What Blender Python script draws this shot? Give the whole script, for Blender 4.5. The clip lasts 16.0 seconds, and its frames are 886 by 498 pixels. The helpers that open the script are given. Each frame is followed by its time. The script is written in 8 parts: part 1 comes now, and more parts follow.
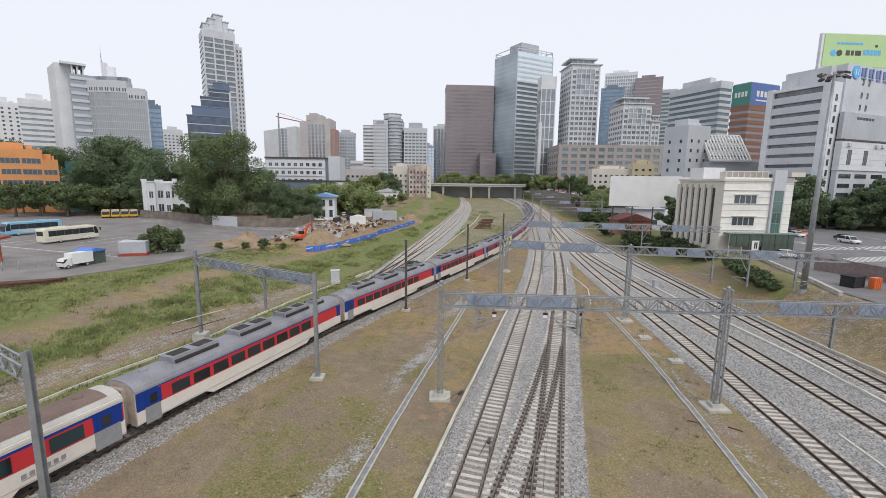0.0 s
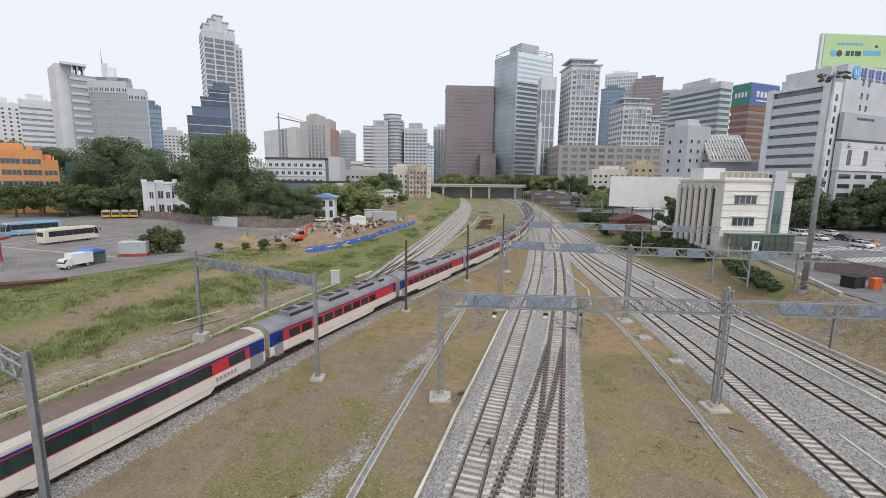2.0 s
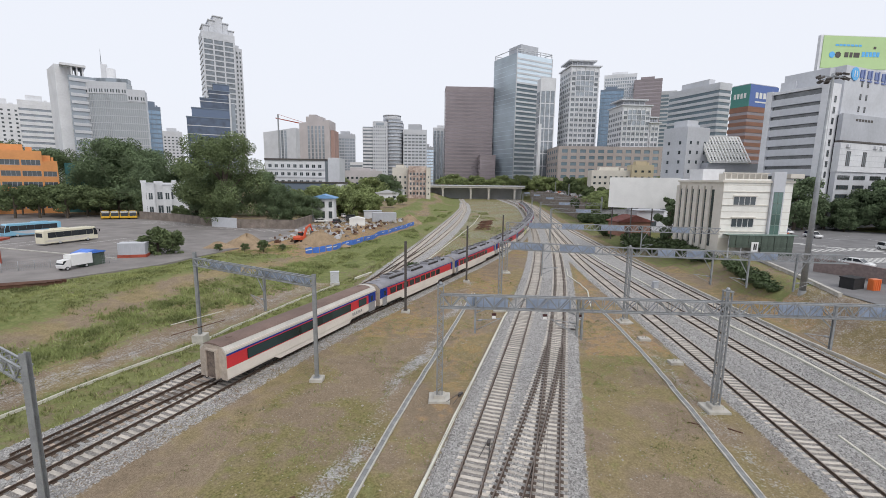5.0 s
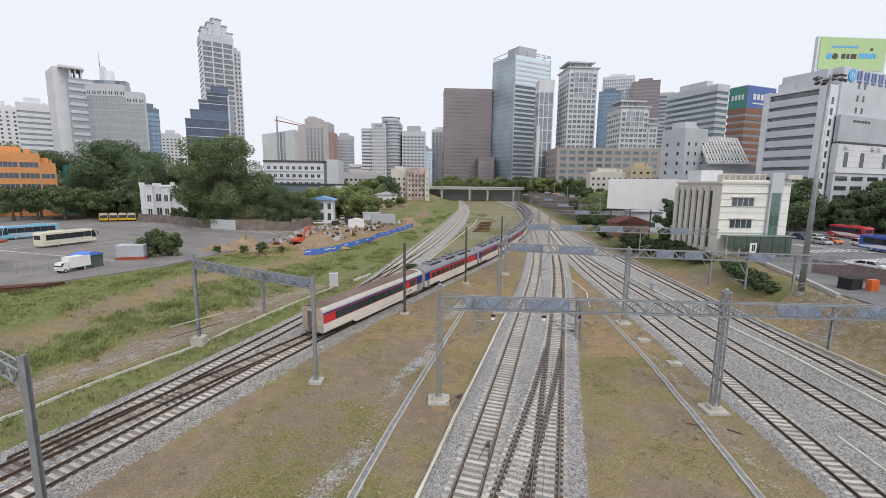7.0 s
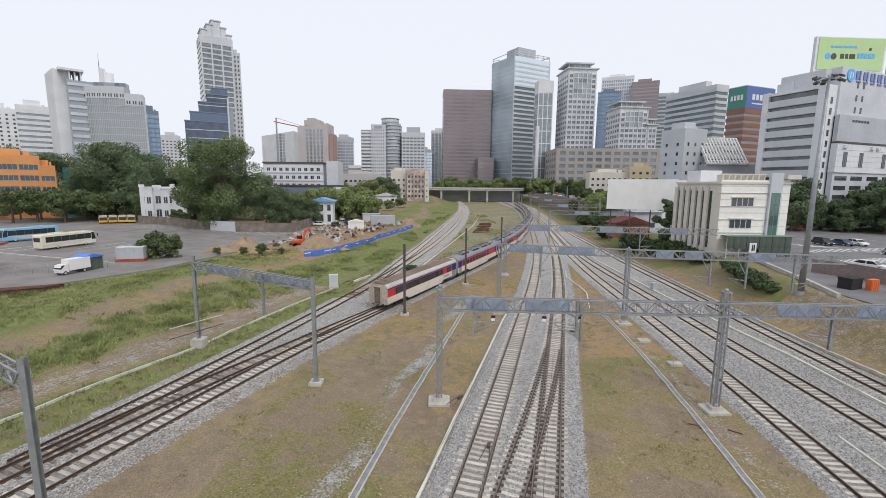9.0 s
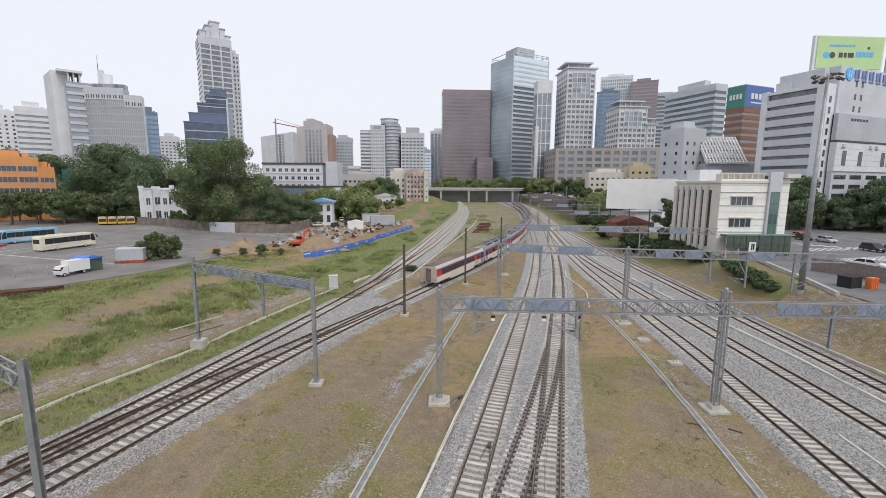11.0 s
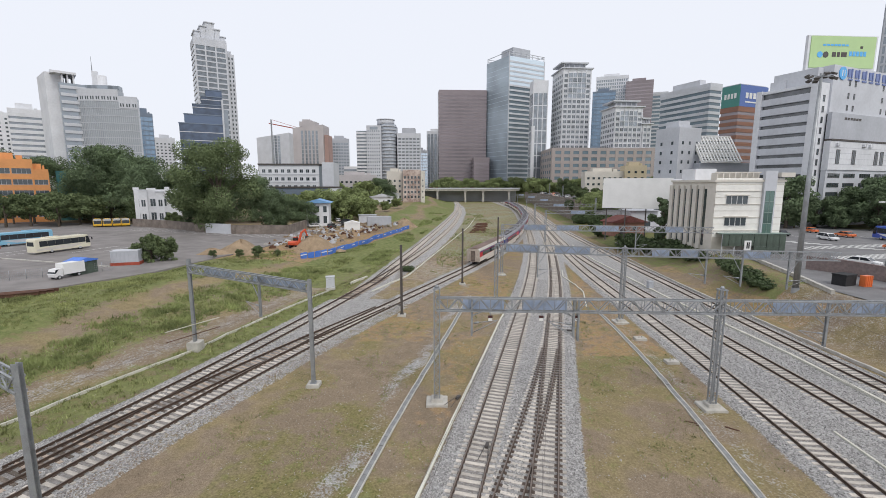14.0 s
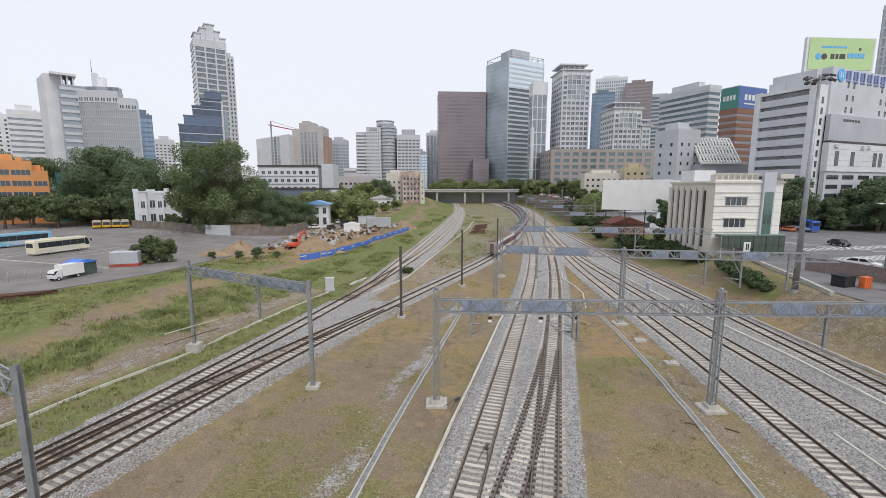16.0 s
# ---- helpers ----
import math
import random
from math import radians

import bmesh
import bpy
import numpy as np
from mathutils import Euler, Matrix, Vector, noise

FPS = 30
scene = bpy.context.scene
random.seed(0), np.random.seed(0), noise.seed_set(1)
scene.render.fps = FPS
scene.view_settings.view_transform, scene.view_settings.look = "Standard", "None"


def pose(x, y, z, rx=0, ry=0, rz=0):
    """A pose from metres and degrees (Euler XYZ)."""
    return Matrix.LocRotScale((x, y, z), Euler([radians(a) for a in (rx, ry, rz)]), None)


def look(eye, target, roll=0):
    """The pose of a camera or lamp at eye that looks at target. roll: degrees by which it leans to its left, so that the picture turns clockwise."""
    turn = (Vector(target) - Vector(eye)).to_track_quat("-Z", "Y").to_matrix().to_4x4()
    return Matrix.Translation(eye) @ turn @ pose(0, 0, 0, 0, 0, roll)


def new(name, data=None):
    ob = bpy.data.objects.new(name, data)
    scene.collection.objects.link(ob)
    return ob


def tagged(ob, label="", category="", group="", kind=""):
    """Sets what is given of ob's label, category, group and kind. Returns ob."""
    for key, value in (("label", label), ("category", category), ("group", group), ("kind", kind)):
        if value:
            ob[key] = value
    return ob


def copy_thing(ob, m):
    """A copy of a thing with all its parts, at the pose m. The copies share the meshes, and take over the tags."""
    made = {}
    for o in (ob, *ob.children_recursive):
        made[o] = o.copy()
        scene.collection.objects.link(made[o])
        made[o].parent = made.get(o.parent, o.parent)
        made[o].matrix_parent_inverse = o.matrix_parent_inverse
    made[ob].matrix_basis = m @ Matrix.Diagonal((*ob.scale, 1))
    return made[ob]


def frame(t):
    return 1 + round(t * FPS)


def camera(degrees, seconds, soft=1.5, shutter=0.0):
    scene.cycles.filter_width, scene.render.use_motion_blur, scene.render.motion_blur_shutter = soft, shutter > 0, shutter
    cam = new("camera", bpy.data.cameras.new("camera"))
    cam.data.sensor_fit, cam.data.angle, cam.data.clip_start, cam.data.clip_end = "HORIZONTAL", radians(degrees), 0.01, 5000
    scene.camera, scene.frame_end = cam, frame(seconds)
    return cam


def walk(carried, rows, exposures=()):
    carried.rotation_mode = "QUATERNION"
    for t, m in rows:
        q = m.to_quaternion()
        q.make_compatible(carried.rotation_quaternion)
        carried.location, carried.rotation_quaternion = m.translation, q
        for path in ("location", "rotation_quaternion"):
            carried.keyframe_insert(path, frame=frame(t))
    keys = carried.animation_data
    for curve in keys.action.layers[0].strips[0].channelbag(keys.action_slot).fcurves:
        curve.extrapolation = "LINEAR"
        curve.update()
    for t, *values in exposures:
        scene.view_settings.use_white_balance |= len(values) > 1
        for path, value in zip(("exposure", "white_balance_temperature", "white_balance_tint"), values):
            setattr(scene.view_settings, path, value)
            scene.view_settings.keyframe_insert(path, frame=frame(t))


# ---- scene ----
# ------------------------------------------------------------ camera and its walk
cam = camera(90.88, 16.0, soft=0.6)
EYE_Z = 16.9
TURNS = [(0.0, 81.03, -0.786, 0.836), (1.0, 81.07, -0.783, 0.845), (2.0, 81.089, -0.772, 0.846), (3.0, 81.10, -0.779, 0.84),
         (4.0, 81.137, -0.80, 0.836), (5.2, 81.24, -0.78, 0.76), (6.5, 81.374, -0.735, 0.65), (7.0, 81.43, -0.69, 0.627),
         (7.5, 81.462, -0.65, 0.607), (8.0, 81.50, -0.593, 0.595), (8.5, 81.545, -0.54, 0.585), (9.0, 81.56, -0.515, 0.578),
         (10.2, 81.58, -0.39, 0.54), (11.5, 81.582, -0.25, 0.46), (12.0, 81.578, -0.209, 0.378), (12.5, 81.59, -0.16, 0.288),
         (13.0, 81.606, -0.105, 0.205), (13.5, 81.612, -0.073, 0.127), (14.0, 81.622, -0.045, 0.058), (14.5, 81.65, -0.008, 0.006),
         (15.0, 81.70, 0.0, -0.006), (15.5, 81.762, -0.01, -0.003), (16.0, 81.811, -0.05, -0.004)]
walk(cam, [(t, pose(0, 0, EYE_Z, rx, ry, rz)) for t, rx, ry, rz in TURNS])

# ------------------------------------------------------------ world, sun, exposure
world = bpy.data.worlds.new("overcast_sky")
scene.world = world
world.use_nodes = True
wn, wl = world.node_tree.nodes, world.node_tree.links
wn.clear()
sky = wn.new("ShaderNodeTexSky")
sky.sky_type = "NISHITA"
sky.sun_disc = False
sky.sun_elevation = radians(48)
sky.sun_rotation = radians(150)
sky.dust_density = 6.0
sky.ozone_density = 1.0
gain = wn.new("ShaderNodeMix")
gain.data_type = "RGBA"
gain.blend_type = "MULTIPLY"
gain.inputs[0].default_value = 1.0
gain.inputs[7].default_value = (0.10, 0.10, 0.10, 1)
cloud = wn.new("ShaderNodeMix")
cloud.data_type = "RGBA"
cloud.inputs[0].default_value = 0.90
cloud.inputs[7].default_value = (0.80, 0.825, 0.895, 1)
back = wn.new("ShaderNodeBackground")
back.inputs[1].default_value = 1.0
out = wn.new("ShaderNodeOutputWorld")
wl.new(sky.outputs[0], gain.inputs[6])
wl.new(gain.outputs[2], cloud.inputs[6])
wl.new(cloud.outputs[2], back.inputs[0])
wl.new(back.outputs[0], out.inputs[0])
sun = new("sun", bpy.data.lights.new("sun", "SUN"))
sun.data.energy = 1.1
sun.data.angle = radians(25)
sun.data.color = (1.0, 0.97, 0.92)
sun.matrix_world = look((0, 0, 60), (0 - 18, 30, 60 - 38))
scene.view_settings.exposure = 0.22


# ------------------------------------------------------------ materials
def nodes_of(name):
    m = bpy.data.materials.new(name)
    m.use_nodes = True
    nt = m.node_tree
    return m, nt.nodes, nt.links, nt.nodes["Principled BSDF"]


def surface(name, colour, rough=0.7, metal=0.0, vary=0.12, scale=3.0, fine=30.0, bump=0.15, tint=None, spots=0.0, spec=0.4, per_object=0.0):
    """A painted or mineral surface: colour varied at two scales, with stains and fine relief."""
    m, n, l, b = nodes_of(name)
    b.inputs["Roughness"].default_value = rough
    b.inputs["Metallic"].default_value = metal
    b.inputs["Specular IOR Level"].default_value = spec
    co = n.new("ShaderNodeTexCoord")
    big, small = n.new("ShaderNodeTexNoise"), n.new("ShaderNodeTexNoise")
    big.inputs["Scale"].default_value, small.inputs["Scale"].default_value = scale, fine
    big.inputs["Detail"].default_value, small.inputs["Detail"].default_value = 5, 3
    l.new(co.outputs["Object"], big.inputs["Vector"])
    l.new(co.outputs["Object"], small.inputs["Vector"])
    ramp = n.new("ShaderNodeValToRGB")
    lo = [max(0.0, c * (1 - vary * 1.6)) for c in colour]
    hi = [min(1.0, c * (1 + vary)) for c in (tint or colour)]
    ramp.color_ramp.elements[0].color, ramp.color_ramp.elements[1].color = (*lo, 1), (*hi, 1)
    ramp.color_ramp.elements[0].position, ramp.color_ramp.elements[1].position = 0.3, 0.7
    mix = n.new("ShaderNodeMath")
    mix.operation = "MULTIPLY_ADD"
    mix.inputs[1].default_value = 0.35
    add = n.new("ShaderNodeMath")
    add.operation = "MULTIPLY"
    add.inputs[1].default_value = 0.65
    l.new(big.outputs[0], add.inputs[0])
    l.new(small.outputs[0], mix.inputs[0])
    l.new(add.outputs[0], mix.inputs[2])
    last = mix.outputs[0]
    if per_object:
        info = n.new("ShaderNodeObjectInfo")
        po = n.new("ShaderNodeMath")
        po.operation = "MULTIPLY_ADD"
        po.inputs[1].default_value = per_object
        l.new(info.outputs["Random"], po.inputs[0])
        l.new(last, po.inputs[2])
        off = n.new("ShaderNodeMath")
        off.operation = "SUBTRACT"
        off.inputs[1].default_value = per_object / 2
        l.new(po.outputs[0], off.inputs[0])
        last = off.outputs[0]
    l.new(last, ramp.inputs[0])
    l.new(ramp.outputs[0], b.inputs["Base Color"])
    if bump:
        bp = n.new("ShaderNodeBump")
        bp.inputs["Strength"].default_value = bump
        bp.inputs["Distance"].default_value = 0.02
        l.new(small.outputs[0], bp.inputs["Height"])
        l.new(bp.outputs[0], b.inputs["Normal"])
    return m


def glassy(name, colour, rough=0.08, spec=0.9, metal=0.0, cloud_scale=0.35):
    m, n, l, b = nodes_of(name)
    co = n.new("ShaderNodeTexCoord")
    info = n.new("ShaderNodeObjectInfo")
    no = n.new("ShaderNodeTexNoise")
    no.inputs["Scale"].default_value = cloud_scale
    l.new(co.outputs["Object"], no.inputs["Vector"])
    add = n.new("ShaderNodeMath")
    l.new(no.outputs[0], add.inputs[0])
    l.new(info.outputs["Random"], add.inputs[1])
    ramp = n.new("ShaderNodeValToRGB")
    ramp.color_ramp.elements[0].color = (*[c * 0.55 for c in colour], 1)
    ramp.color_ramp.elements[1].color = (*[min(1, c * 1.5) for c in colour], 1)
    ramp.color_ramp.elements[0].position, ramp.color_ramp.elements[1].position = 0.35, 1.2
    l.new(add.outputs[0], ramp.inputs[0])
    l.new(ramp.outputs[0], b.inputs["Base Color"])
    b.inputs["Roughness"].default_value = rough
    b.inputs["Metallic"].default_value = metal
    b.inputs["Specular IOR Level"].default_value = spec
    return m


def ground_material():
    """Soil, dry grass, green grass and ballast, spread by the sheet's own masks."""
    m, n, l, b = nodes_of("trackside_ground")
    b.inputs["Roughness"].default_value = 0.95
    b.inputs["Specular IOR Level"].default_value = 0.15
    geo = n.new("ShaderNodeNewGeometry")

    def tex(kind, scale, detail=4):
        t = n.new(kind)
        t.inputs["Scale"].default_value = scale
        if kind == "ShaderNodeTexNoise":
            t.inputs["Detail"].default_value = detail
        l.new(geo.outputs["Position"], t.inputs["Vector"])
        return t.outputs[0]

    def ramp(src, stops):
        r = n.new("ShaderNodeValToRGB")
        el = r.color_ramp.elements
        while len(el) < len(stops):
            el.new(0.5)
        for e, (p, c) in zip(el, stops):
            e.position, e.color = p, (*c, 1)
        l.new(src, r.inputs[0])
        return r.outputs[0]

    def mixc(f, a, c, blend="MIX"):
        x = n.new("ShaderNodeMix")
        x.data_type, x.blend_type = "RGBA", blend
        if isinstance(f, float):
            x.inputs[0].default_value = f
        else:
            l.new(f, x.inputs[0])
        l.new(a, x.inputs[6])
        l.new(c, x.inputs[7])
        return x.outputs[2]

    def mask(attr, wobble, gain_):
        a = n.new("ShaderNodeAttribute")
        a.attribute_name = attr
        s = n.new("ShaderNodeMath")
        s.operation = "SUBTRACT"
        s.inputs[1].default_value = 0.5
        l.new(wobble, s.inputs[0])
        k = n.new("ShaderNodeMath")
        k.operation = "MULTIPLY_ADD"
        k.inputs[1].default_value = gain_
        l.new(s.outputs[0], k.inputs[0])
        l.new(a.outputs["Fac"], k.inputs[2])
        r = n.new("ShaderNodeMapRange")
        r.inputs[1].default_value, r.inputs[2].default_value = 0.38, 0.62
        l.new(k.outputs[0], r.inputs[0])
        return r.outputs[0]

    n1, n2, n3, n4 = tex("ShaderNodeTexNoise", 0.18, 6), tex("ShaderNodeTexNoise", 1.1, 5), tex("ShaderNodeTexNoise", 7.0, 3), tex("ShaderNodeTexNoise", 26.0, 2)
    vo = n.new("ShaderNodeTexVoronoi")
    vo.inputs["Scale"].default_value = 9.0
    l.new(geo.outputs["Position"], vo.inputs["Vector"])
    soil = mixc(0.5, ramp(n2, [(0.3, (0.14, 0.102, 0.066)), (0.52, (0.225, 0.168, 0.114)), (0.72, (0.36, 0.285, 0.205))]), ramp(n1, [(0.35, (0.165, 0.12, 0.078)), (0.65, (0.345, 0.27, 0.195))]))
    soil = mixc(0.3, soil, ramp(n3, [(0.33, (0.10, 0.07, 0.045)), (0.67, (0.42, 0.335, 0.24))]))
    soil = mixc(0.3, soil, ramp(n4, [(0.36, (0.06, 0.044, 0.03)), (0.66, (0.48, 0.40, 0.30))]))
    dry = ramp(n3, [(0.28, (0.135, 0.103, 0.05)), (0.5, (0.25, 0.20, 0.107)), (0.74, (0.41, 0.335, 0.195))])
    dry = mixc(0.4, dry, ramp(n2, [(0.35, (0.14, 0.12, 0.055)), (0.65, (0.36, 0.275, 0.155))]))
    dry = mixc(0.25, dry, ramp(n4, [(0.36, (0.08, 0.06, 0.03)), (0.66, (0.45, 0.37, 0.24))]))
    soil = mixc(mask("dry", n1, 2.6), soil, dry)
    moss = ramp(n3, [(0.3, (0.11, 0.103, 0.042)), (0.7, (0.26, 0.232, 0.10))])
    soil = mixc(mask("moss", mixc(0.4, n1, n2), 1.9), soil, moss)
    rust = ramp(n3, [(0.3, (0.28, 0.17, 0.085)), (0.7, (0.40, 0.275, 0.155))])
    soil = mixc(mask("rust", n2, 1.0), soil, rust)
    green = ramp(n3, [(0.2, (0.07, 0.10, 0.028)), (0.5, (0.135, 0.17, 0.05)), (0.8, (0.24, 0.26, 0.10))])
    green = mixc(0.5, green, ramp(n2, [(0.33, (0.085, 0.12, 0.038)), (0.67, (0.29, 0.27, 0.135))]))
    land = mixc(mask("grass", n2, 1.1), soil, green)
    bal = ramp(vo.outputs["Color"], [(0.0, (0.18, 0.174, 0.17)), (0.45, (0.36, 0.352, 0.345)), (1.0, (0.60, 0.588, 0.57))])
    bal = mixc(0.30, bal, ramp(n2, [(0.3, (0.18, 0.17, 0.155)), (0.7, (0.36, 0.355, 0.35))]))
    stain = ramp(n3, [(0.3, (0.10, 0.085, 0.072)), (0.7, (0.24, 0.21, 0.185))])
    bal = mixc(mask("bed", n3, 0.9), bal, mixc(0.6, bal, stain))
    stones_at = mask("ballast", mixc(0.68, n2, n3), 1.5)
    land = mixc(stones_at, land, bal)
    bright = n.new("ShaderNodeTexVoronoi")
    bright.inputs["Scale"].default_value = 2.3
    l.new(geo.outputs["Position"], bright.inputs["Vector"])
    peb = ramp(bright.outputs["Distance"], [(0.0, (1, 1, 1)), (0.05, (1, 1, 1)), (0.10, (0, 0, 0))])
    stone = n.new("ShaderNodeRGB")
    stone.outputs[0].default_value = (0.42, 0.39, 0.34, 1)
    pm = n.new("ShaderNodeMath")
    pm.operation = "MULTIPLY"
    bw = n.new("ShaderNodeRGBToBW")
    l.new(peb, bw.inputs[0])
    l.new(bw.outputs[0], pm.inputs[0])
    gate = n.new("ShaderNodeMapRange")
    gate.inputs[1].default_value, gate.inputs[2].default_value = 0.5, 0.62
    l.new(n2, gate.inputs[0])
    l.new(gate.outputs[0], pm.inputs[1])
    land = mixc(pm.outputs[0], land, stone.outputs[0])
    l.new(land, b.inputs["Base Color"])
    bp = n.new("ShaderNodeBump")
    bp.inputs["Strength"].default_value, bp.inputs["Distance"].default_value = 0.7, 0.06
    hs = n.new("ShaderNodeMath")
    hs.operation = "ADD"
    rel = n.new("ShaderNodeMath")
    rel.operation = "MULTIPLY"
    l.new(vo.outputs["Distance"], rel.inputs[0])
    l.new(stones_at, rel.inputs[1])
    l.new(rel.outputs[0], hs.inputs[0])
    l.new(n4, hs.inputs[1])
    l.new(hs.outputs[0], bp.inputs["Height"])
    l.new(bp.outputs[0], b.inputs["Normal"])
    return m


GROUND = ground_material()
ASPHALT = surface("old_asphalt", (0.225, 0.208, 0.20), 0.9, vary=0.22, scale=0.25, fine=9, bump=0.3)
ROADWAY = surface("road_asphalt", (0.185, 0.182, 0.185), 0.88, vary=0.2, scale=0.3, fine=9, bump=0.2)
PAINT = surface("road_paint", (0.62, 0.62, 0.60), 0.75, vary=0.25, scale=2, fine=14)
CONCRETE = surface("pale_concrete", (0.47, 0.45, 0.41), 0.9, vary=0.2, scale=1.2, fine=18, bump=0.3)
SLEEPER = surface("concrete_sleeper", (0.53, 0.485, 0.43), 0.9, vary=0.22, scale=2, fine=20, bump=0.3, per_object=0.25)
TIMBER = surface("tarred_timber", (0.30, 0.245, 0.20), 0.9, vary=0.4, scale=2, fine=20, bump=0.4, per_object=0.6)
RAIL = surface("rusty_rail", (0.10, 0.070, 0.054), 0.55, metal=0.3, vary=0.3, scale=2, fine=16)
RAILTOP = surface("worn_rail_head", (0.215, 0.175, 0.15), 0.5, metal=0.35, vary=0.2, scale=0.6, fine=9)
STEEL = surface("galvanised_steel", (0.34, 0.355, 0.37), 0.5, metal=0.55, vary=0.18, scale=1.5, fine=14, bump=0.1)
DARKSTEEL = surface("dark_painted_steel", (0.095, 0.085, 0.08), 0.6, metal=0.2, vary=0.25, scale=1.5, fine=14)
BLUEPLATE = surface("pale_blue_plate", (0.36, 0.43, 0.56), 0.5, metal=0.2, vary=0.16, scale=0.9, fine=10)
TROUGH = surface("trough_lids", (0.23, 0.235, 0.235), 0.9, vary=0.18, scale=1.2, fine=12, bump=0.3)
WHITEPIPE = surface("white_conduit", (0.58, 0.565, 0.49), 0.7, vary=0.14, scale=0.6, fine=6)
BLACK = surface("black_rubber", (0.025, 0.025, 0.027), 0.8, vary=0.2)
GLASS = glassy("dark_glass", (0.035, 0.045, 0.05))
CARGLASS = glassy("vehicle_glass", (0.02, 0.024, 0.028), 0.05, spec=0.45)
WHITE = surface("white_paint", (0.74, 0.74, 0.73), 0.6, vary=0.07, scale=0.4, fine=6)
LEAF = surface("leaf_green", (0.105, 0.145, 0.068), 0.8, vary=0.38, scale=0.2, fine=2, tint=(0.145, 0.185, 0.085), bump=0, spec=0.2)
LEAF3 = surface("leaf_fresh", (0.175, 0.225, 0.095), 0.75, vary=0.4, scale=0.3, fine=3, tint=(0.26, 0.31, 0.13), bump=0, spec=0.2)
LEAF2 = surface("leaf_dark", (0.115, 0.158, 0.09), 0.8, vary=0.38, scale=0.2, fine=2, tint=(0.14, 0.19, 0.10), bump=0, spec=0.2)
BLADE = surface("grass_blade", (0.14, 0.175, 0.065), 0.8, vary=0.45, scale=0.25, fine=4, tint=(0.28, 0.30, 0.125), bump=0, spec=0.15)
WEED = surface("weed_green", (0.15, 0.185, 0.07), 0.8, vary=0.4, scale=0.3, fine=4, tint=(0.27, 0.31, 0.125), bump=0, spec=0.15)
BARK = surface("bark", (0.11, 0.09, 0.07), 0.95, vary=0.3, scale=3, fine=12, bump=0.5)


# ------------------------------------------------------------ mesh helpers
def mesh_from(bm, name, mats):
    me = bpy.data.meshes.new(name)
    bmesh.ops.recalc_face_normals(bm, faces=bm.faces)
    bm.to_mesh(me)
    bm.free()
    for m in mats if isinstance(mats, (list, tuple)) else [mats]:
        me.materials.append(m)
    return me


def part(name, bm, material, parent=None, label=""):
    ob = new(name, mesh_from(bm, name, material))
    if parent is not None:
        ob.parent = parent
    return tagged(ob, label)


def piece(name, me, parent, m=None):
    """One more object on a shared mesh."""
    ob = new(name, me)
    ob.parent = parent
    if m is not None:
        ob.matrix_local = m
    return ob


def thing(name, label, category, m=None, group="", kind=""):
    e = new(name)
    if m is not None:
        e.matrix_world = m
    e.empty_display_size = 0.3
    return tagged(e, label, category, group, kind)


def box(bm, x0, y0, z0, x1, y1, z1, m=None, mat=0):
    co = [(x0, y0, z0), (x1, y0, z0), (x1, y1, z0), (x0, y1, z0), (x0, y0, z1), (x1, y0, z1), (x1, y1, z1), (x0, y1, z1)]
    v = [bm.verts.new(m @ Vector(c) if m else c) for c in co]
    for f in ((0, 3, 2, 1), (4, 5, 6, 7), (0, 1, 5, 4), (1, 2, 6, 5), (2, 3, 7, 6), (3, 0, 4, 7)):
        bm.faces.new([v[i] for i in f]).material_index = mat
    return v


def boxed(*c):
    """A bmesh that holds one box."""
    bm = bmesh.new()
    box(bm, *c)
    return bm


def bar(bm, a, b, w, h=None, mat=0):
    """A square bar from a to b."""
    a, b = Vector(a), Vector(b)
    h = h or w
    d = b - a
    q = d.to_track_quat("Y", "Z").to_matrix().to_4x4()
    box(bm, -w / 2, 0, -h / 2, w / 2, d.length, h / 2, Matrix.Translation(a) @ q, mat)


def tube(bm, a, b, r0, r1=None, sides=8, mat=0, cap=True):
    a, b = Vector(a), Vector(b)
    r1 = r0 if r1 is None else r1
    q = (b - a).to_track_quat("Z", "Y").to_matrix()
    rings = []
    for c, r in ((a, r0), (b, r1)):
        rings.append([bm.verts.new(c + q @ Vector((r * math.cos(2 * math.pi * i / sides), r * math.sin(2 * math.pi * i / sides), 0))) for i in range(sides)])
    for i in range(sides):
        f = bm.faces.new((rings[0][i], rings[0][(i + 1) % sides], rings[1][(i + 1) % sides], rings[1][i]))
        f.material_index, f.smooth = mat, True
    if cap:
        bm.faces.new(rings[0]).material_index = mat
        bm.faces.new(rings[1]).material_index = mat


def extrude(bm, pts, y0, y1, mat=0, m=None):
    """A closed profile in x, z drawn out along y."""
    a = [bm.verts.new(m @ Vector((x, y0, z)) if m else (x, y0, z)) for x, z in pts]
    b = [bm.verts.new(m @ Vector((x, y1, z)) if m else (x, y1, z)) for x, z in pts]
    for i in range(len(pts)):
        j = (i + 1) % len(pts)
        bm.faces.new((a[i], a[j], b[j], b[i])).material_index = mat
    bm.faces.new(a).material_index = mat
    bm.faces.new(b).material_index = mat


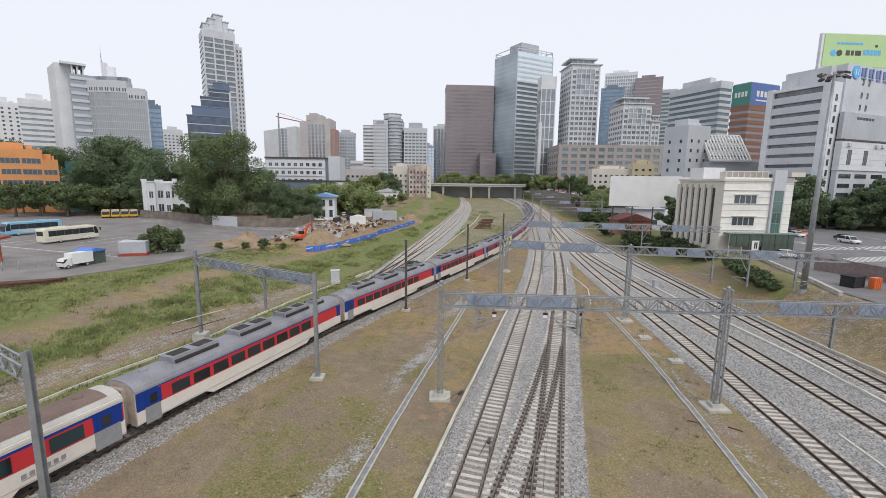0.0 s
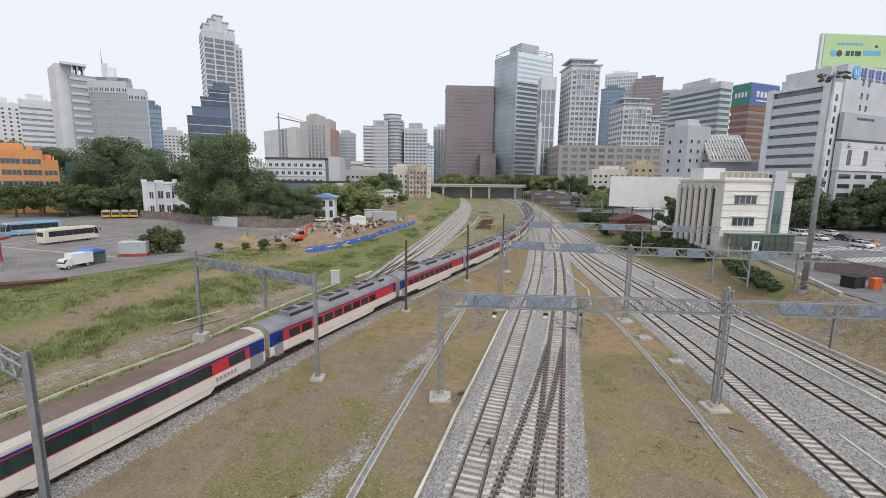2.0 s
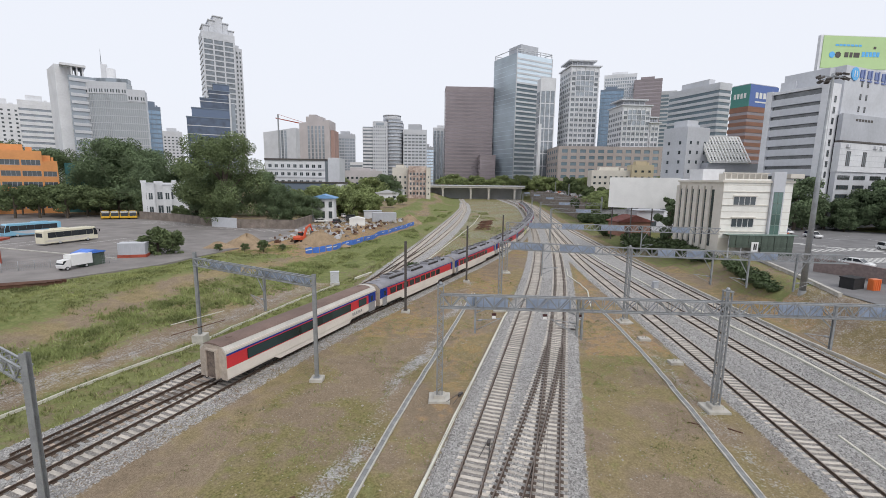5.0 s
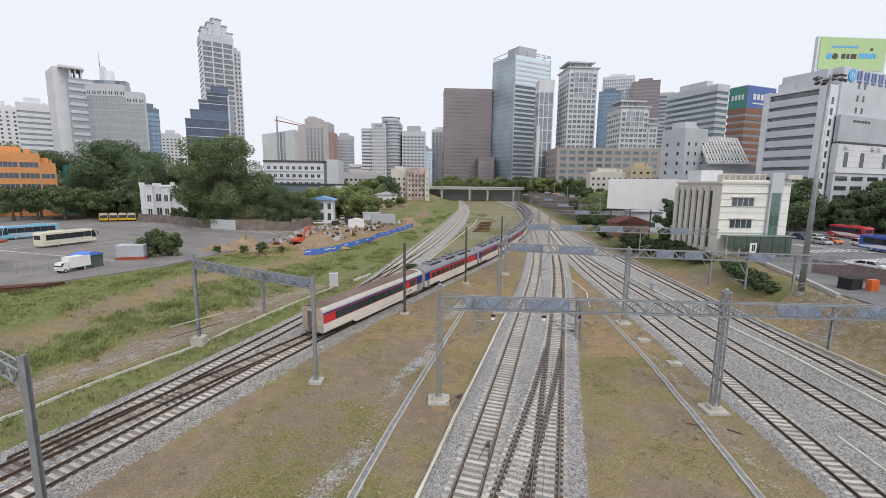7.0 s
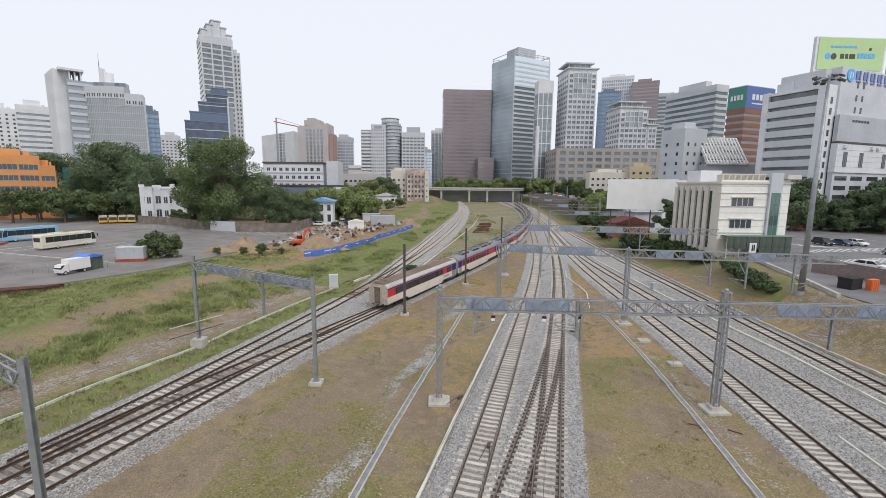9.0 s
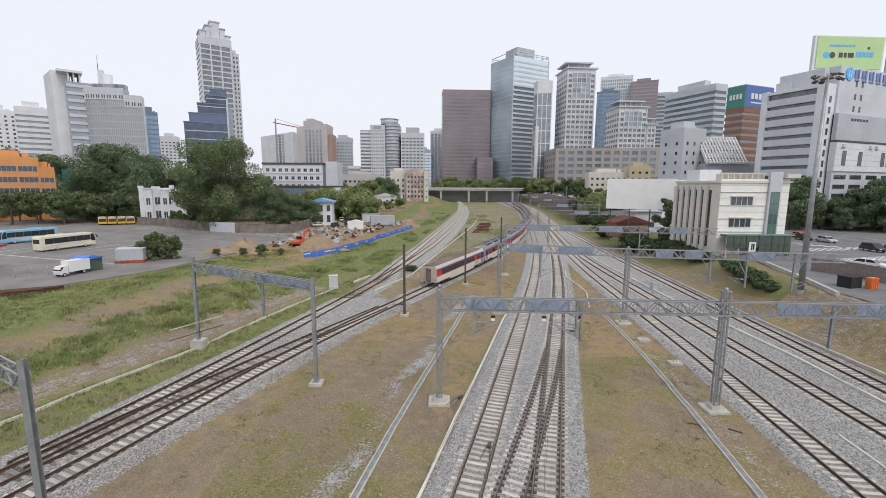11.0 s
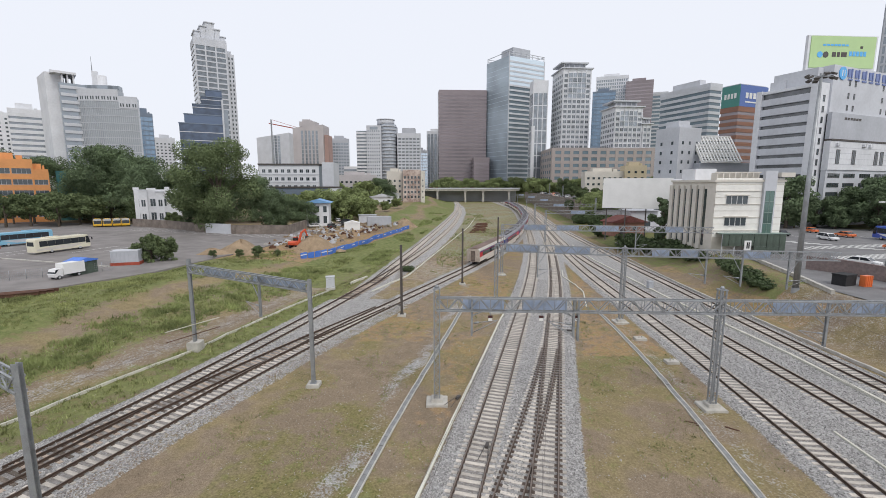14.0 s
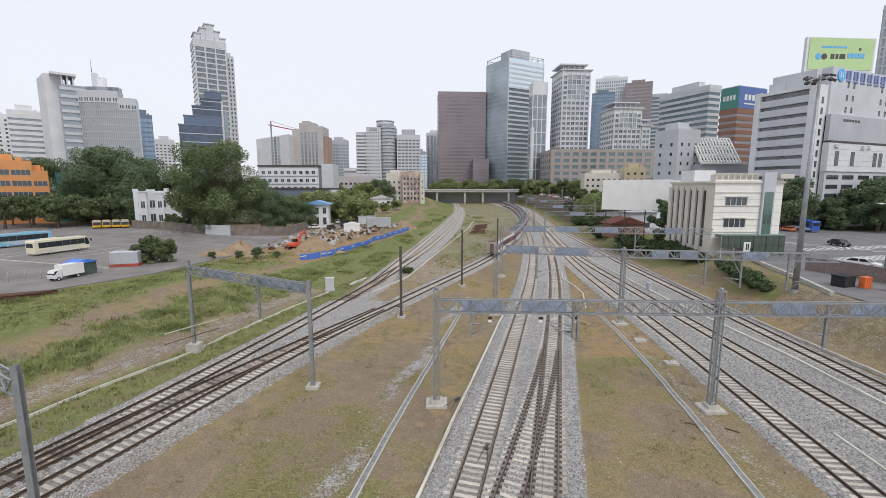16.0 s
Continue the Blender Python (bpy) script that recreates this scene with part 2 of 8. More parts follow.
def sweep(bm, line, profile, mat=0, closed=True):
    """A profile (across, up) swept along a line of points on the ground plan."""
    rings = []
    for i, p in enumerate(line):
        a, b = line[max(0, i - 1)], line[min(len(line) - 1, i + 1)]
        d = Vector((b[0] - a[0], b[1] - a[1], 0)).normalized()
        s = Vector((d.y, -d.x, 0))
        rings.append([bm.verts.new(Vector(p) + s * u + Vector((0, 0, w))) for u, w in profile])
    k = len(profile)
    for r0, r1 in zip(rings, rings[1:]):
        for i in range(k if closed else k - 1):
            bm.faces.new((r0[i], r0[(i + 1) % k], r1[(i + 1) % k], r1[i])).material_index = mat
    if closed:
        bm.faces.new(rings[0]).material_index = mat
        bm.faces.new(rings[-1]).material_index = mat


# ------------------------------------------------------------ the plan
def smooth_line(points):
    """x as a smooth function of y through the given (x, y) points, on a one metre grid."""
    p = np.array(points, float)
    ys = np.arange(p[0, 1], p[-1, 1] + 0.5, 0.5)
    xs = np.interp(ys, p[:, 1], p[:, 0])
    for _ in range(3):
        w = 17
        pad = np.concatenate([2 * xs[0] - xs[w:0:-1], xs, 2 * xs[-1] - xs[-2:-w - 2:-1]])
        xs = np.convolve(pad, np.ones(2 * w + 1) / (2 * w + 1), "same")[w:-w]
    return ys, xs


TRACKS = {
    "A": smooth_line([(-3.0, 6), (1.1, 21.6), (4.2, 32.9), (10.0, 54.9), (15.4, 74.9), (22.4, 106.5), (28.6, 141.9), (34.9, 181.8), (45, 260), (52, 330), (57, 440), (57, 520)]),
    "B": smooth_line([(1.4, 6), (5.5, 21.6), (8.5, 32.9), (14.5, 54.9), (19.8, 74.9), (26.9, 106.5), (33.5, 141.9), (40.4, 181.8), (50, 260), (57, 330), (62, 440), (62, 520)]),
    "D": smooth_line([(-2.6, 6), (3.6, 21.6), (7.8, 32.9), (11.0, 42.0), (12.9, 49)]),
    "R1": smooth_line([(22.7, 6), (23.8, 21.8), (24.9, 33.0), (26.0, 45.4), (26.6, 56.9), (27.2, 70), (28.2, 85), (29.9, 101.4), (32.2, 120), (36.5, 150), (41.5, 185), (51, 260)]),
    "R2": smooth_line([(30.8, 6), (31.0, 27.8), (31.1, 40), (31.5, 65.8), (31.9, 85), (32.3, 99.8), (34.0, 118), (38.5, 150), (43.5, 185), (53, 260), (60, 330), (66, 440), (66, 520)]),
    "R3": smooth_line([(37.0, 6), (37.5, 38.1), (38.1, 55.1), (39.1, 70.8), (39.9, 93.2), (41.3, 112.1), (44.6, 159.4), (47.3, 192.6), (56, 260), (64, 330), (70, 440), (70, 520)]),
    "T": smooth_line([(-28.5, 6), (-23.0, 21.7), (-19.7, 31.0), (-17.25, 38.4), (-14.7, 46.0), (-12.75, 50.0), (-10.25, 55.2), (-7.25, 61.4), (-3.5, 70.0), (-0.9, 75.5), (1.1, 79.7), (4.9, 88.1), (9.2, 97.5), (19.6, 126), (31.2, 169.9), (38.8, 204.8), (47.5, 270), (53, 340), (54, 440), (52, 520)]),
    "S": smooth_line([(-32.0, 6), (-26.1, 23.5), (-21.6, 33.0), (-16.8, 43.8), (-13.6, 50.0), (-9.4, 58.0), (-8.2, 60.5)]),
    "U": smooth_line([(-32.0, 6), (-26.1, 23.5), (-23.1, 33.0), (-20.8, 41.2), (-18.5, 50.0), (-16.5, 57.5), (-12.9, 72.3), (-9.0, 91.2), (-4.0, 120), (0.5, 155), (5.0, 195.5), (10.5, 270), (12.3, 330), (12.5, 440), (12.5, 520)]),
    "V": smooth_line([(-12.6, 72.3), (-10.6, 91.2), (-7.4, 116.2), (-1.5, 172), (4.2, 230.1), (9.0, 290), (10.4, 330), (10.6, 350)]),
}


def track_x(name, y):
    ys, xs = TRACKS[name]
    return np.interp(y, ys, xs)


LEFT = ([-60, 0, 29, 44, 58, 73, 83, 100, 130, 190, 260, 330, 430, 700], [-40, -36, -32.5, -26.6, -22.6, -18.2, -15.6, -13.6, -9.5, -3.5, 2.5, 5, 6, 6])
RIGHT = ([-60, 40, 75, 100, 160, 230, 300, 440, 700], [41.5, 41.3, 42.6, 44.6, 49, 57, 65, 73, 73])
STREET = ([-60, 30, 57, 73, 100, 160, 230, 300, 440, 700], [50, 48.5, 48.5, 53.6, 57, 60, 68, 76, 84, 84])


def ease(t):
    t = np.clip(t, 0, 1)
    return t * t * (3 - 2 * t)


def land(x, y):
    """Height of the ground at x, y."""
    x, y = np.asarray(x, float), np.asarray(y, float)
    dl = np.interp(y, *LEFT) - x
    dr = x - np.interp(y, *RIGHT)
    st = x - np.interp(y, *STREET)
    z = np.full(np.broadcast(x, y).shape, -0.33)
    z = z + ease((dl - 1) / 24) * (2.15 + 4.0 * ease((y - 190) / 240))
    rise = 4.0 + 6.0 * ease((y - 110) / 330)
    span = np.maximum(3.0, np.interp(y, *STREET) - np.interp(y, *RIGHT) - 1)
    slope = ease((dr - 0.5) / span)
    step = ease((st + 2.2) / 2.0)
    far = ease((y - 150) / 50)
    z = z + (slope * (1 - far) + step * far) * rise
    z = z + ease((y - 500) / 60) * 9 * (np.maximum(dl, 0) + np.maximum(dr, 0) < 0.01)
    bump = 0.22 * np.sin(x * 0.31 + 1.7 * np.sin(y * 0.13)) * np.cos(y * 0.27 + np.sin(x * 0.11)) + 0.1 * np.sin(x * 0.9 + y * 0.4)
    z = z + bump * ease((dl - 1) / 6) * ease((90 - dl) / 20) * (1 - 0.9 * ease((dl - 30) / 8)) + bump * ease(dr / 2) * (st < 0)
    return z


def height(x, y):
    return float(land(np.array([x]), np.array([y]))[0])


# ------------------------------------------------------------ ground sheet
def spread(a, b, step, far, growth):
    """Grid lines: even from a to b, then wider and wider out to far on both sides."""
    mid = list(np.arange(a, b + step / 2, step))
    lo, hi, s = [a], [b], step
    while hi[-1] < far:
        s *= growth
        lo.append(lo[-1] - s)
        hi.append(hi[-1] + s)
    return np.array(lo[:0:-1] + mid + hi[1:])


def sheet(name, xs, ys, zfun, masks, material):
    gx, gy = np.meshgrid(xs, ys)
    gz = zfun(gx, gy)
    nx, ny = len(xs), len(ys)
    verts = np.stack([gx.ravel(), gy.ravel(), gz.ravel()], 1)
    i = (np.arange(ny - 1)[:, None] * nx + np.arange(nx - 1)[None, :]).ravel()
    faces = np.stack([i, i + 1, i + nx + 1, i + nx], 1)
    me = bpy.data.meshes.new(name)
    me.from_pydata(verts.tolist(), [], faces.tolist())
    for key, val in masks(gx, gy).items():
        at = me.attributes.new(key, "FLOAT", "POINT")
        at.data.foreach_set("value", np.clip(val, 0, 1).ravel().astype(np.float32))
    me.materials.append(material)
    me.polygons.foreach_set("use_smooth", [True] * len(me.polygons))
    return new(name, me)


def ballast_mask(x, y):
    m = np.zeros(x.shape)

    def between(a, b, y0, y1):
        inside = np.minimum(x - a, b - x)
        return ease(inside / 0.8 + 0.5) * (y >= y0) * (y <= y1)

    far = 520
    m = np.maximum(m, between(track_x("A", y) - 2.5, track_x("B", y) + 2.4, -60, far))
    m = np.maximum(m, between(track_x("R1", y) - 2.3, track_x("R3", y) + 2.0, -60, far))
    m = np.maximum(m, between(track_x("S", y) - 3.0, track_x("T", y) + 3.1, -60, 60))
    m = np.maximum(m, between(track_x("U", y) - 2.2, track_x("T", y) + 2.3, 30, 64))
    m = np.maximum(m, between(track_x("T", y) - 2.3, track_x("T", y) + 2.4, 55, far))
    m = np.maximum(m, 0.72 * between(track_x("V", y) - 2.2, track_x("U", y) + 3.6, 60, 360))
    m = np.maximum(m, between(track_x("U", y) - 2.4, track_x("U", y) + 2.4, 330, far))
    return m


def ground_masks(x, y):
    dl = np.interp(y, *LEFT) - x
    dr = x - np.interp(y, *RIGHT)
    bal = ballast_mask(x, y)
    wob = 0.5 + 0.25 * np.sin(x * 0.21 + 2 * np.sin(y * 0.09)) + 0.25 * np.sin(y * 0.17 + 2 * np.sin(x * 0.12))
    grass = np.where(dl > -0.3, 0.52 + 0.34 * wob, 0.14 + 0.24 * wob)
    path = np.exp(-((dl - 17 - 2 * np.sin(y * 0.12)) / 3.0) ** 2) * (y < 88)
    stony = np.exp(-((dl - 3.2) / 3.2) ** 2) * (y < 72) * (dl > 0.2)
    grass = grass - 0.5 * path - 0.48 * stony
    bal = np.maximum(bal, 0.40 * stony + 0.1 * stony * wob)
    dirty = (np.abs(x - track_x("T", y) - 2.6) < 1.3) & (y < 62)
    bal = np.where(dirty, np.minimum(bal, 0.54), bal)
    tr = np.interp(y, [14, 21.6, 31.9, 42.3, 54.9, 70], [-6.4, -5.3, -3.2, -0.9, 1.8, 4.8])
    mid = (x > track_x("U", y) + 2) & (x < track_x("T", y) - 2) & (y > 64) & (y < 400)
    bal = np.maximum(bal, np.where(mid, 0.29 + 0.16 * wob, 0))
    bal = np.maximum(bal, np.where((dr > 0.3) & (y < 58), 0.25 + 0.14 * wob, 0))
    bal = np.maximum(bal, (0.48 + 0.12 * np.sin(y * 0.33 + 1.0) + 0.05 * np.sin(y * 1.3)) * np.exp(-((x - tr + 1.5 + 0.5 * np.sin(y * 0.4)) / 1.3) ** 2) * (y < 75))
    bal = np.maximum(bal, 0.40 * np.exp(-((x - np.interp(y, [14, 60], [18.4, 23.0])) / 1.2) ** 2) * (y < 60))
    grass = np.where((dl <= 0) & (x < track_x("S", y)) & (y < 54), 0.46 + 0.2 * wob, grass)
    grass = np.where((dl <= 0) & (x < track_x("U", y)) & (y >= 40), 0.52 + 0.2 * wob, grass)
    grass = np.where((y > 88) & (dl > 14 - (y - 88) * 0.1) & (y < 175), 0.12, grass)
    grass = np.where((y > 175) & (dl > -1), np.where(dl < 26, 0.46 + 0.5 * wob - 0.5 * np.exp(-((dl - 15 - 3 * np.sin(y * 0.05)) / 2.5) ** 2), 0.2 + 0.3 * wob), grass)
    grass = np.where((x > track_x("U", y) + 3) & (x < track_x("T", y) - 3) & (y > 105), 0.42 + 0.15 * wob, grass)
    grass = np.where((dr > 0.5), np.where(y > 90, 0.45 + 0.3 * wob, np.where(y < 58, 0.08 + 0.2 * wob, np.where(dr > 3, 0.40 + 0.2 * wob, 0.24 + 0.1 * wob))), grass)
    rust = np.where((x > track_x("B", y) + 3) & (x < track_x("R1", y) - 2.5) & (y > 42), 0.36 + 0.2 * wob, 0.05)
    rust = np.where((dr > 0) & (dr < 4.5) & (y > 50), 0.30 + 0.22 * wob, rust)
    rust = np.where((x > track_x("T", y) + 3) & (x < track_x("A", y) - 3) & (y > 46), 0.25 + 0.3 * wob, rust)
    rust = np.where((x > tr + 0.6) & (x < track_x("A", y) - 3) & (y > 29) & (y <= 46), 0.30 + 0.22 * wob, rust)
    rust = np.where((x > track_x("U", y) + 3) & (x < track_x("T", y) - 3) & (y > 70), 0.3 + 0.2 * wob, rust)
    rust = np.where((y > 88) & (dl > 6) & (y < 150) & (x > -55), 0.5, rust)
    bed = np.min([np.abs(x - track_x(key, y)) for key in ("A", "B", "R1", "R2", "R3", "S", "T", "U")], 0)
    return {"bed": 0.62 * ease((1.15 - bed) / 0.5), "ballast": bal, "grass": grass, "dry": 0.35 + 0.3 * wob, "rust": rust, "moss": np.where((x > -14) & (x < 24) & (y < 60), 0.22 + 0.20 * wob + 0.2 * ease((-2 - x) / 4) * ease((40 - y) / 10), 0.1)}


xs = spread(-58, 62, 0.5, 3200, 1.12)
ys = np.concatenate([np.arange(-60, 12, 6.0), np.arange(12, 110, 0.5), np.arange(110, 240, 1.5), 240 + np.cumsum(2.0 * 1.07 ** np.arange(72))])


def ground_z(x, y):
    rough = 0.05 * np.sin(x * 2.3 + np.sin(y * 1.1)) * np.sin(y * 1.9 + np.sin(x * 0.7)) * (np.abs(x) < 62) * (y < 110)
    return land(x, y) + 0.13 * ballast_mask(x, y) + rough * (1 - ballast_mask(x, y))


ground = sheet("ground", xs, ys, ground_z, ground_masks, GROUND)
tagged(ground, "trackside ground of brown soil, dry grass and grey ballast", "ground", kind="structure")


# ------------------------------------------------------------ railway tracks
SLEEPER_TOP = -0.165


def track_points(name, y0, y1, step):
    ys_, xs_ = TRACKS[name]
    yy = np.arange(max(y0, ys_[0]), min(y1, ys_[-1]) + 1e-6, 0.25)
    xx = np.interp(yy, ys_, xs_)
    s = np.concatenate([[0], np.cumsum(np.hypot(np.diff(xx), np.diff(yy)))])
    ss = np.arange(0, s[-1], step)
    return np.interp(ss, s, xx), np.interp(ss, s, yy)


def sleeper_mesh(length, mat, name, plate=0.2):
    """A tapered sleeper with dark fastenings where the rails sit; a wide plate also paints rail shadow."""
    bm = bmesh.new()
    h = length / 2
    pts = [(-0.14, -0.2), (0.14, -0.2), (0.125, 0), (-0.125, 0)]
    m = Matrix.Rotation(radians(90), 4, "Z")
    extrude(bm, pts, -h, h, 0, m)
    for s in (-0.755, 0.755):
        box(bm, s - plate, -0.115, -0.01, s + plate, 0.115, 0.03, mat=1)
    return mesh_from(bm, name, [mat, RAIL])


SLEEPER_ME = sleeper_mesh(2.45, SLEEPER, "sleeper", 0.11)
# plates drawn wider than the fastenings, to take in the rails' shadow
PLATE_SHADE_ME = sleeper_mesh(2.45, SLEEPER, "plate_shade_sleeper", 0.24)
TIMBER_ME = sleeper_mesh(2.6, TIMBER, "timber_sleeper")
RAIL_PROFILE = [(-0.07, -0.165), (0.07, -0.165), (0.07, -0.15), (0.012, -0.13), (0.012, -0.045), (0.037, -0.035), (0.037, 0.0), (-0.037, 0.0), (-0.037, -0.035), (-0.012, -0.045), (-0.012, -0.13), (-0.07, -0.15)]


def rail_line(bm, name, off, y0, y1, dz=0.0):
    px, py = track_points(name, y0, y1, 1.0 if y1 < 140 else 1.5)
    line = []
    for i in range(len(px)):
        a, b = max(0, i - 1), min(len(px) - 1, i + 1)
        d = Vector((px[b] - px[a], py[b] - py[a], 0)).normalized()
        line.append((px[i] + d.y * off, py[i] - d.x * off, dz))
    sweep(bm, line, RAIL_PROFILE)
    for f in bm.faces:
        if f.normal.z > 0.9:
            f.material_index = 0
    bm.normal_update()
    for f in bm.faces:
        c = f.calc_center_median()
        if abs(f.normal.z) > 0.9 and abs(c.z - dz) < 0.003:
            f.material_index = 1


def track(key, y0, y1, near, timber=(), shiny=True, sleepers=True, dz=0.0, first=0.0, plated=False):
    t = thing("railway_track", "ballasted railway track with rusty rails on concrete sleepers", "railway track", group="railway tracks")
    for off in (-0.755, 0.755):
        bm = bmesh.new()
        rail_line(bm, key, off, y0, y1, dz)
        part("rail", bm, [RAIL, RAILTOP if shiny else RAIL], t)
    if not sleepers:
        return t
    px, py = track_points(key, y0, y1, 0.56)
    rest = bmesh.new()
    for i in range(1, len(px) - 1):
        a = math.atan2(py[i + 1] - py[i - 1], px[i + 1] - px[i - 1]) - math.pi / 2
        m = Matrix.Translation((px[i], py[i], SLEEPER_TOP + random.uniform(-0.012, 0.012))) @ Matrix.Rotation(a + random.uniform(-0.012, 0.012), 4, "Z")
        if py[i] < first:
            continue
        wood = any(u <= py[i] <= w for u, w in timber)
        if near[0] < py[i] < near[1]:
            piece("sleeper", TIMBER_ME if wood else PLATE_SHADE_ME if plated else SLEEPER_ME, t, m)
        else:
            box(rest, -1.22, -0.13, -0.05, 1.22, 0.13, 0.0, m)
    if rest.verts:
        tagged(part("sleeper_rest", rest, SLEEPER, t), kind="stuff")
    else:
        rest.free()
    return t


track("A", 8, 515, (17, 105))
track("B", 8, 515, (17, 105), plated=True)
track("D", 8, 47.5, (17, 44), dz=-0.005, plated=True)
track("R1", 8, 255, (17, 105))
track("R2", 8, 515, (20, 105))
track("R3", 8, 515, (25, 105))
track("T", 8, 515, (15, 105), plated=True)
track("S", 8, 59.5, (15, 50), timber=((0, 60),), dz=-0.005, plated=True, shiny=False)
track("U", 24, 515, (30, 105), timber=((64, 80),), dz=-0.010, first=30, shiny=False, plated=True)
track("V", 73, 345, (90, 105), dz=-0.005, first=88, shiny=False)


# ------------------------------------------------------------ poles, gantries
def rect_pole(x, y, z0, h, mat, label, w=0.3, block=0.0):
    """A steel H column on a concrete footing."""
    p = thing("catenary_pole", label, "pole", Matrix.Translation((x, y, z0)), group="catenary poles")
    bm = bmesh.new()
    box(bm, -w / 2, -0.14, 0.1, w / 2, -0.115, h)
    box(bm, -w / 2, 0.115, 0.1, w / 2, 0.14, h)
    box(bm, -0.012, -0.115, 0.1, 0.012, 0.115, h - 0.003)
    part("column", bm, mat, p)
    bm = bmesh.new()
    extrude(bm, [(-0.55, -0.3), (0.55, -0.3), (0.55, 0.2), (0.48, 0.27), (-0.48, 0.27), (-0.55, 0.2)], -0.5, 0.5)
    part("footing", bm, CONCRETE, p, "square pale concrete footing")
    if block:
        bm = bmesh.new()
        extrude(bm, [(-0.6, -0.6), (0.6, -0.6), (0.6, block - 0.06), (0.54, block), (-0.54, block), (-0.6, block - 0.06)], -0.6, 0.6)
        part("plinth", bm, CONCRETE, p, "tall beige concrete plinth")
    bm = bmesh.new()
    box(bm, -0.26, -0.26, 0.27, 0.26, 0.26, 0.32)
    for sx in (-0.2, 0.2):
        for sy in (-0.2, 0.2):
            tube(bm, (sx, sy, 0.32), (sx, sy, 0.42), 0.025, sides=6)
    part("base_plate", bm, mat, p)
    return p


def lattice_pole(x, y, z0, h, label, w=0.42):
    p = thing("lattice_pole", label, "pole", Matrix.Translation((x, y, z0)), group="lattice poles")
    c = w / 2
    for sx in (-c, c):
        for sy in (-c, c):
            bm = bmesh.new()
            box(bm, sx - 0.045, sy - 0.045, 0.25, sx + 0.045, sy + 0.045, h)
            part("corner_post", bm, STEEL, p)
    bm = bmesh.new()
    n = int(h / 0.34)
    for i in range(n):
        a, b = 0.3 + (h - 0.6) * i / n, 0.3 + (h - 0.6) * (i + 1) / n
        s = 1 if i % 2 else -1
        for k in (-c, c):
            bar(bm, (-c * s, k, a), (c * s, k, b), 0.045)
            bar(bm, (k, -c * s, a), (k, c * s, b), 0.045)
    part("lacing", bm, STEEL, p)
    bm = bmesh.new()
    extrude(bm, [(-0.85, -0.3), (0.85, -0.3), (0.85, 0.12), (0.8, 0.17), (-0.8, 0.17), (-0.85, 0.12)], -0.8, 0.8)
    extrude(bm, [(-0.45, 0.15), (0.45, 0.15), (0.45, 0.4), (0.4, 0.45), (-0.4, 0.45), (-0.45, 0.4)], -0.42, 0.42)
    part("footing", bm, CONCRETE, p, "square pale concrete footing")
    bm = bmesh.new()
    box(bm, -c - 0.08, -c - 0.08, h, c + 0.08, c + 0.08, h + 0.08)
    tube(bm, (0, 0, h + 0.08), (0, 0, h + 0.3), 0.2, 0.1, 8)
    part("cap", bm, STEEL, p, "pale rounded cap")
    return p


def gantry(a, b, z, depth, plates, label, drops=(), panel=0.85):
    """A truss beam from a to b with blue plates over some bays and droppers hung below it."""
    a, b = Vector((*a, z)), Vector((*b, z))
    L = (b - a).length
    m = Matrix.Translation(a) @ (b - a).to_track_quat("X", "Z").to_matrix().to_4x4()
    g = thing("gantry_beam", label, "gantry", m, group="gantry beams")
    w = 0.45
    for yy in (-w / 2, w / 2):
        for zz in (0, depth):
            bm = bmesh.new()
            box(bm, 0, yy - 0.05, zz - 0.05, L, yy + 0.05, zz + 0.05)
            part("chord", bm, STEEL, g)
    n = max(2, round(L / panel))
    if n % 2:
        n += 1
    bm = bmesh.new()
    for i in range(n):
        u, v = L * i / n, L * (i + 1) / n
        s0, s1 = (0, depth) if i % 2 else (depth, 0)
        for yy in (-w / 2, w / 2):
            bar(bm, (u, yy, s0), (v, yy, s1), 0.065)
            bar(bm, (u, yy, 0), (u, yy, depth), 0.035)
        bar(bm, (u, -w / 2, depth), (u, w / 2, depth), 0.05)
        bar(bm, (u, -w / 2, 0), (v, w / 2, 0), 0.04)
    part("lacing", bm, STEEL, g)
    for u0, u1 in plates:
        bm = bmesh.new()
        box(bm, u0, w / 2 - 0.01, 0.06, u1, w / 2 + 0.02, depth - 0.06)
        part("plate", bm, BLUEPLATE, g, "pale blue rectangular plate")
    for u, low, side in drops:
        bm = bmesh.new()
        for k in (-0.09, 0.09):
            box(bm, u - 0.075, k - 0.02, low - z, u + 0.075, k + 0.02, depth)
        box(bm, u - 0.02, -0.075, low - z + 0.01, u + 0.02, 0.075, depth - 0.01)
        bar(bm, (u, 0, low - z + 1.6), (u + side * 1.0, 0, 0), 0.07)
        part("dropper", bm, STEEL, g, "hanging steel dropper post")
        bm = bmesh.new()
        tube(bm, (u, 0, low - z + 1.0), (u + side * 2.0, 0, low - z + 1.25), 0.03, sides=6)
        tube(bm, (u, 0, low - z + 0.2), (u + side * 1.9, 0, low - z + 1.2), 0.03, sides=6)
        tube(bm, (u + side * 0.2, 0, low - z + 1.02), (u + side * 0.55, 0, low - z + 1.07), 0.08, sides=8)
        part("cantilever_arm", bm, STEEL, g)
    return g


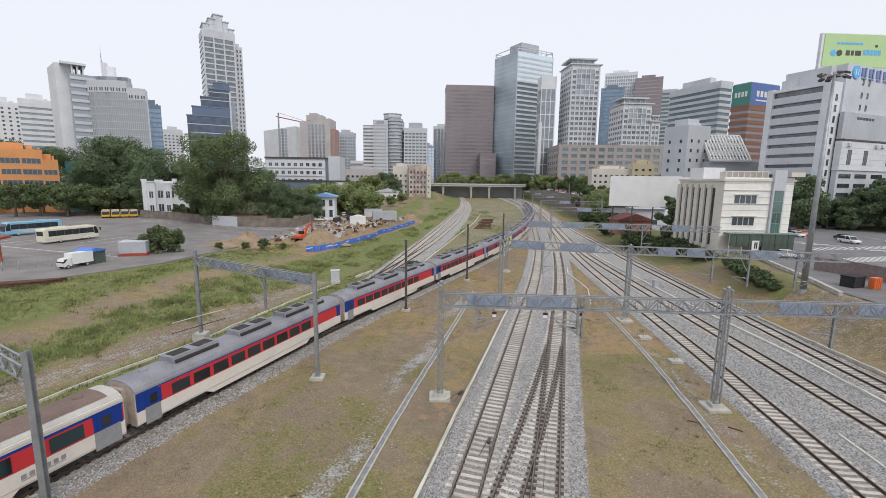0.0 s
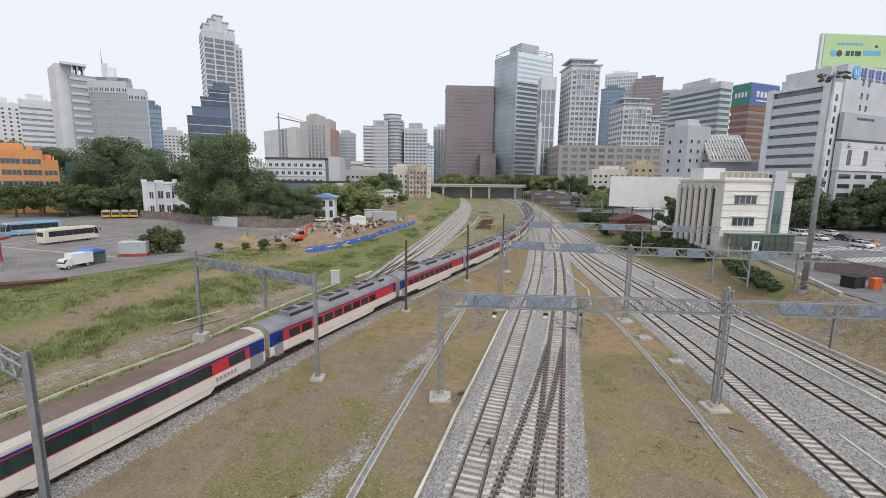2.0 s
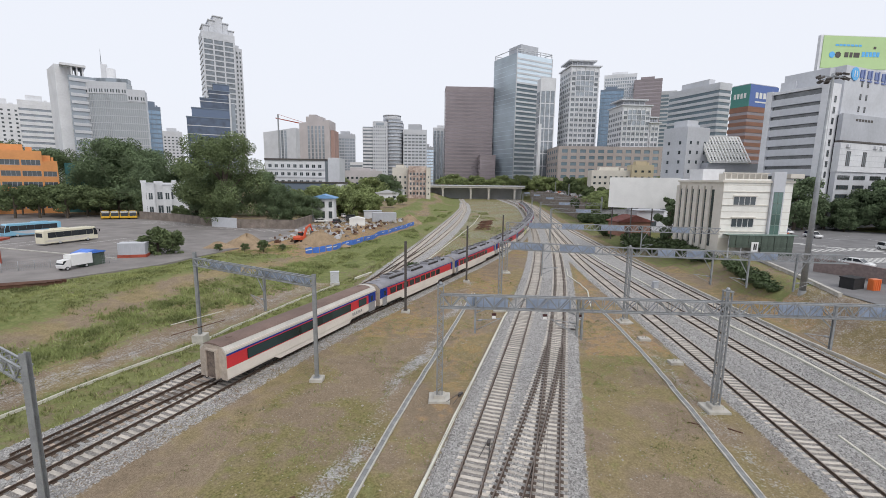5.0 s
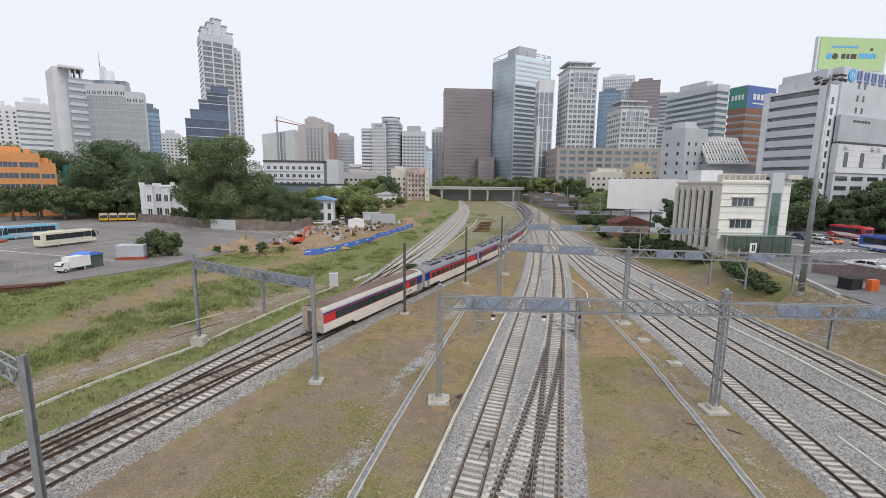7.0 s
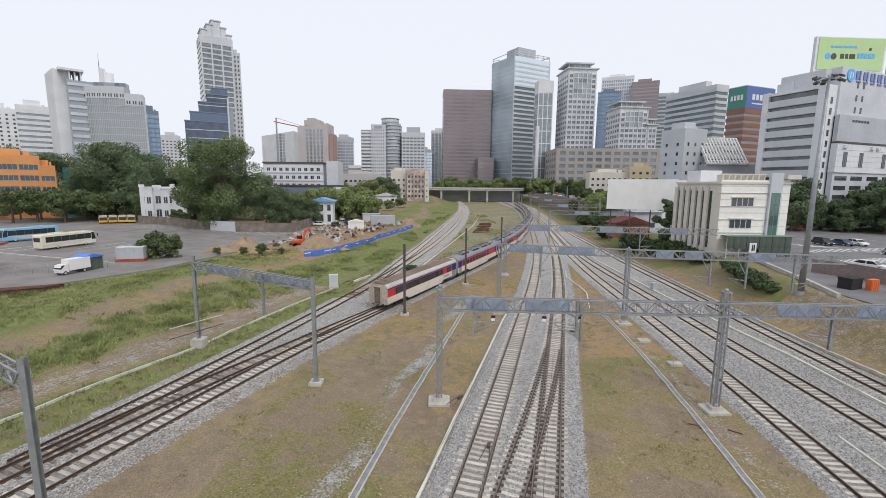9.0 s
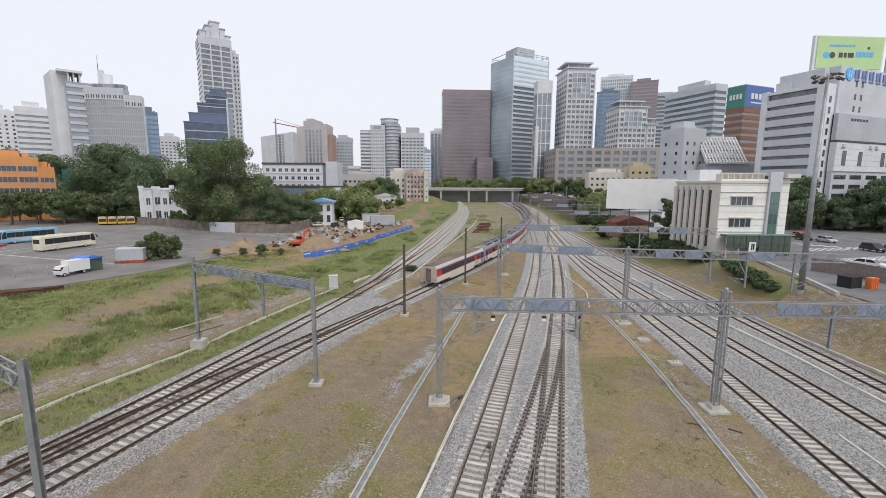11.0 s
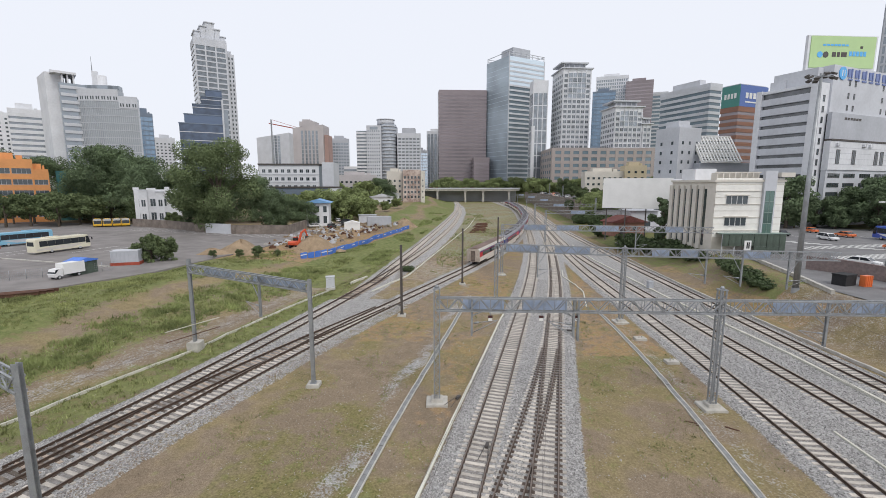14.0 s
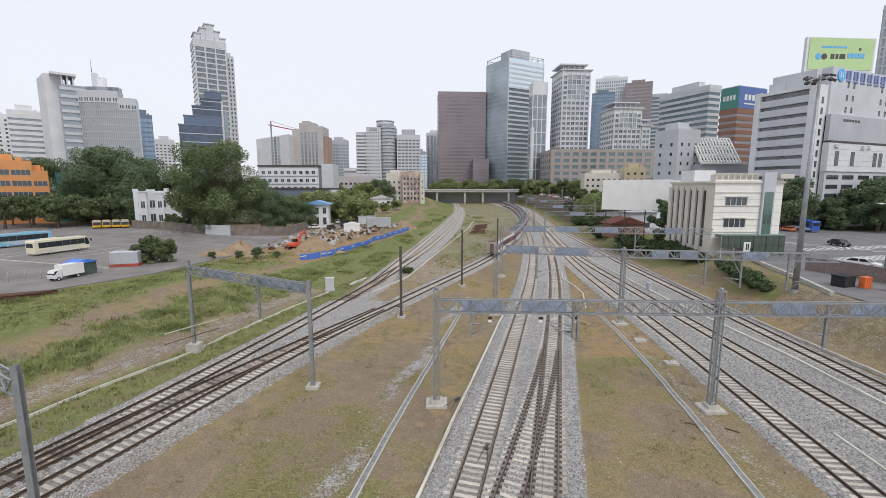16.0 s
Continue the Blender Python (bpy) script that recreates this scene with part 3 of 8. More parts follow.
PLAIN = "grey galvanised steel catenary column on a concrete footing"
DARK = "slim dark steel catenary column on a concrete footing"
rect_pole(-11.2, 35.6, -0.3, 9.4, STEEL, PLAIN)
rect_pole(-26.0, 43.8, -0.2, 9.6, STEEL, PLAIN, block=0.85)
rect_pole(-20.4, 19.8, -0.3, 8.75, STEEL, PLAIN, w=0.34)
rect_pole(-5.5, 55.9, -0.3, 9.5, DARKSTEEL, DARK)
rect_pole(3.3, 74.4, -0.3, 9.8, DARKSTEEL, DARK)
rect_pole(12.7, 101, -0.3, 9.8, DARKSTEEL, DARK)
LAT = "tall square lattice steel mast on a concrete footing"
lattice_pole(-0.5, 32.7, -0.3, 9.3, LAT)
lattice_pole(20.9, 31.9, -0.3, 9.4, LAT)
lattice_pole(42.9, 31.2, 0.2, 9.0, LAT)
lattice_pole(7.1, 57.5, -0.3, 9.2, LAT)
lattice_pole(22.4, 53.3, -0.3, 9.5, LAT)
lattice_pole(11.2, 82.5, -0.3, 9.6, LAT)
TRUSS = "grey steel truss beam with pale blue plates across the tracks"
gantry((-26.0, 43.8), (-11.2, 35.6), 8.05, 0.75, [(2.2, 7.0), (9.5, 16.2)], TRUSS, drops=[(10.6, 4.9, -1)])
gantry((-34.5, 27.6), (-20.4, 19.8), 7.0, 0.75, [(2, 6)], TRUSS)
gantry((-0.5, 32.7), (20.9, 31.9), 7.3, 1.0, [(2.0, 5.2), (6.6, 10.0)], TRUSS, drops=[(2.7, 5.3, 1), (10.5, 5.3, -1), (10.85, 5.0, -1)])
gantry((20.9, 31.9), (42.9, 31.2), 7.3, 1.0, [(4.0, 7.2), (9.8, 13.2)], TRUSS, drops=[(7.9, 4.8, -1)])
gantry((7.1, 57.5), (22.4, 53.3), 8.2, 0.95, [(1.2, 5.5), (7.5, 11.8)], TRUSS, drops=[(5.4, 4.9, 1)])
gantry((22.4, 53.3), (46.0, 50.0), 8.2, 0.95, [(3.3, 5.3), (6.6, 8.6), (13.5, 16.6)], TRUSS, drops=[(9.5, 5.0, -1), (13.5, 4.8, -1), (18.6, 4.6, 1)])
gantry((11.2, 82.5), (47.5, 76.5), 8.5, 1.0, [(4, 8), (10, 14), (17, 21), (29, 32)], TRUSS, drops=[(24, 5, 1)])


# ------------------------------------------------------------ city: general building
def wall_mat(name, c, **k):
    return surface(name, c, k.pop("rough", 0.75), vary=k.pop("vary", 0.1), scale=k.pop("scale", 0.12), fine=k.pop("fine", 1.2), bump=0.05, **k)


def slab_ring(bm, w, d, z0, z1, t):
    """A band round a w by d plan, t proud of it."""
    box(bm, -w / 2 - t, -d / 2 - t, z0, w / 2 + t, d / 2 + t, z1)


def window_mesh(w, h, frame_mat, glass_mat, name, split=1):
    """A window in one piece: a frame of depth with its panes let into it."""
    bm = bmesh.new()
    xs_ = [-w / 2 + w * i / split for i in range(split + 1)]
    lo = [bm.verts.new((x, -0.08, 0)) for x in xs_]
    hi = [bm.verts.new((x, -0.08, h)) for x in xs_]
    panes = [bm.faces.new((lo[i], lo[i + 1], hi[i + 1], hi[i])) for i in range(split)]
    k = [bm.verts.new(c) for c in ((-w / 2, 0.2, 0), (w / 2, 0.2, 0), (w / 2, 0.2, h), (-w / 2, 0.2, h))]
    bm.faces.new(lo[::-1] + [k[0], k[1]])
    bm.faces.new(hi + [k[2], k[3]])
    bm.faces.new((lo[0], hi[0], k[3], k[0]))
    bm.faces.new((lo[-1], k[1], k[2], hi[-1]))
    bm.faces.new((k[0], k[3], k[2], k[1]))
    bm.normal_update()
    bmesh.ops.inset_individual(bm, faces=panes, thickness=min(0.09, w / split * 0.14), depth=-0.06)
    for f in panes:
        f.material_index = 1
    return mesh_from(bm, name, [frame_mat, glass_mat])


def building(name, label, cx, cy, z0, w, d, h, yaw, wall, style, floor=3.6, glass=None, bay=3.2, win=(1.7, 1.7), sides="f", base=0.0, top=1.5, frame_mat=None, split=1, fin=0.35, roof=True):
    glass, frame_mat = glass or GLASS, frame_mat or wall
    b = thing(name, label, "building", pose(cx, cy, z0, 0, 0, yaw))
    n = max(1, int((h - base - top) / floor))
    faces = []
    if "f" in sides:
        faces.append((w, pose(0, -d / 2, 0)))
    if "l" in sides:
        faces.append((d, pose(-w / 2, 0, 0, 0, 0, -90)))
    if "r" in sides:
        faces.append((d, pose(w / 2, 0, 0, 0, 0, 90)))
    bm = bmesh.new()
    if style == "grid":
        box(bm, -w / 2, -d / 2, -3, w / 2, d / 2, h)
        part("wall", bm, wall, b)
        me = window_mesh(win[0], win[1], frame_mat, glass, "window", split)
        for L, m in faces:
            k = max(1, int((L - 1.0) / bay))
            for i in range(n):
                for j in range(k):
                    piece("window", me, b, m @ Matrix.Translation(((j - (k - 1) / 2) * (L - 0.8) / k, 0, base + i * floor + 0.9)))
    else:
        box(bm, -w / 2, -d / 2, -3, w / 2, d / 2, h - 0.4)
        part("glazing", bm, glass, b)
        bm = bmesh.new()
        sp = floor - win[1]
        t = 0.3 if style == "bands" else 0.07
        slab_ring(bm, w, d, -sp * 0.6, sp * 0.4, t)
        me = mesh_from(bm, "spandrel", wall)
        for i in range(n + 1):
            piece("spandrel", me, b, Matrix.Translation((0, 0, base + i * floor + 0.6)))
        bm = bmesh.new()
        slab_ring(bm, w, d, base + n * floor + 0.62 + sp * 0.4, h, t + 0.02)
        if base > 0.5:
            slab_ring(bm, w, d, -3, base, t + 0.02)
        part("parapet", bm, wall, b)
        if bay:
            zt = base + n * floor + 0.5
            bm = bmesh.new()
            q = fin / 2
            box(bm, -q, -t - 0.06, base, q, 0.1, zt)
            me = mesh_from(bm, "mullion", wall)
            for L, m in faces:
                k = max(1, round(L / bay))
                for j in range(k + 1):
                    piece("mullion", me, b, m @ Matrix.Translation(((j / k - 0.5) * (L - fin), 0, 0)))
    if roof:
        bm = bmesh.new()
        box(bm, -w * 0.28, -d * 0.25, h - 0.5, w * 0.22, d * 0.3, h + min(4.0, h * 0.05 + 1.2))
        box(bm, w * 0.26, -d * 0.2, h - 0.5, w * 0.36, d * 0.1, h + 1.6)
        part("roof_plant", bm, wall, b)
    return b


# ------------------------------------------------------------ city: the buildings
PALE = wall_mat("pale_render", (0.66, 0.67, 0.695))
CREAM = wall_mat("cream_tiles", (0.62, 0.585, 0.525))
GREYW = wall_mat("grey_panels", (0.43, 0.445, 0.48))
LIGHTGREY = wall_mat("light_grey_panels", (0.54, 0.555, 0.59))
BROWNW = wall_mat("brown_granite", (0.27, 0.232, 0.247))
TANW = wall_mat("tan_cladding", (0.37, 0.325, 0.31))
BRICKW = wall_mat("red_brick", (0.27, 0.14, 0.10))
REDDISH = wall_mat("reddish_tiles", (0.40, 0.27, 0.24))
ORANGEW = wall_mat("orange_paint", (0.68, 0.31, 0.12))
NAVYW = wall_mat("blue_grey_metal", (0.17, 0.21, 0.27))
BLUEGLASS = glassy("blue_curtain_glass", (0.15, 0.22, 0.30), 0.12, metal=0.4)
TEALGLASS = glassy("teal_curtain_glass", (0.40, 0.47, 0.535), 0.12, metal=0.65)
NAVYGLASS = glassy("navy_glass", (0.062, 0.09, 0.145), 0.1, metal=0.2)
TOWERGLASS = glassy("tower_window_glass", (0.10, 0.115, 0.13), 0.12, spec=0.6)
DRUMGLASS = glassy("drum_glass", (0.22, 0.24, 0.27), 0.4, spec=0.3)
TANGREY = wall_mat("lilac_grey_cladding", (0.47, 0.44, 0.445))
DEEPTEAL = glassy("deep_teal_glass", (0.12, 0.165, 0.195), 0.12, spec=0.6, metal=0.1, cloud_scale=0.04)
# pale base colour stands in for sky reflected in the skyscraper's glass
SKYPAINT_GLASS = glassy("painted_sky_tone_glass", (0.42, 0.49, 0.55), 0.25, spec=0.5, metal=0.1, cloud_scale=0.025)
BROWNGLASS = glassy("bronze_glass", (0.215, 0.182, 0.195), 0.15, metal=0.2, cloud_scale=0.03)
GREYGLASS = glassy("grey_glass", (0.19, 0.215, 0.24), 0.12, metal=0.3)


def front(cx, cy, depth, yaw):
    """The centre of a building from the middle of its front."""
    a = radians(yaw)
    return cx - math.sin(a) * depth / 2, cy + math.cos(a) * depth / 2


def facing(name, label, fx, fy, z0, w, d, h, yaw, *a, **k):
    cx, cy = front(fx, fy, d, yaw)
    return building(name, label, cx, cy, z0, w, d, h, yaw, *a, **k)


def cream_block():
    """Pale block: slot windows on its west face, two ribbon windows and a glazed strip on its front, green hoarding below."""
    w, d, h = 13.3, 15.6, 15.0
    b = thing("office_building", "pale tiled block with tall slots, ribbon windows and a green hoarding", "building", pose(58.85, 92.6, 3.7, 0, 0, 1))
    slab_of = lambda name, mat, *c: part(name, boxed(*c), mat, b)
    slab_of("wall", CREAM, -w / 2, -d / 2, -2, w / 2, d / 2, h - 0.8)
    bm = bmesh.new()
    for i in range(9):
        z = 3.2 + i * 1.27
        box(bm, -w / 2 + 0.05, -d / 2 - 0.05, z, w / 2 - 4.3, -d / 2, z + 1.15)
        box(bm, w / 2 - 1.8, -d / 2 - 0.05, z, w / 2 - 0.05, -d / 2, z + 1.15)
    tagged(part("cladding", bm, CREAMPANEL, b), "rows of pale cladding panels", kind="stuff")
    for i in range(4):
        slab_of("ledge", CREAM, -w / 2 - 0.1, -d / 2 - 0.22, 4.4 + i * 2.54, w / 2 - 4.3, -d / 2 - 0.05, 4.5 + i * 2.54)
    me = window_mesh(4.3, 1.75, WHITE, GLASS, "ribbon_window", 4)
    for z in (5.3, 9.4):
        piece("window", me, b, pose(-w / 2 + 4.3, -d / 2 - 0.06, z))
        slab_of("window_hood", CREAM, -w / 2 + 2.0, -d / 2 - 0.4, z + 1.8, -w / 2 + 6.6, -d / 2 - 0.05, z + 1.95)
    slab_of("stair_tower", LIGHTGREY, w / 2 - 4.2, -d / 2 - 0.55, 0, w / 2 - 1.9, -d / 2 + 0.2, h + 0.9)
    me = window_mesh(1.7, 2.1, GREENFRAME, GREENGLASS, "stair_window", 2)
    for i in range(5):
        piece("window", me, b, pose(w / 2 - 3.05, -d / 2 - 0.56, 1.6 + i * 2.1))
    for j in range(6):
        y = d / 2 - 1.4 - j * 2.25
        p = part("slot_window", boxed(-0.14, -0.34, 1.2, 0.1, 0.34, h - 2.6), GLASS, b, "tall dark slot window")
        p.matrix_local = pose(-w / 2 + 0.05, y, 0)
        p = part("pier", boxed(-0.32, 0.5, 0.0, 0.0, 1.75, h - 1.9), CREAM, b)
        p.matrix_local = pose(-w / 2, y, 0)
    slab_of("cornice", CREAM, -w / 2 - 0.4, -d / 2 - 0.3, h - 1.2, w / 2 + 0.2, d / 2, h - 0.78)
    slab_of("roof_box", CREAM, w / 2 - 1.4, -d / 2 - 0.9, h - 0.3, w / 2 + 1.2, -d / 2 + 3, h + 0.55)
    for i in range(8):
        x = -w / 2 + 0.3 + i * 1.15
        slab_of("roof_rib", CREAM, x, -d / 2 + 0.4, h - 0.8, x + 0.2, -d / 2 + 2.2, h + 0.5)
    slab_of("roof_beam", CREAM, -w / 2, -d / 2 + 0.35, h + 0.5, w / 2 - 4.4, -d / 2 + 0.6, h + 0.7)
    slab_of("roof_room", PALE, -w / 2 + 1.5, d / 2 - 6, h - 0.8, -w / 2 + 6, d / 2 - 1, h + 1.6)
    me = mesh_from(boxed(0, -0.06, 1.6, 1.16, 0.06, 3.9), "hoarding_panel", GREENNET)
    for i in range(10):
        piece("hoarding_panel", me, b, pose(-w / 2 + 0.9 + i * 1.22, -d / 2 - 2.04 - 0.05 * (i % 2), 0))
    me = mesh_from(boxed(0, -0.06, 0.1, 1.16, 0.06, 1.58), "hoarding_panel", GREENNET)
    for i in range(5, 10):
        piece("hoarding_panel", me, b, pose(-w / 2 + 0.9 + i * 1.22, -d / 2 - 2.04 - 0.05 * (i % 2), 0))
    for i in range(6):
        x = -w / 2 + 0.9 + i * 2.44
        slab_of("hoarding_post", LIGHTGREY, x - 0.06, -d / 2 - 2.0, -0.5, x + 0.06, -d / 2 - 1.88, 3.9)
    slab_of("hoarding_roof", GREENFRAME, -w / 2 + 0.8, -d / 2 - 2.2, 3.92, w / 2 + 0.5, -d / 2, 4.02)
    bm = bmesh.new()
    box(bm, -1.6, -d / 2 - 2.3, 0.9, -0.3, -d / 2 - 2.16, 2.7)
    box(bm, -1.2, -d / 2 - 2.32, 1.2, -0.95, -d / 2 - 2.305, 2.4, mat=1)
    box(bm, -0.85, -d / 2 - 2.32, 1.2, -0.6, -d / 2 - 2.305, 2.4, mat=1)
    part("notice", bm, [WHITE, BLACK], b, "white notice with dark bars")
    return b


def banded_block():
    """White block with dark window bands between end piers, a blank grey wall beside it and a billboard on its roof."""
    w, d, h, yaw = 56.0, 17.8, 43.4, 22.6
    b = thing("office_building", "white office block with dark window bands and end piers", "building", pose(135.3, 156.0, 4, 0, 0, yaw))
    bm = bmesh.new()
    box(bm, -w / 2 + 0.6, -d / 2 + 0.3, -3, w / 2, d / 2, h - 0.5)
    part("glazing", bm, BANDGLASS, b)
    fl = 3.2
    for i in range(14):
        bm = bmesh.new()
        box(bm, -w / 2 - 0.2, -d / 2 + 1.7, -1.0, -w / 2 + 1.2, d / 2 - 1.7, 1.0)
        box(bm, -w / 2 - 0.26, -d / 2 + 1.7, -1.14, -w / 2 + 0.9, d / 2 - 1.7, -1.0, mat=1)
        s = part("spandrel", bm, [LIGHTGREY, GREYW], b)
        s.matrix_local = Matrix.Translation((0, 0, h - 3.6 - i * fl))
    for y0, y1 in ((-d / 2, -d / 2 + 1.8), (d / 2 - 1.8, d / 2)):
        bm = bmesh.new()
        box(bm, -w / 2 - 0.5, y0, -3, -w / 2 + 1.4, y1, h + 0.3)
        part("end_pier", bm, PALE, b)
    bm = bmesh.new()
    box(bm, -w / 2 - 0.3, -d / 2 + 1.75, h - 0.9, w / 2, d / 2 - 1.75, h)
    part("parapet", bm, PALE, b)
    bm = bmesh.new()
    box(bm, -w / 2 + 3, -d / 2 + 2.2, h - 0.9, w / 2, d / 2 - 3, h + 5.2)
    box(bm, -w / 2 + 2.2, d / 2 - 7, h - 0.9, w / 2 - 3, d / 2 - 2.5, h + 3.0)
    part("roof_storey", bm, LIGHTGREY, b, "pale set-back roof storey")
    bm = bmesh.new()
    box(bm, -w / 2 + 1.3, -d / 2 - 0.05, -3, -w / 2 + 5.6, -d / 2 + 0.5, h + 0.2)
    part("stair_wall", bm, PALE, b)
    me = window_mesh(1.0, 1.9, DARKSTEEL, GLASS, "stair_window", 1)
    for i in range(12):
        piece("window", me, b, pose(-w / 2 + 3.2, -d / 2 - 0.06, 2.9 + i * fl))
    bm = bmesh.new()
    box(bm, -w / 2 + 5.6, -d / 2 - 0.6, 34.6, w / 2 + 4, -d / 2 + 6, h + 5.6)
    part("upper_wall", bm, LIGHTGREY, b, "blank grey upper wall")
    me = window_mesh(0.8, 1.7, DARKSTEEL, GLASS, "slit_window", 1)
    for j in (14.6, 17.8, 34, 37.5):
        for z in (36.0, 39.6, 43.4):
            piece("window", me, b, pose(-w / 2 + j, -d / 2 - 0.62, z))
    bm = bmesh.new()
    box(bm, -w / 2 + 5.2, -d / 2 - 1.7, 26.9, w / 2 + 4, -d / 2 - 0.5, 34.9)
    box(bm, -w / 2 + 5.1, -d / 2 - 2.5, 26.4, w / 2 + 4, -d / 2 - 0.5, 26.95, mat=1)
    part("mid_wall", bm, [GREYW, DARKSTEEL], b, "blank grey middle wall over a dark ledge")
    for i in range(6):
        bm = bmesh.new()
        box(bm, -w / 2 + 12 + i * 1.6, -d / 2 - 1.78, 33.0, -w / 2 + 13.1 + i * 1.6, -d / 2 - 1.7, 33.7)
        part("sign_bar", bm, DARKSTEEL, b, "small dark bars of a wall sign")
    bm = bmesh.new()
    box(bm, -w / 2 + 5.0, -d / 2 - 2.3, 17.6, w / 2 + 4, -d / 2 - 0.5, 26.35)
    for z in (19.3, 21.0, 22.7, 24.4):
        box(bm, -w / 2 + 4.96, -d / 2 - 2.34, z, w / 2 + 4, -d / 2 - 2.3, z + 0.08, mat=1)
    part("lower_wall", bm, [PALE, GREYW], b, "pale lower wall with joint lines")
    me = window_mesh(1.9, 4.4, DARKSTEEL, GLASS, "tall_window", 2)
    for j in (9.5, 18.2, 31.2, 34.6, 42):
        piece("window", me, b, pose(-w / 2 + j, -d / 2 - 2.36, 19.4))
    for j in (7.8, 22.5, 26.0):
        bm = bmesh.new()
        box(bm, -w / 2 + j, -d / 2 - 2.9, 24.9, -w / 2 + j + 0.8, -d / 2 - 2.3, 25.8)
        box(bm, -w / 2 + j + 1.0, -d / 2 - 2.9, 24.9, -w / 2 + j + 1.8, -d / 2 - 2.3, 25.8)
        part("air_unit", bm, PALE, b, "pair of small wall air units")
    bm = bmesh.new()
    box(bm, -w / 2 + 5.2, -d / 2 - 1.9, -3, w / 2 + 4, -d / 2 - 0.5, 17.58)
    part("ground_floor", bm, LIGHTGREY, b)
    me = window_mesh(6.2, 1.3, DARKSTEEL, GLASS, "ribbon_window", 5)
    for z in (2.2, 5.8, 9.4, 12.2, 15.2):
        for j in (9.5, 18, 27, 36):
            piece("window", me, b, pose(-w / 2 + j, -d / 2 - 1.92, z))
    # raised sign letters that cannot be read, and the round mark before them
    for i in range(7):
        x = -w / 2 + 12.8 + i * 3.9
        bm = bmesh.new()
        box(bm, x, -d / 2 - 0.85, h + 2.6, x + 1.4, -d / 2 - 0.6, h + 4.9)
        box(bm, x + 0.35, -d / 2 - 0.85, h + 1.7, x + 2.6, -d / 2 - 0.6, h + 2.15)
        box(bm, x + 1.8, -d / 2 - 0.85, h + 2.4, x + 2.4, -d / 2 - 0.6, h + 5.1)
        part("sign_bar", bm, SIGNBLUE, b, "blue bars of a roof sign")
    bm = bmesh.new()
    tube(bm, (-w / 2 + 10.0, -d / 2 - 0.9, h + 3.4), (-w / 2 + 10.0, -d / 2 - 0.6, h + 3.4), 1.9, sides=20)
    disc = part("sign_disc", bm, SIGNSKY, b, "round blue sign disc")
    for u in (-0.75, 0.45):
        bm = bmesh.new()
        box(bm, -w / 2 + 10.0 + u, -d / 2 - 0.98, h + 2.5, -w / 2 + 10.3 + u, -d / 2 - 0.9, h + 4.3)
        part("disc_bar", bm, WHITE, disc)
    # billboard on the roof
    g = thing("billboard", "pale green rooftop billboard on a grey box", "billboard", pose(128.8, 162.0, 49, 0, 0, 4))
    bm = bmesh.new()
    box(bm, -0.9, 0.05, -1.0, 25.2, 1.2, 19.9)
    part("backing", bm, PALE, g)
    bm = bmesh.new()
    box(bm, 0, -0.2, 9.0, 24.4, 0.05, 19.6)
    part("panel", bm, LIME, g, "pale green panel")
    for x, z, ww, hh in ((8.2, 12.7, 1.4, 1.6), (10.1, 12.7, 1.0, 1.6), (11.6, 12.7, 2.1, 1.6), (18.6, 15.6, 0.9, 0.8)):
        bm = bmesh.new()
        box(bm, x, -0.3, z, x + ww, -0.2, z + hh)
        part("dark_bar", bm, DARKSTEEL, g, "dark bar")
    for x0, z0, x1, z1 in [(14.6 + i * 1.35, 13.0, 15.6 + i * 1.35, 14.6) for i in range(5)] + [(4.5 + i * 1.4, 16.3, 5.6 + i * 1.4, 16.9) for i in range(7)]:
        bm = bmesh.new()
        box(bm, x0, -0.3, z0, x1, -0.2, z1)
        part("blue_bar", bm, SIGNSKY, g, "bright blue bar")
    for x, mt in ((3.6, SIGNSKY), (5.8, DARKSTEEL)):
        bm = bmesh.new()
        tube(bm, (x, -0.3, 13.4), (x, -0.2, 13.4), 1.1, sides=7)
        part("mark", bm, mt, g, "lobed mark")
    return b


CREAMPANEL = wall_mat("cream_panels", (0.79, 0.78, 0.735))
GREENNET = surface("green_hoarding", (0.075, 0.10, 0.08), 0.7, vary=0.3, scale=0.8, fine=5)
GREENFRAME = surface("green_frames", (0.20, 0.27, 0.24), 0.6)
GREENGLASS = glassy("green_glass", (0.06, 0.11, 0.095))
SIGNBLUE = surface("sign_blue", (0.16, 0.21, 0.42), 0.5)
SIGNSKY = surface("sign_sky_blue", (0.12, 0.42, 0.78), 0.5)
LIME = surface("lime_vinyl", (0.43, 0.585, 0.29), 0.5, vary=0.05, scale=0.2)

BANDGLASS = glassy("dark_band_glass", (0.13, 0.14, 0.15), 0.12)

# west side
facing("apartment_block", "white apartment block with small square windows", -334.5, 330, 8, 24, 18, 62, 45.4, PALE, "grid", floor=3.1, bay=3.4, win=(1.5, 1.5))
facing("office_building", "white office block with long grey window bands", -278, 300, 8, 17, 18, 58.5, 42.8, PALE, "bands", floor=3.6, win=(0, 1.5), bay=0, glass=GREYGLASS)
facing("apartment_block", "blue glazed apartment block", -220, 330, 8, 11.5, 16, 60.7, 33.7, NAVYW, "curtain", floor=3.4, win=(0, 2.6), bay=3, glass=BLUEGLASS)
facing("office_building", "pale distant office block with grey windows", -324, 520, 8, 20, 18, 62.6, 32, LIGHTGREY, "grid", floor=3.6, bay=3.3, win=(2.0, 1.5))
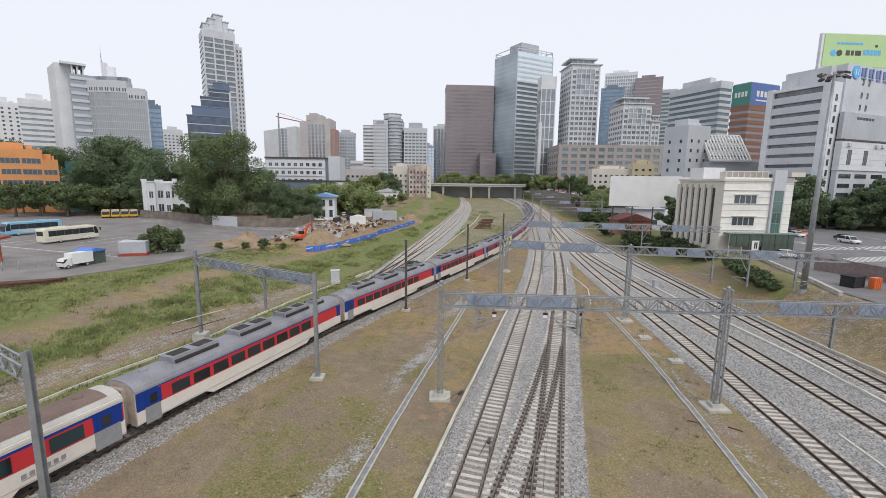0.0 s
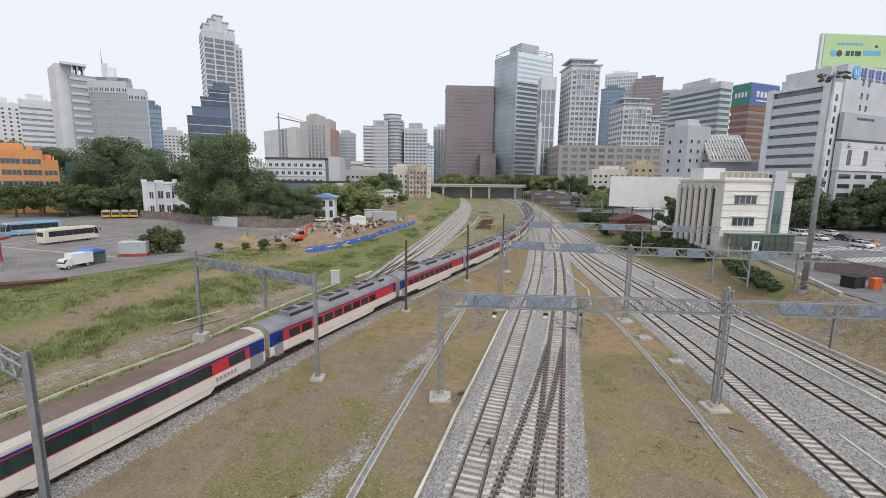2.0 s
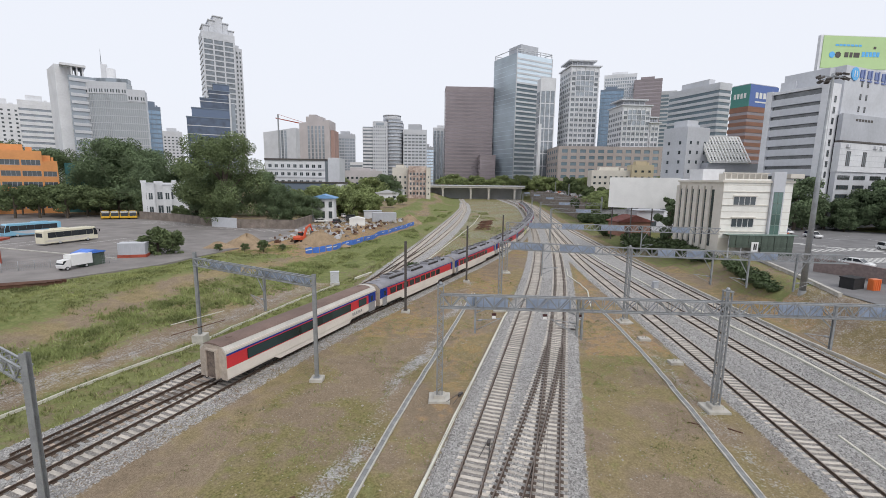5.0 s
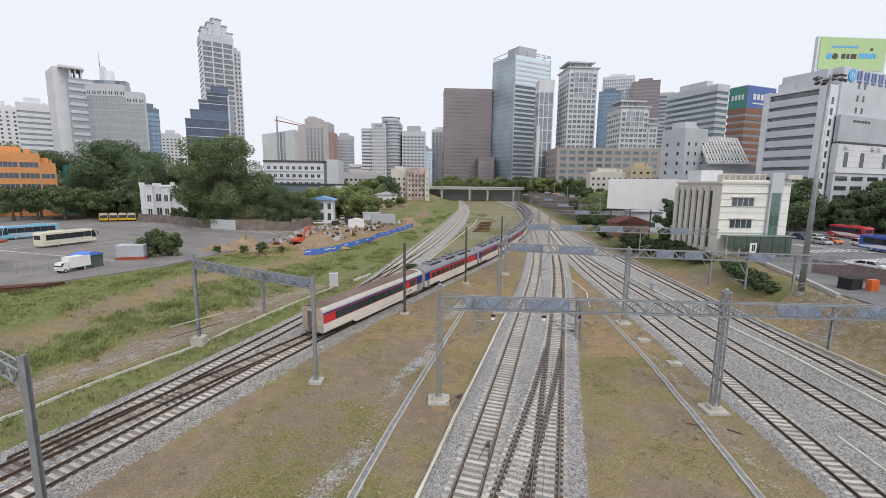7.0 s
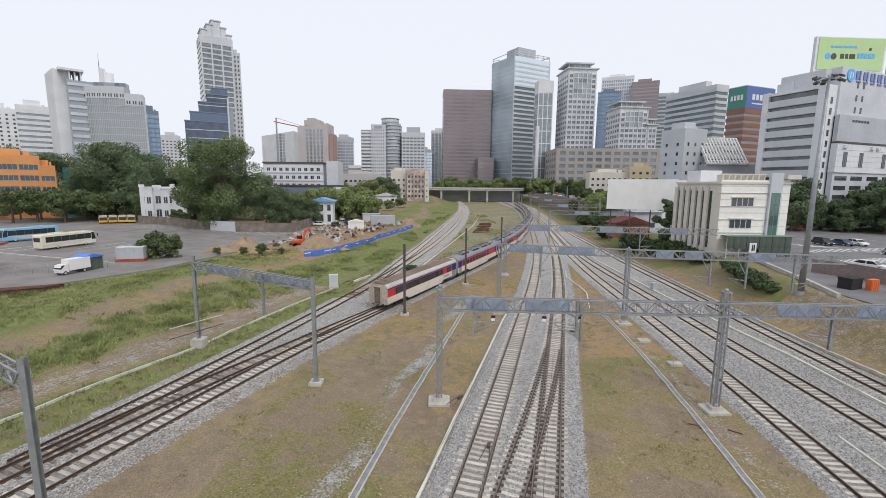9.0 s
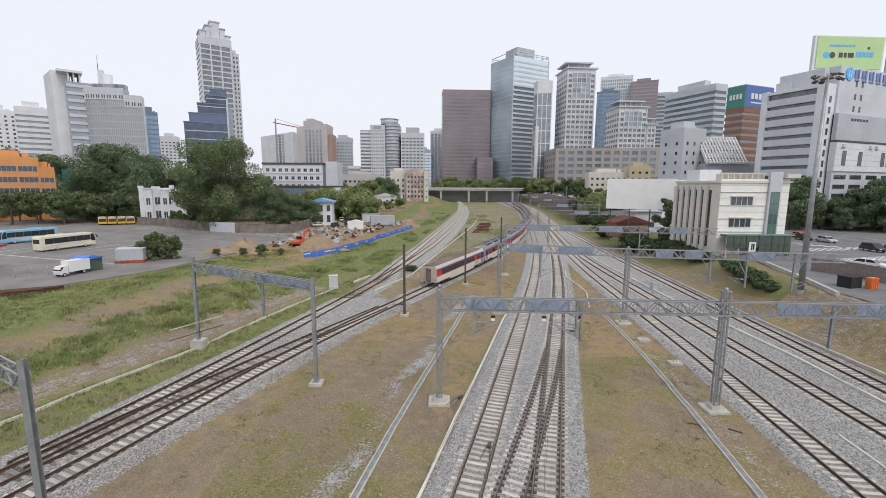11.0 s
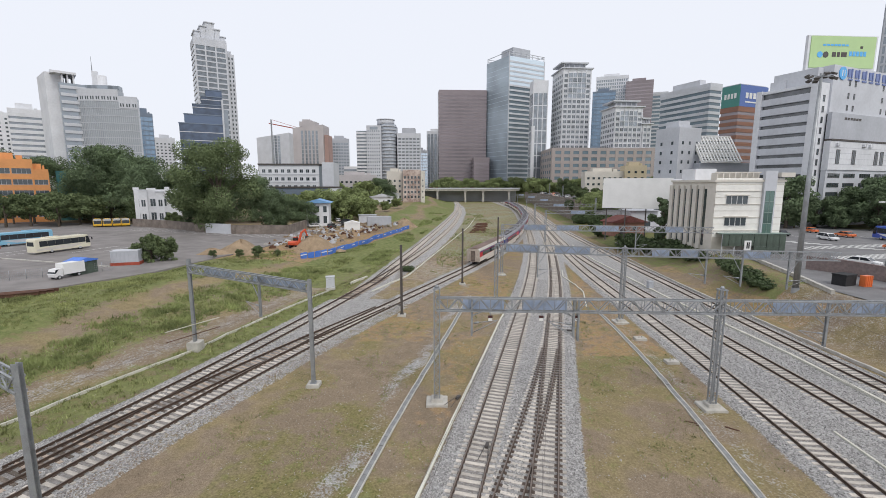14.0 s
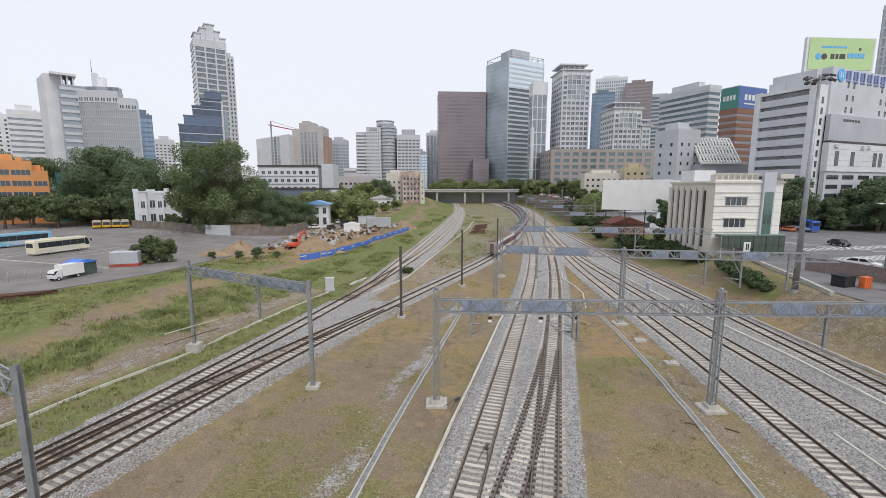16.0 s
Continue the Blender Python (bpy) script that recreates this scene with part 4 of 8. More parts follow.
facing("skyscraper", "tall pale tower with glazed bays and a stepped crown", -212.5, 420, 8, 26.5, 24, 139.9, 35.2, LIGHTGREY, "bands", floor=4.6, win=(0, 3.4), bay=8.8, fin=1.2, glass=GREYGLASS, sides="fr", top=3)
facing("office_building", "low teal glass office block", -28.8, 540, 8, 19.5, 18, 50, 3, GREYW, "curtain", floor=3.6, win=(0, 2.6), bay=3, glass=TEALGLASS)
# east side
facing("office_building", "blue glass office block behind the towers", 183.9, 520, 9, 25, 20, 114, -19.5, NAVYW, "curtain", floor=4, win=(0, 3.2), bay=3, glass=BLUEGLASS)
facing("office_building", "white office tower with tall ribs", 207, 560, 9, 36.5, 26, 140, -20.7, PALE, "bands", floor=4, win=(0, 2.5), bay=2.6, fin=0.9, glass=GREYGLASS)
facing("office_building", "brown granite office tower with a sign band", 232, 539, 9, 30, 26, 130, -23.8, BROWNW, "curtain", floor=4, win=(0, 1.4), bay=0, glass=BROWNGLASS, sides="f")
facing("office_building", "grey glazed office tower with pale floor bands", 257, 545, 9, 22, 22, 118, -23.8, LIGHTGREY, "bands", floor=4.4, win=(0, 2.6), bay=0, glass=DEEPTEAL, roof=False)
building("office_building", "grey office block with long dark window bands", 167.7, 309.5, 7, 10.4, 37.9, 74.2, 22, LIGHTGREY, "bands", floor=3.7, win=(0, 1.9), bay=0, glass=DEEPTEAL, sides="fl")
building("office_building", "brown office block with blue and green roof signs", 171.6, 258.9, 6, 22.8, 10, 54, 22, BRICKW, "bands", floor=3.7, win=(0, 1.7), bay=0, glass=BROWNGLASS, sides="fl")
building("office_building", "grey rendered block beside a white slanted lattice roof", 103.4, 197.4, 5, 13, 12, 36.2, 22, LIGHTGREY, "grid", floor=4, bay=4, win=(1.2, 1.5), sides="fl")
banded_block()
cream_block()
facing("office_building", "orange painted block with window rows", -171.0, 170.5, 2, 19.0, 14, 24.8, 44, ORANGEW, "grid", floor=4.3, bay=5.9, win=(5.6, 2.1), split=4, base=1.0, glass=GLASS, frame_mat=GREYW)
facing("office_building", "lower orange wing with window rows", -163.5, 178, 2, 6.8, 12, 21.0, 44, ORANGEW, "grid", floor=4.3, bay=6.2, win=(5.9, 2.0), split=4, glass=GLASS, base=1.0, frame_mat=GREYW)
facing("house", "white rendered house with broken window openings", -106, 163, 2, 14.6, 10, 13.0, 33, PALE, "grid", floor=5.0, bay=3.4, win=(1.7, 2.8), base=1.0, split=2, roof=False)


# ------------------------------------------------------------ city: the white house's bays
bays_ = thing("bay_windows", "white two-storey bays on the front of the old house", "bay window", pose(-106, 163, 2, 0, 0, 33))
bay_me = window_mesh(1.3, 2.5, PALE, GLASS, "window", 2)
for x in (-4.6, 0.6, 5.2):
    p = part("bay", boxed(-1.25, -1.3, -1, 1.25, 0, 12.2 - 0.1 * x), PALE, bays_)
    p.matrix_local = pose(x, 0, 0)
    for z in (1.9, 6.9):
        piece("window", bay_me, p, pose(0, -1.31, z))
    p = part("bay_cornice", boxed(-1.45, -1.5, 0, 1.45, 0.1, 0.35), LIGHTGREY, bays_)
    p.matrix_local = pose(x, 0, 12.2 - 0.1 * x)
for x, w_, h_ in ((-6.6, 0.9, 0.9), (-2.0, 1.4, 0.7), (3.0, 0.8, 1.1), (6.8, 0.7, 0.8)):
    p = part("parapet_stub", boxed(-w_, 0.1, 0, w_, 0.5, h_), PALE, bays_)
    p.matrix_local = pose(x, 0, 12.95)


# ------------------------------------------------------------ city: towers with a shape of their own
def slab(parent, name, x0, y0, z0, x1, y1, z1, mat, label=""):
    bm = bmesh.new()
    box(bm, x0, y0, z0, x1, y1, z1)
    return part(name, bm, mat, parent, label)


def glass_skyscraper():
    """Dark teal front with pale floor bands, a pale glass flank and a pale glazed top; these tones paint in
    reflections.
    """
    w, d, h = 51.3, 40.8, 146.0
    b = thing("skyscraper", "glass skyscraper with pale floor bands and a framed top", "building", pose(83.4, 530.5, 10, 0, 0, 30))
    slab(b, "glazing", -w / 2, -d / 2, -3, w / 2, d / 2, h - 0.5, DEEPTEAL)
    slab(b, "flank", -w / 2 - 0.5, -d / 2 - 0.3, -3, -w / 2, d / 2, h, SKYPAINT_GLASS, "pale flank with sky reflection in its colour")
    slab(b, "upper_glazing", -w / 2, -d / 2 - 0.3, 116, w / 2, -d / 2, h, SKYPAINT_GLASS, "pale upper storeys with sky reflection in their colour")
    slab(b, "corner_glazing", w * 0.3, -d / 2 - 0.26, 88, w / 2, -d / 2, 116, SKYPAINT_GLASS)
    bm = bmesh.new()
    box(bm, -w / 2 - 0.1, -d / 2 - 0.6, 0, w / 2, -d / 2, 1.9)
    me = mesh_from(bm, "floor_band", LIGHTGREY)
    for i in range(28):
        piece("floor_band", me, b, Matrix.Translation((0, 0, 4.5 + i * 5.0)))
    bm = bmesh.new()
    box(bm, -w / 2 - 0.62, -d / 2, 0, -w / 2, d / 2, 0.35)
    me = mesh_from(bm, "flank_joint", SKYPAINT_GLASS)
    for i in range(28):
        piece("flank_joint", me, b, Matrix.Translation((0, 0, 4.5 + i * 5.0)))
    for x in (-w / 2, w / 2 - 0.8):
        slab(b, "corner_fin", x - 0.1, -d / 2 - 0.7, -3, x + 0.8, -d / 2 - 0.3, h, LIGHTGREY)


def gridded_tower(label, x, y, z0, w, d, h, yaw, base, cols, side_cols, floor, glazed):
    """White tower with rows of dark square windows over a podium; x, y its near corner."""
    b = thing("apartment_tower", label, "building", pose(x, y, z0, 0, 0, yaw))
    slab(b, "wall", 0, 0, -3, w, d, h, PALE)
    cell = (w - 1.6) / cols
    me = window_mesh(cell * 0.74, floor * 0.6, PALE, TOWERGLASS, "window", 2)
    blue = window_mesh(cell * 0.92, floor * 0.8, PALE, GREYGLASS, "glazed_window", 2)
    n = int((h - base - 1.5) / floor)
    for i in range(n):
        for j in range(cols):
            high = i >= n - glazed and 0 < j < cols - 1
            piece("window", blue if high else me, b, Matrix.Translation((0.8 + cell * (j + 0.5), -0.02, base + i * floor + 0.7)))
    sc = d / side_cols
    ms = window_mesh(sc * 0.7, floor * 0.58, PALE, TOWERGLASS, "side_window", 2)
    for i in range(n):
        for j in range(side_cols):
            piece("window", ms, b, pose(-0.02, sc * (j + 0.5), base + i * floor + 0.7, 0, 0, -90))
    for j in range(cols + 1):
        slab(b, "pilaster", 0.8 + cell * j - 0.28, -0.45, base, 0.8 + cell * j + 0.28, 0, h - 0.6, PALE)
    bm = bmesh.new()
    box(bm, -0.3, -0.3, 0, w + 0.3, 0, 0.45)
    me = mesh_from(bm, "floor_line", LIGHTGREY)
    for i in range(n):
        piece("floor_line", me, b, Matrix.Translation((0, 0, base + i * floor)))
    slab(b, "cornice", -1.6, -1.6, h, w + 1.6, d + 1.0, h + 1.0, LIGHTGREY)
    slab(b, "penthouse", w * 0.1, d * 0.08, h + 1.0, w * 0.8, d * 0.7, h + 4.6, GREYW)
    for u in (0.0, 0.25, 0.5, 0.75, 1.0):
        slab(b, "canopy_strut", w * (0.02 + 0.74 * u), 0.4, h + 1.0, w * (0.02 + 0.74 * u) + 0.5, 1.0, h + 4.6, LIGHTGREY)
    slab(b, "canopy", -w * 0.08, -0.8, h + 4.6, w * 0.88, d * 0.8, h + 5.8, LIGHTGREY, "flat pale roof canopy")
    return b


def striped_tower(label, x0, x1, y, depth, z0, z1, wall, stripes, glass, crown=(), pitch=0.0):
    """A plain tower with tall window stripes: (from, to, foot, head) on its front."""
    b = thing("office_building", label, "building", pose(x0, y, 0))
    w = x1 - x0
    bm = bmesh.new()
    extrude(bm, [(0, z0 - 3), (w, z0 - 3), (w, z1), (0, z1 - pitch)], 0, depth)
    part("wall", bm, wall, b)
    for a, c, f, t in stripes:
        slab(b, "window_stripe", a, -0.35, f, c, 0.1, t, glass, "tall dark window stripe")
        for k in range(int((t - f) / 4)):
            slab(b, "transom", a, -0.5, f + 4 * k, c, -0.35, f + 4 * k + 0.5, GREYW)
    for a, c, h in crown:
        slab(b, "roof_storey", a, 0.4 + h * 0.3, z1 - 2, c, depth * 0.6 + h * 0.3, z1 + h, wall)
    return b


def round_corner_tower():
    """Pale office tower: a banded wing, a plain middle and a round dark-banded corner with a lantern."""
    b = thing("office_building", "pale office tower with a rounded banded corner and roof drum", "building", pose(-101, 520, 8))
    slab(b, "wing_glazing", 0, 0, -3, 12, 24, 70.6, GREYGLASS)
    for i in range(18):
        slab(b, "wing_band", -0.3, -0.4, 1 + i * 3.9, 12.2, 24, 3.1 + i * 3.9, PALE)
    slab(b, "middle_wall", 12.1, -2.5, -3, 29, 24, 76.5, LIGHTGREY)
    me = window_mesh(1.3, 1.7, GREYW, GREYGLASS, "window", 1)
    for i in range(18):
        for j in range(6):
            piece("window", me, b, pose(14 + j * 2.5, -2.52, 3 + i * 3.9))
    slab(b, "ribbon_window", 16, -2.7, 72, 25, -2.4, 75, GREYGLASS)
    bm = bmesh.new()
    tube(bm, (36, 7, -3), (36, 7, 78.2), 9.6, sides=28)
    part("drum", bm, DRUMGLASS, b, "round glazed corner")
    bm = bmesh.new()
    tube(bm, (36, 7, 0), (36, 7, 1.6), 9.9, sides=28)
    me = mesh_from(bm, "drum_band", GREYW)
    for i in range(20):
        piece("drum_band", me, b, Matrix.Translation((0, 0, 1 + i * 3.9)))
    slab(b, "rear_wall", 28.9, 7, -3, 45.4, 24, 77, LIGHTGREY)
    bm = bmesh.new()
    tube(bm, (33, 9, 78), (33, 9, 83.4), 10.2, sides=28)
    tube(bm, (33, 9, 83.4), (33, 9, 84.4), 10.8, sides=28)
    part("lantern", bm, LIGHTGREY, b, "pale roof drum")
    slab(b, "low_wing", -15, -2, -3, -0.4, 20, 30, PALE)
    for i in range(5):
        slab(b, "low_wing_band", -15.2, -2.3, 7 + i * 4.4, -0.5, -2, 9.2 + i * 4.4, GREYGLASS)


def stepped_navy_tower():
    b = thing("office_building", "stepped navy glass office tower with pale floor lines", "building", pose(-149.8, 254.5, 6, 0, 0, 28))
    for k, (x, h) in enumerate(((0, 45.4), (2.8, 50.6), (7.4, 56.4), (12.0, 61.2), (14.5, 65.0))):
        slab(b, "glazing", x, 0.5 * k, -3, 23.0 - 0.02 * k, 22 - 0.5 * k, h, NAVYGLASS)
        slab(b, "coping", x - 0.25, 0.5 * k - 0.25, h, 23.1 - 0.02 * k, 22 - 0.5 * k, h + 0.5, NAVYW)
        for i in range(int(h / 4.7)):
            if k == 0 or 4.7 * i + 3 > (45.4, 50.6, 56.4, 61.2)[k - 1]:
                slab(b, "floor_line", x - 0.12, 0.5 * k - 0.15, 3 + i * 4.7, 23.06, 21, 3.4 + i * 4.7, LIGHTGREY)
    slab(b, "edge_fin", 22.3, -0.3, -3, 23.2, 2.0, 60, LIGHTGREY, "pale corner fin")
    slab(b, "side_wall", 23.0, 3, -3, 25.6, 20, 55, GREYGLASS)


def low_white_block():
    """Long white block of three window rows, with a stair end and a dark blue hall before it."""
    b = thing("office_building", "long white block with three rows of small windows", "building", pose(-83.2, 200, 4, 0, 0, 2))
    slab(b, "wall", 0, 0, -3, 26.6, 13, 21.6, PALE)
    slab(b, "roof_edge", -0.4, -0.5, 21.6, 27.0, 13.4, 22.3, DARKSTEEL)
    me = window_mesh(1.5, 1.5, GREYW, GLASS, "window", 2)
    for i in range(4):
        for j in range(9):
            piece("window", me, b, pose(2.0 + j * 2.8, -0.02, 7.6 + i * 3.55))
        slab(b, "ledge", -0.2, -0.3, 6.7 + i * 3.55, 26.8, 0, 7.1 + i * 3.55, LIGHTGREY)
    slab(b, "glazed_strip", 26.6, 0.6, -3, 28.2, 12, 21.4, GREYGLASS)
    slab(b, "stair_end", 28.2, -0.4, -3, 33.4, 12, 22.9, LIGHTGREY, "plain grey stair end")
    hall = thing("office_building", "low dark blue hall with a pale end wall", "building", pose(-75, 190, 3, 0, 0, 2))
    slab(hall, "wall", 0, 0, -3, 26, 9, 12.4, NAVYW)
    slab(hall, "roof_edge", -0.3, -0.3, 12.4, 29.5, 9.3, 13.1, DARKSTEEL)
    slab(hall, "end_wall", 26, -0.2, -3, 29.2, 9, 12.38, PALE)


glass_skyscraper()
facing("office_building", "dark plum granite office tower with faint floor bands", 22.6, 530, 10, 56, 30, 116.2, 3.0, BROWNW, "curtain", floor=4.1, win=(0, 2.1), bay=0, glass=BROWNGLASS, sides="f", roof=False)
facing("office_building", "low plum granite block beside the office tower", 44, 512, 10, 18, 16, 38, 3.0, BROWNW, "curtain", floor=4.1, win=(0, 1.6), bay=0, glass=BROWNGLASS, roof=False)
facing("podium_block", "brown stone podium with glazed storeys", 142, 396, 8.5, 91, 44, 41.0, 0, TANW, "bands", floor=5.6, win=(0, 2.9), bay=8.3, fin=2.8, glass=DEEPTEAL, sides="fl", roof=False)
facing("apartment_tower", "glazed wing with white frames beside the gridded tower", 94.6, 442, 9, 14.6, 14, 108, 3, PALE, "curtain", floor=12, win=(0, 11.2), bay=4.8, fin=0.8, glass=GREYGLASS, sides="fl", roof=False)
slab(thing("wing_pier", "tall pale pier beside the glazed wing", "pier", pose(85.2, 432, 9)), "shaft", 0, 0, -3, 2.6, 5, 64, PALE)
gridded_tower("tall white gridded apartment tower with a roof canopy", 112.6, 430, 9, 27.6, 30, 116.0, 5, 42, 6, 6, 4.7, 5)
gridded_tower("white gridded apartment tower with a stepped shoulder", 152.6, 402, 9, 25.8, 28, 76.4, 4, 41, 6, 6, 4.6, 3)
gridded_tower("lower white shoulder of the gridded tower", 178.5, 403, 9, 8.2, 24, 61.6, 4, 41, 2, 3, 4.6, 0)
round_corner_tower()
stepped_navy_tower()
low_white_block()
striped_tower("tan tower block with dark vertical window stripes", -161.4, -129.0, 480, 26, 8, 80.4, TANGREY, [(9 + 3.9 * k, 11.0 + 3.9 * k, 14, 74) for k in range(5)], GREYGLASS, crown=[(7, 24, 3.4), (10, 18, 5.6)], pitch=3.5)
slab(thing("office_building", "slim reddish tower side of the tan block", "building", pose(-129, 484, 8)), "wall", 0.2, 0, -3, 4.2, 18, 62, REDDISH)
striped_tower("grey tower block with three dark window stripes", -259, -214, 620, 22, 8, 88, LIGHTGREY, [(20.5 + 4.4 * k, 23.4 + 4.4 * k, 20, 84) for k in range(3)], GREYGLASS, pitch=7)
striped_tower("slim tower with white and dark vertical stripes", -22.5, -6.0, 600, 16, 8, 88, PALE, [(1.2 + 4.6 * k, 4.2 + 4.6 * k, 12, 84) for k in range(3)], GREYGLASS, crown=[(5, 15, 3)])
facing("office_building", "grey glazed office block far off", -130.5, 560, 8, 23, 20, 66, 10, GREYW, "curtain", floor=3.8, win=(0, 2.4), bay=3.4, fin=0.5, glass=GREYGLASS)
facing("apartment_block", "pale apartment tower with a stepped roof", -40.2, 520, 8, 26.8, 22, 68, 3, LIGHTGREY, "bands", floor=3.7, win=(0, 1.7), bay=4.2, fin=1.1, glass=GREYGLASS, sides="fr", roof=False)
slab(thing("penthouse", "stepped roof storeys of the apartment tower", "penthouse", pose(-40.2, 522, 76)), "roof_storey", -8, 0, -0.3, 7, 14, 6.2, GREYW)


# ------------------------------------------------------------ parking place and street
def plan_slab(name, pts, z0, z1, mat, label, category):
    bm = bmesh.new()
    a = [bm.verts.new((x, y, z0)) for x, y in pts]
    b = [bm.verts.new((x, y, z1)) for x, y in pts]
    bm.faces.new(b)
    for i in range(len(pts)):
        j = (i + 1) % len(pts)
        bm.faces.new((a[i], a[j], b[j], b[i]))
    return tagged(part(name, bm, mat), label, category, kind="structure")


plan_slab("pavement", [(-210, 30), (-72, 46), (-58, 60), (-50, 74), (-47, 88), (-44, 100), (-40, 142), (-60, 152), (-230, 190)], 1.2, 2.0, ASPHALT, "worn grey asphalt of a coach park", "pavement")


def street_sheet():
    bm = bmesh.new()
    prev = None
    for y in list(range(-60, 130, 5)) + list(range(130, 445, 10)):
        x0 = float(np.interp(y, *STREET)) + 0.6
        x1 = 190.0 if y < 126 else 124.0 if y < 262 else x0 + 26
        z = height(x0 + 4, y) + 0.07
        row = [bm.verts.new((x0 + (x1 - x0) * k / 8, y, z)) for k in range(9)]
        if prev:
            for k in range(8):
                bm.faces.new((prev[k], prev[k + 1], row[k + 1], row[k]))
        prev = row
    return tagged(part("road", bm, ROADWAY), "grey asphalt street beside the railway", "road", kind="structure")


street_sheet()



# ------------------------------------------------------------ cable conduits and troughs beside the tracks
def on_ground(pts, lift=0.0):
    out_ = []
    for (x0, y0), (x1, y1) in zip(pts, pts[1:]):
        n = max(1, int(math.hypot(x1 - x0, y1 - y0) / 1.5))
        for i in range(n):
            x, y = x0 + (x1 - x0) * i / n, y0 + (y1 - y0) * i / n
            out_.append((x, y, float(ground_z(np.array([x]), np.array([y]))[0]) + lift))
    return out_


def conduit(pts, w, h, mat, label, category, lift=0.0):
    c = thing("cable_conduit", label, category)
    bm = bmesh.new()
    sweep(bm, on_ground(pts, lift), [(-w / 2, -0.1), (w / 2, -0.1), (w / 2, h), (-w / 2, h)])
    part("duct", bm, mat, c)
    return c


def lid_trough(pts, w, label):
    """A concrete trough with a row of lids between two pale edges."""
    c = thing("cable_trough", label, "cable trough")
    sy_, sx_ = smooth_line(pts)
    line = on_ground([(float(a), float(b)) for a, b in zip(sx_[::6], sy_[::6])])
    bm = bmesh.new()
    sweep(bm, line, [(-w / 2, -0.1), (-w / 2 + 0.09, -0.1), (-w / 2 + 0.09, 0.1), (-w / 2, 0.1)])
    part("edge", bm, CONCRETE, c)
    bm = bmesh.new()
    sweep(bm, line, [(w / 2 - 0.09, -0.1), (w / 2, -0.1), (w / 2, 0.1), (w / 2 - 0.09, 0.1)])
    part("edge", bm, CONCRETE, c)
    bm = bmesh.new()
    box(bm, -w / 2 + 0.1, -0.49, -0.1, w / 2 - 0.1, 0.49, 0.075)
    me = mesh_from(bm, "lid", TROUGH)
    s = 0.0
    p = np.array(line)
    acc = np.concatenate([[0], np.cumsum(np.hypot(np.diff(p[:, 0]), np.diff(p[:, 1])))])
    while s < acc[-1] - 1:
        x, y, z = (float(np.interp(s + 0.5, acc, p[:, k])) for k in range(3))
        x2, y2 = (float(np.interp(s + 0.9, acc, p[:, k])) for k in range(2))
        piece("lid", me, c, Matrix.Translation((x, y, z + random.uniform(-0.01, 0.012))) @ Matrix.Rotation(math.atan2(y2 - y, x2 - x) - math.pi / 2 + random.uniform(-0.012, 0.012), 4, "Z"))
        s += 1.0
    return c


WHITE_DUCT = "white painted cable conduit lying along the track"
conduit([(-33.5, 24), (-31.7, 29.2), (-30.5, 32.3), (-29.1, 36.5), (-26.2, 43.0), (-25.0, 48.5), (-22.2, 58.5), (-17.7, 72.7)], 0.15, 0.15, WHITEPIPE, WHITE_DUCT, "conduit", 0.08)
conduit([(-16.2, 74.5), (-14.3, 80.0), (-12.8, 80.6)], 0.3, 0.3, WHITEPIPE, WHITE_DUCT, "conduit", 0.1)
conduit([(-3.5, 14), (-1.5, 21.6), (0.7, 30.0), (4.1, 42.2), (7.4, 54.4), (8.6, 58)], 0.19, 0.16, WHITEPIPE, WHITE_DUCT, "conduit")
conduit([(34.8, 30), (35.2, 42.3), (34.6, 55), (34.2, 65.8), (34.4, 98.3), (37, 125)], 0.26, 0.2, WHITEPIPE, WHITE_DUCT, "conduit")
conduit([(27.3, 28.3), (26.9, 23.9), (26.4, 16)], 0.14, 0.12, WHITEPIPE, WHITE_DUCT, "conduit")
conduit([(-11.5, 68.7), (-6.8, 81.2), (1.4, 127.8), (10.5, 180), (16.5, 228)], 0.24, 0.2, WHITEPIPE, WHITE_DUCT, "conduit")
conduit([(20.3, 60), (22.7, 69), (22.9, 74), (22.4, 80), (24.3, 88)], 0.18, 0.15, WHITEPIPE, WHITE_DUCT, "conduit")
conduit([(41.0, 30), (40.3, 37.6), (40.2, 52.5), (40.9, 73.5), (43.3, 102.2)], 0.25, 0.3, CONCRETE, "low concrete kerb beside the ballast", "kerb")
lid_trough([(-6.4, 14), (-5.3, 21.6), (-3.2, 31.9), (-0.9, 42.3), (1.8, 54.9), (4.8, 70)], 0.48, "grey concrete cable trough with square lids")
lid_trough([(16.6, 14), (17.6, 21.6), (18.4, 27.7), (19.7, 35.3), (20.9, 48.3), (21.3, 60)], 0.48, "grey concrete cable trough with square lids")


def slab_footing(x, y, w, d, h=0.22):
    bm = bmesh.new()
    z = float(ground_z(np.array([x]), np.array([y]))[0])
    box(bm, x - w / 2, y - d / 2, z - 0.2, x + w / 2, y + d / 2, z + h)
    tube(bm, (x - 0.15, y, z + h), (x - 0.15, y, z + h + 0.3), 0.05, sides=6)
    tube(bm, (x + 0.2, y + 0.1, z + h), (x + 0.2, y + 0.1, z + h + 0.22), 0.05, sides=6)
    tagged(part("concrete_footing", bm, CONCRETE), "low pale concrete footing with anchor bolts", "footing", "loose footings")


slab_footing(22.3, 40.6, 1.2, 0.9)
slab_footing(22.1, 47.0, 1.2, 0.9)


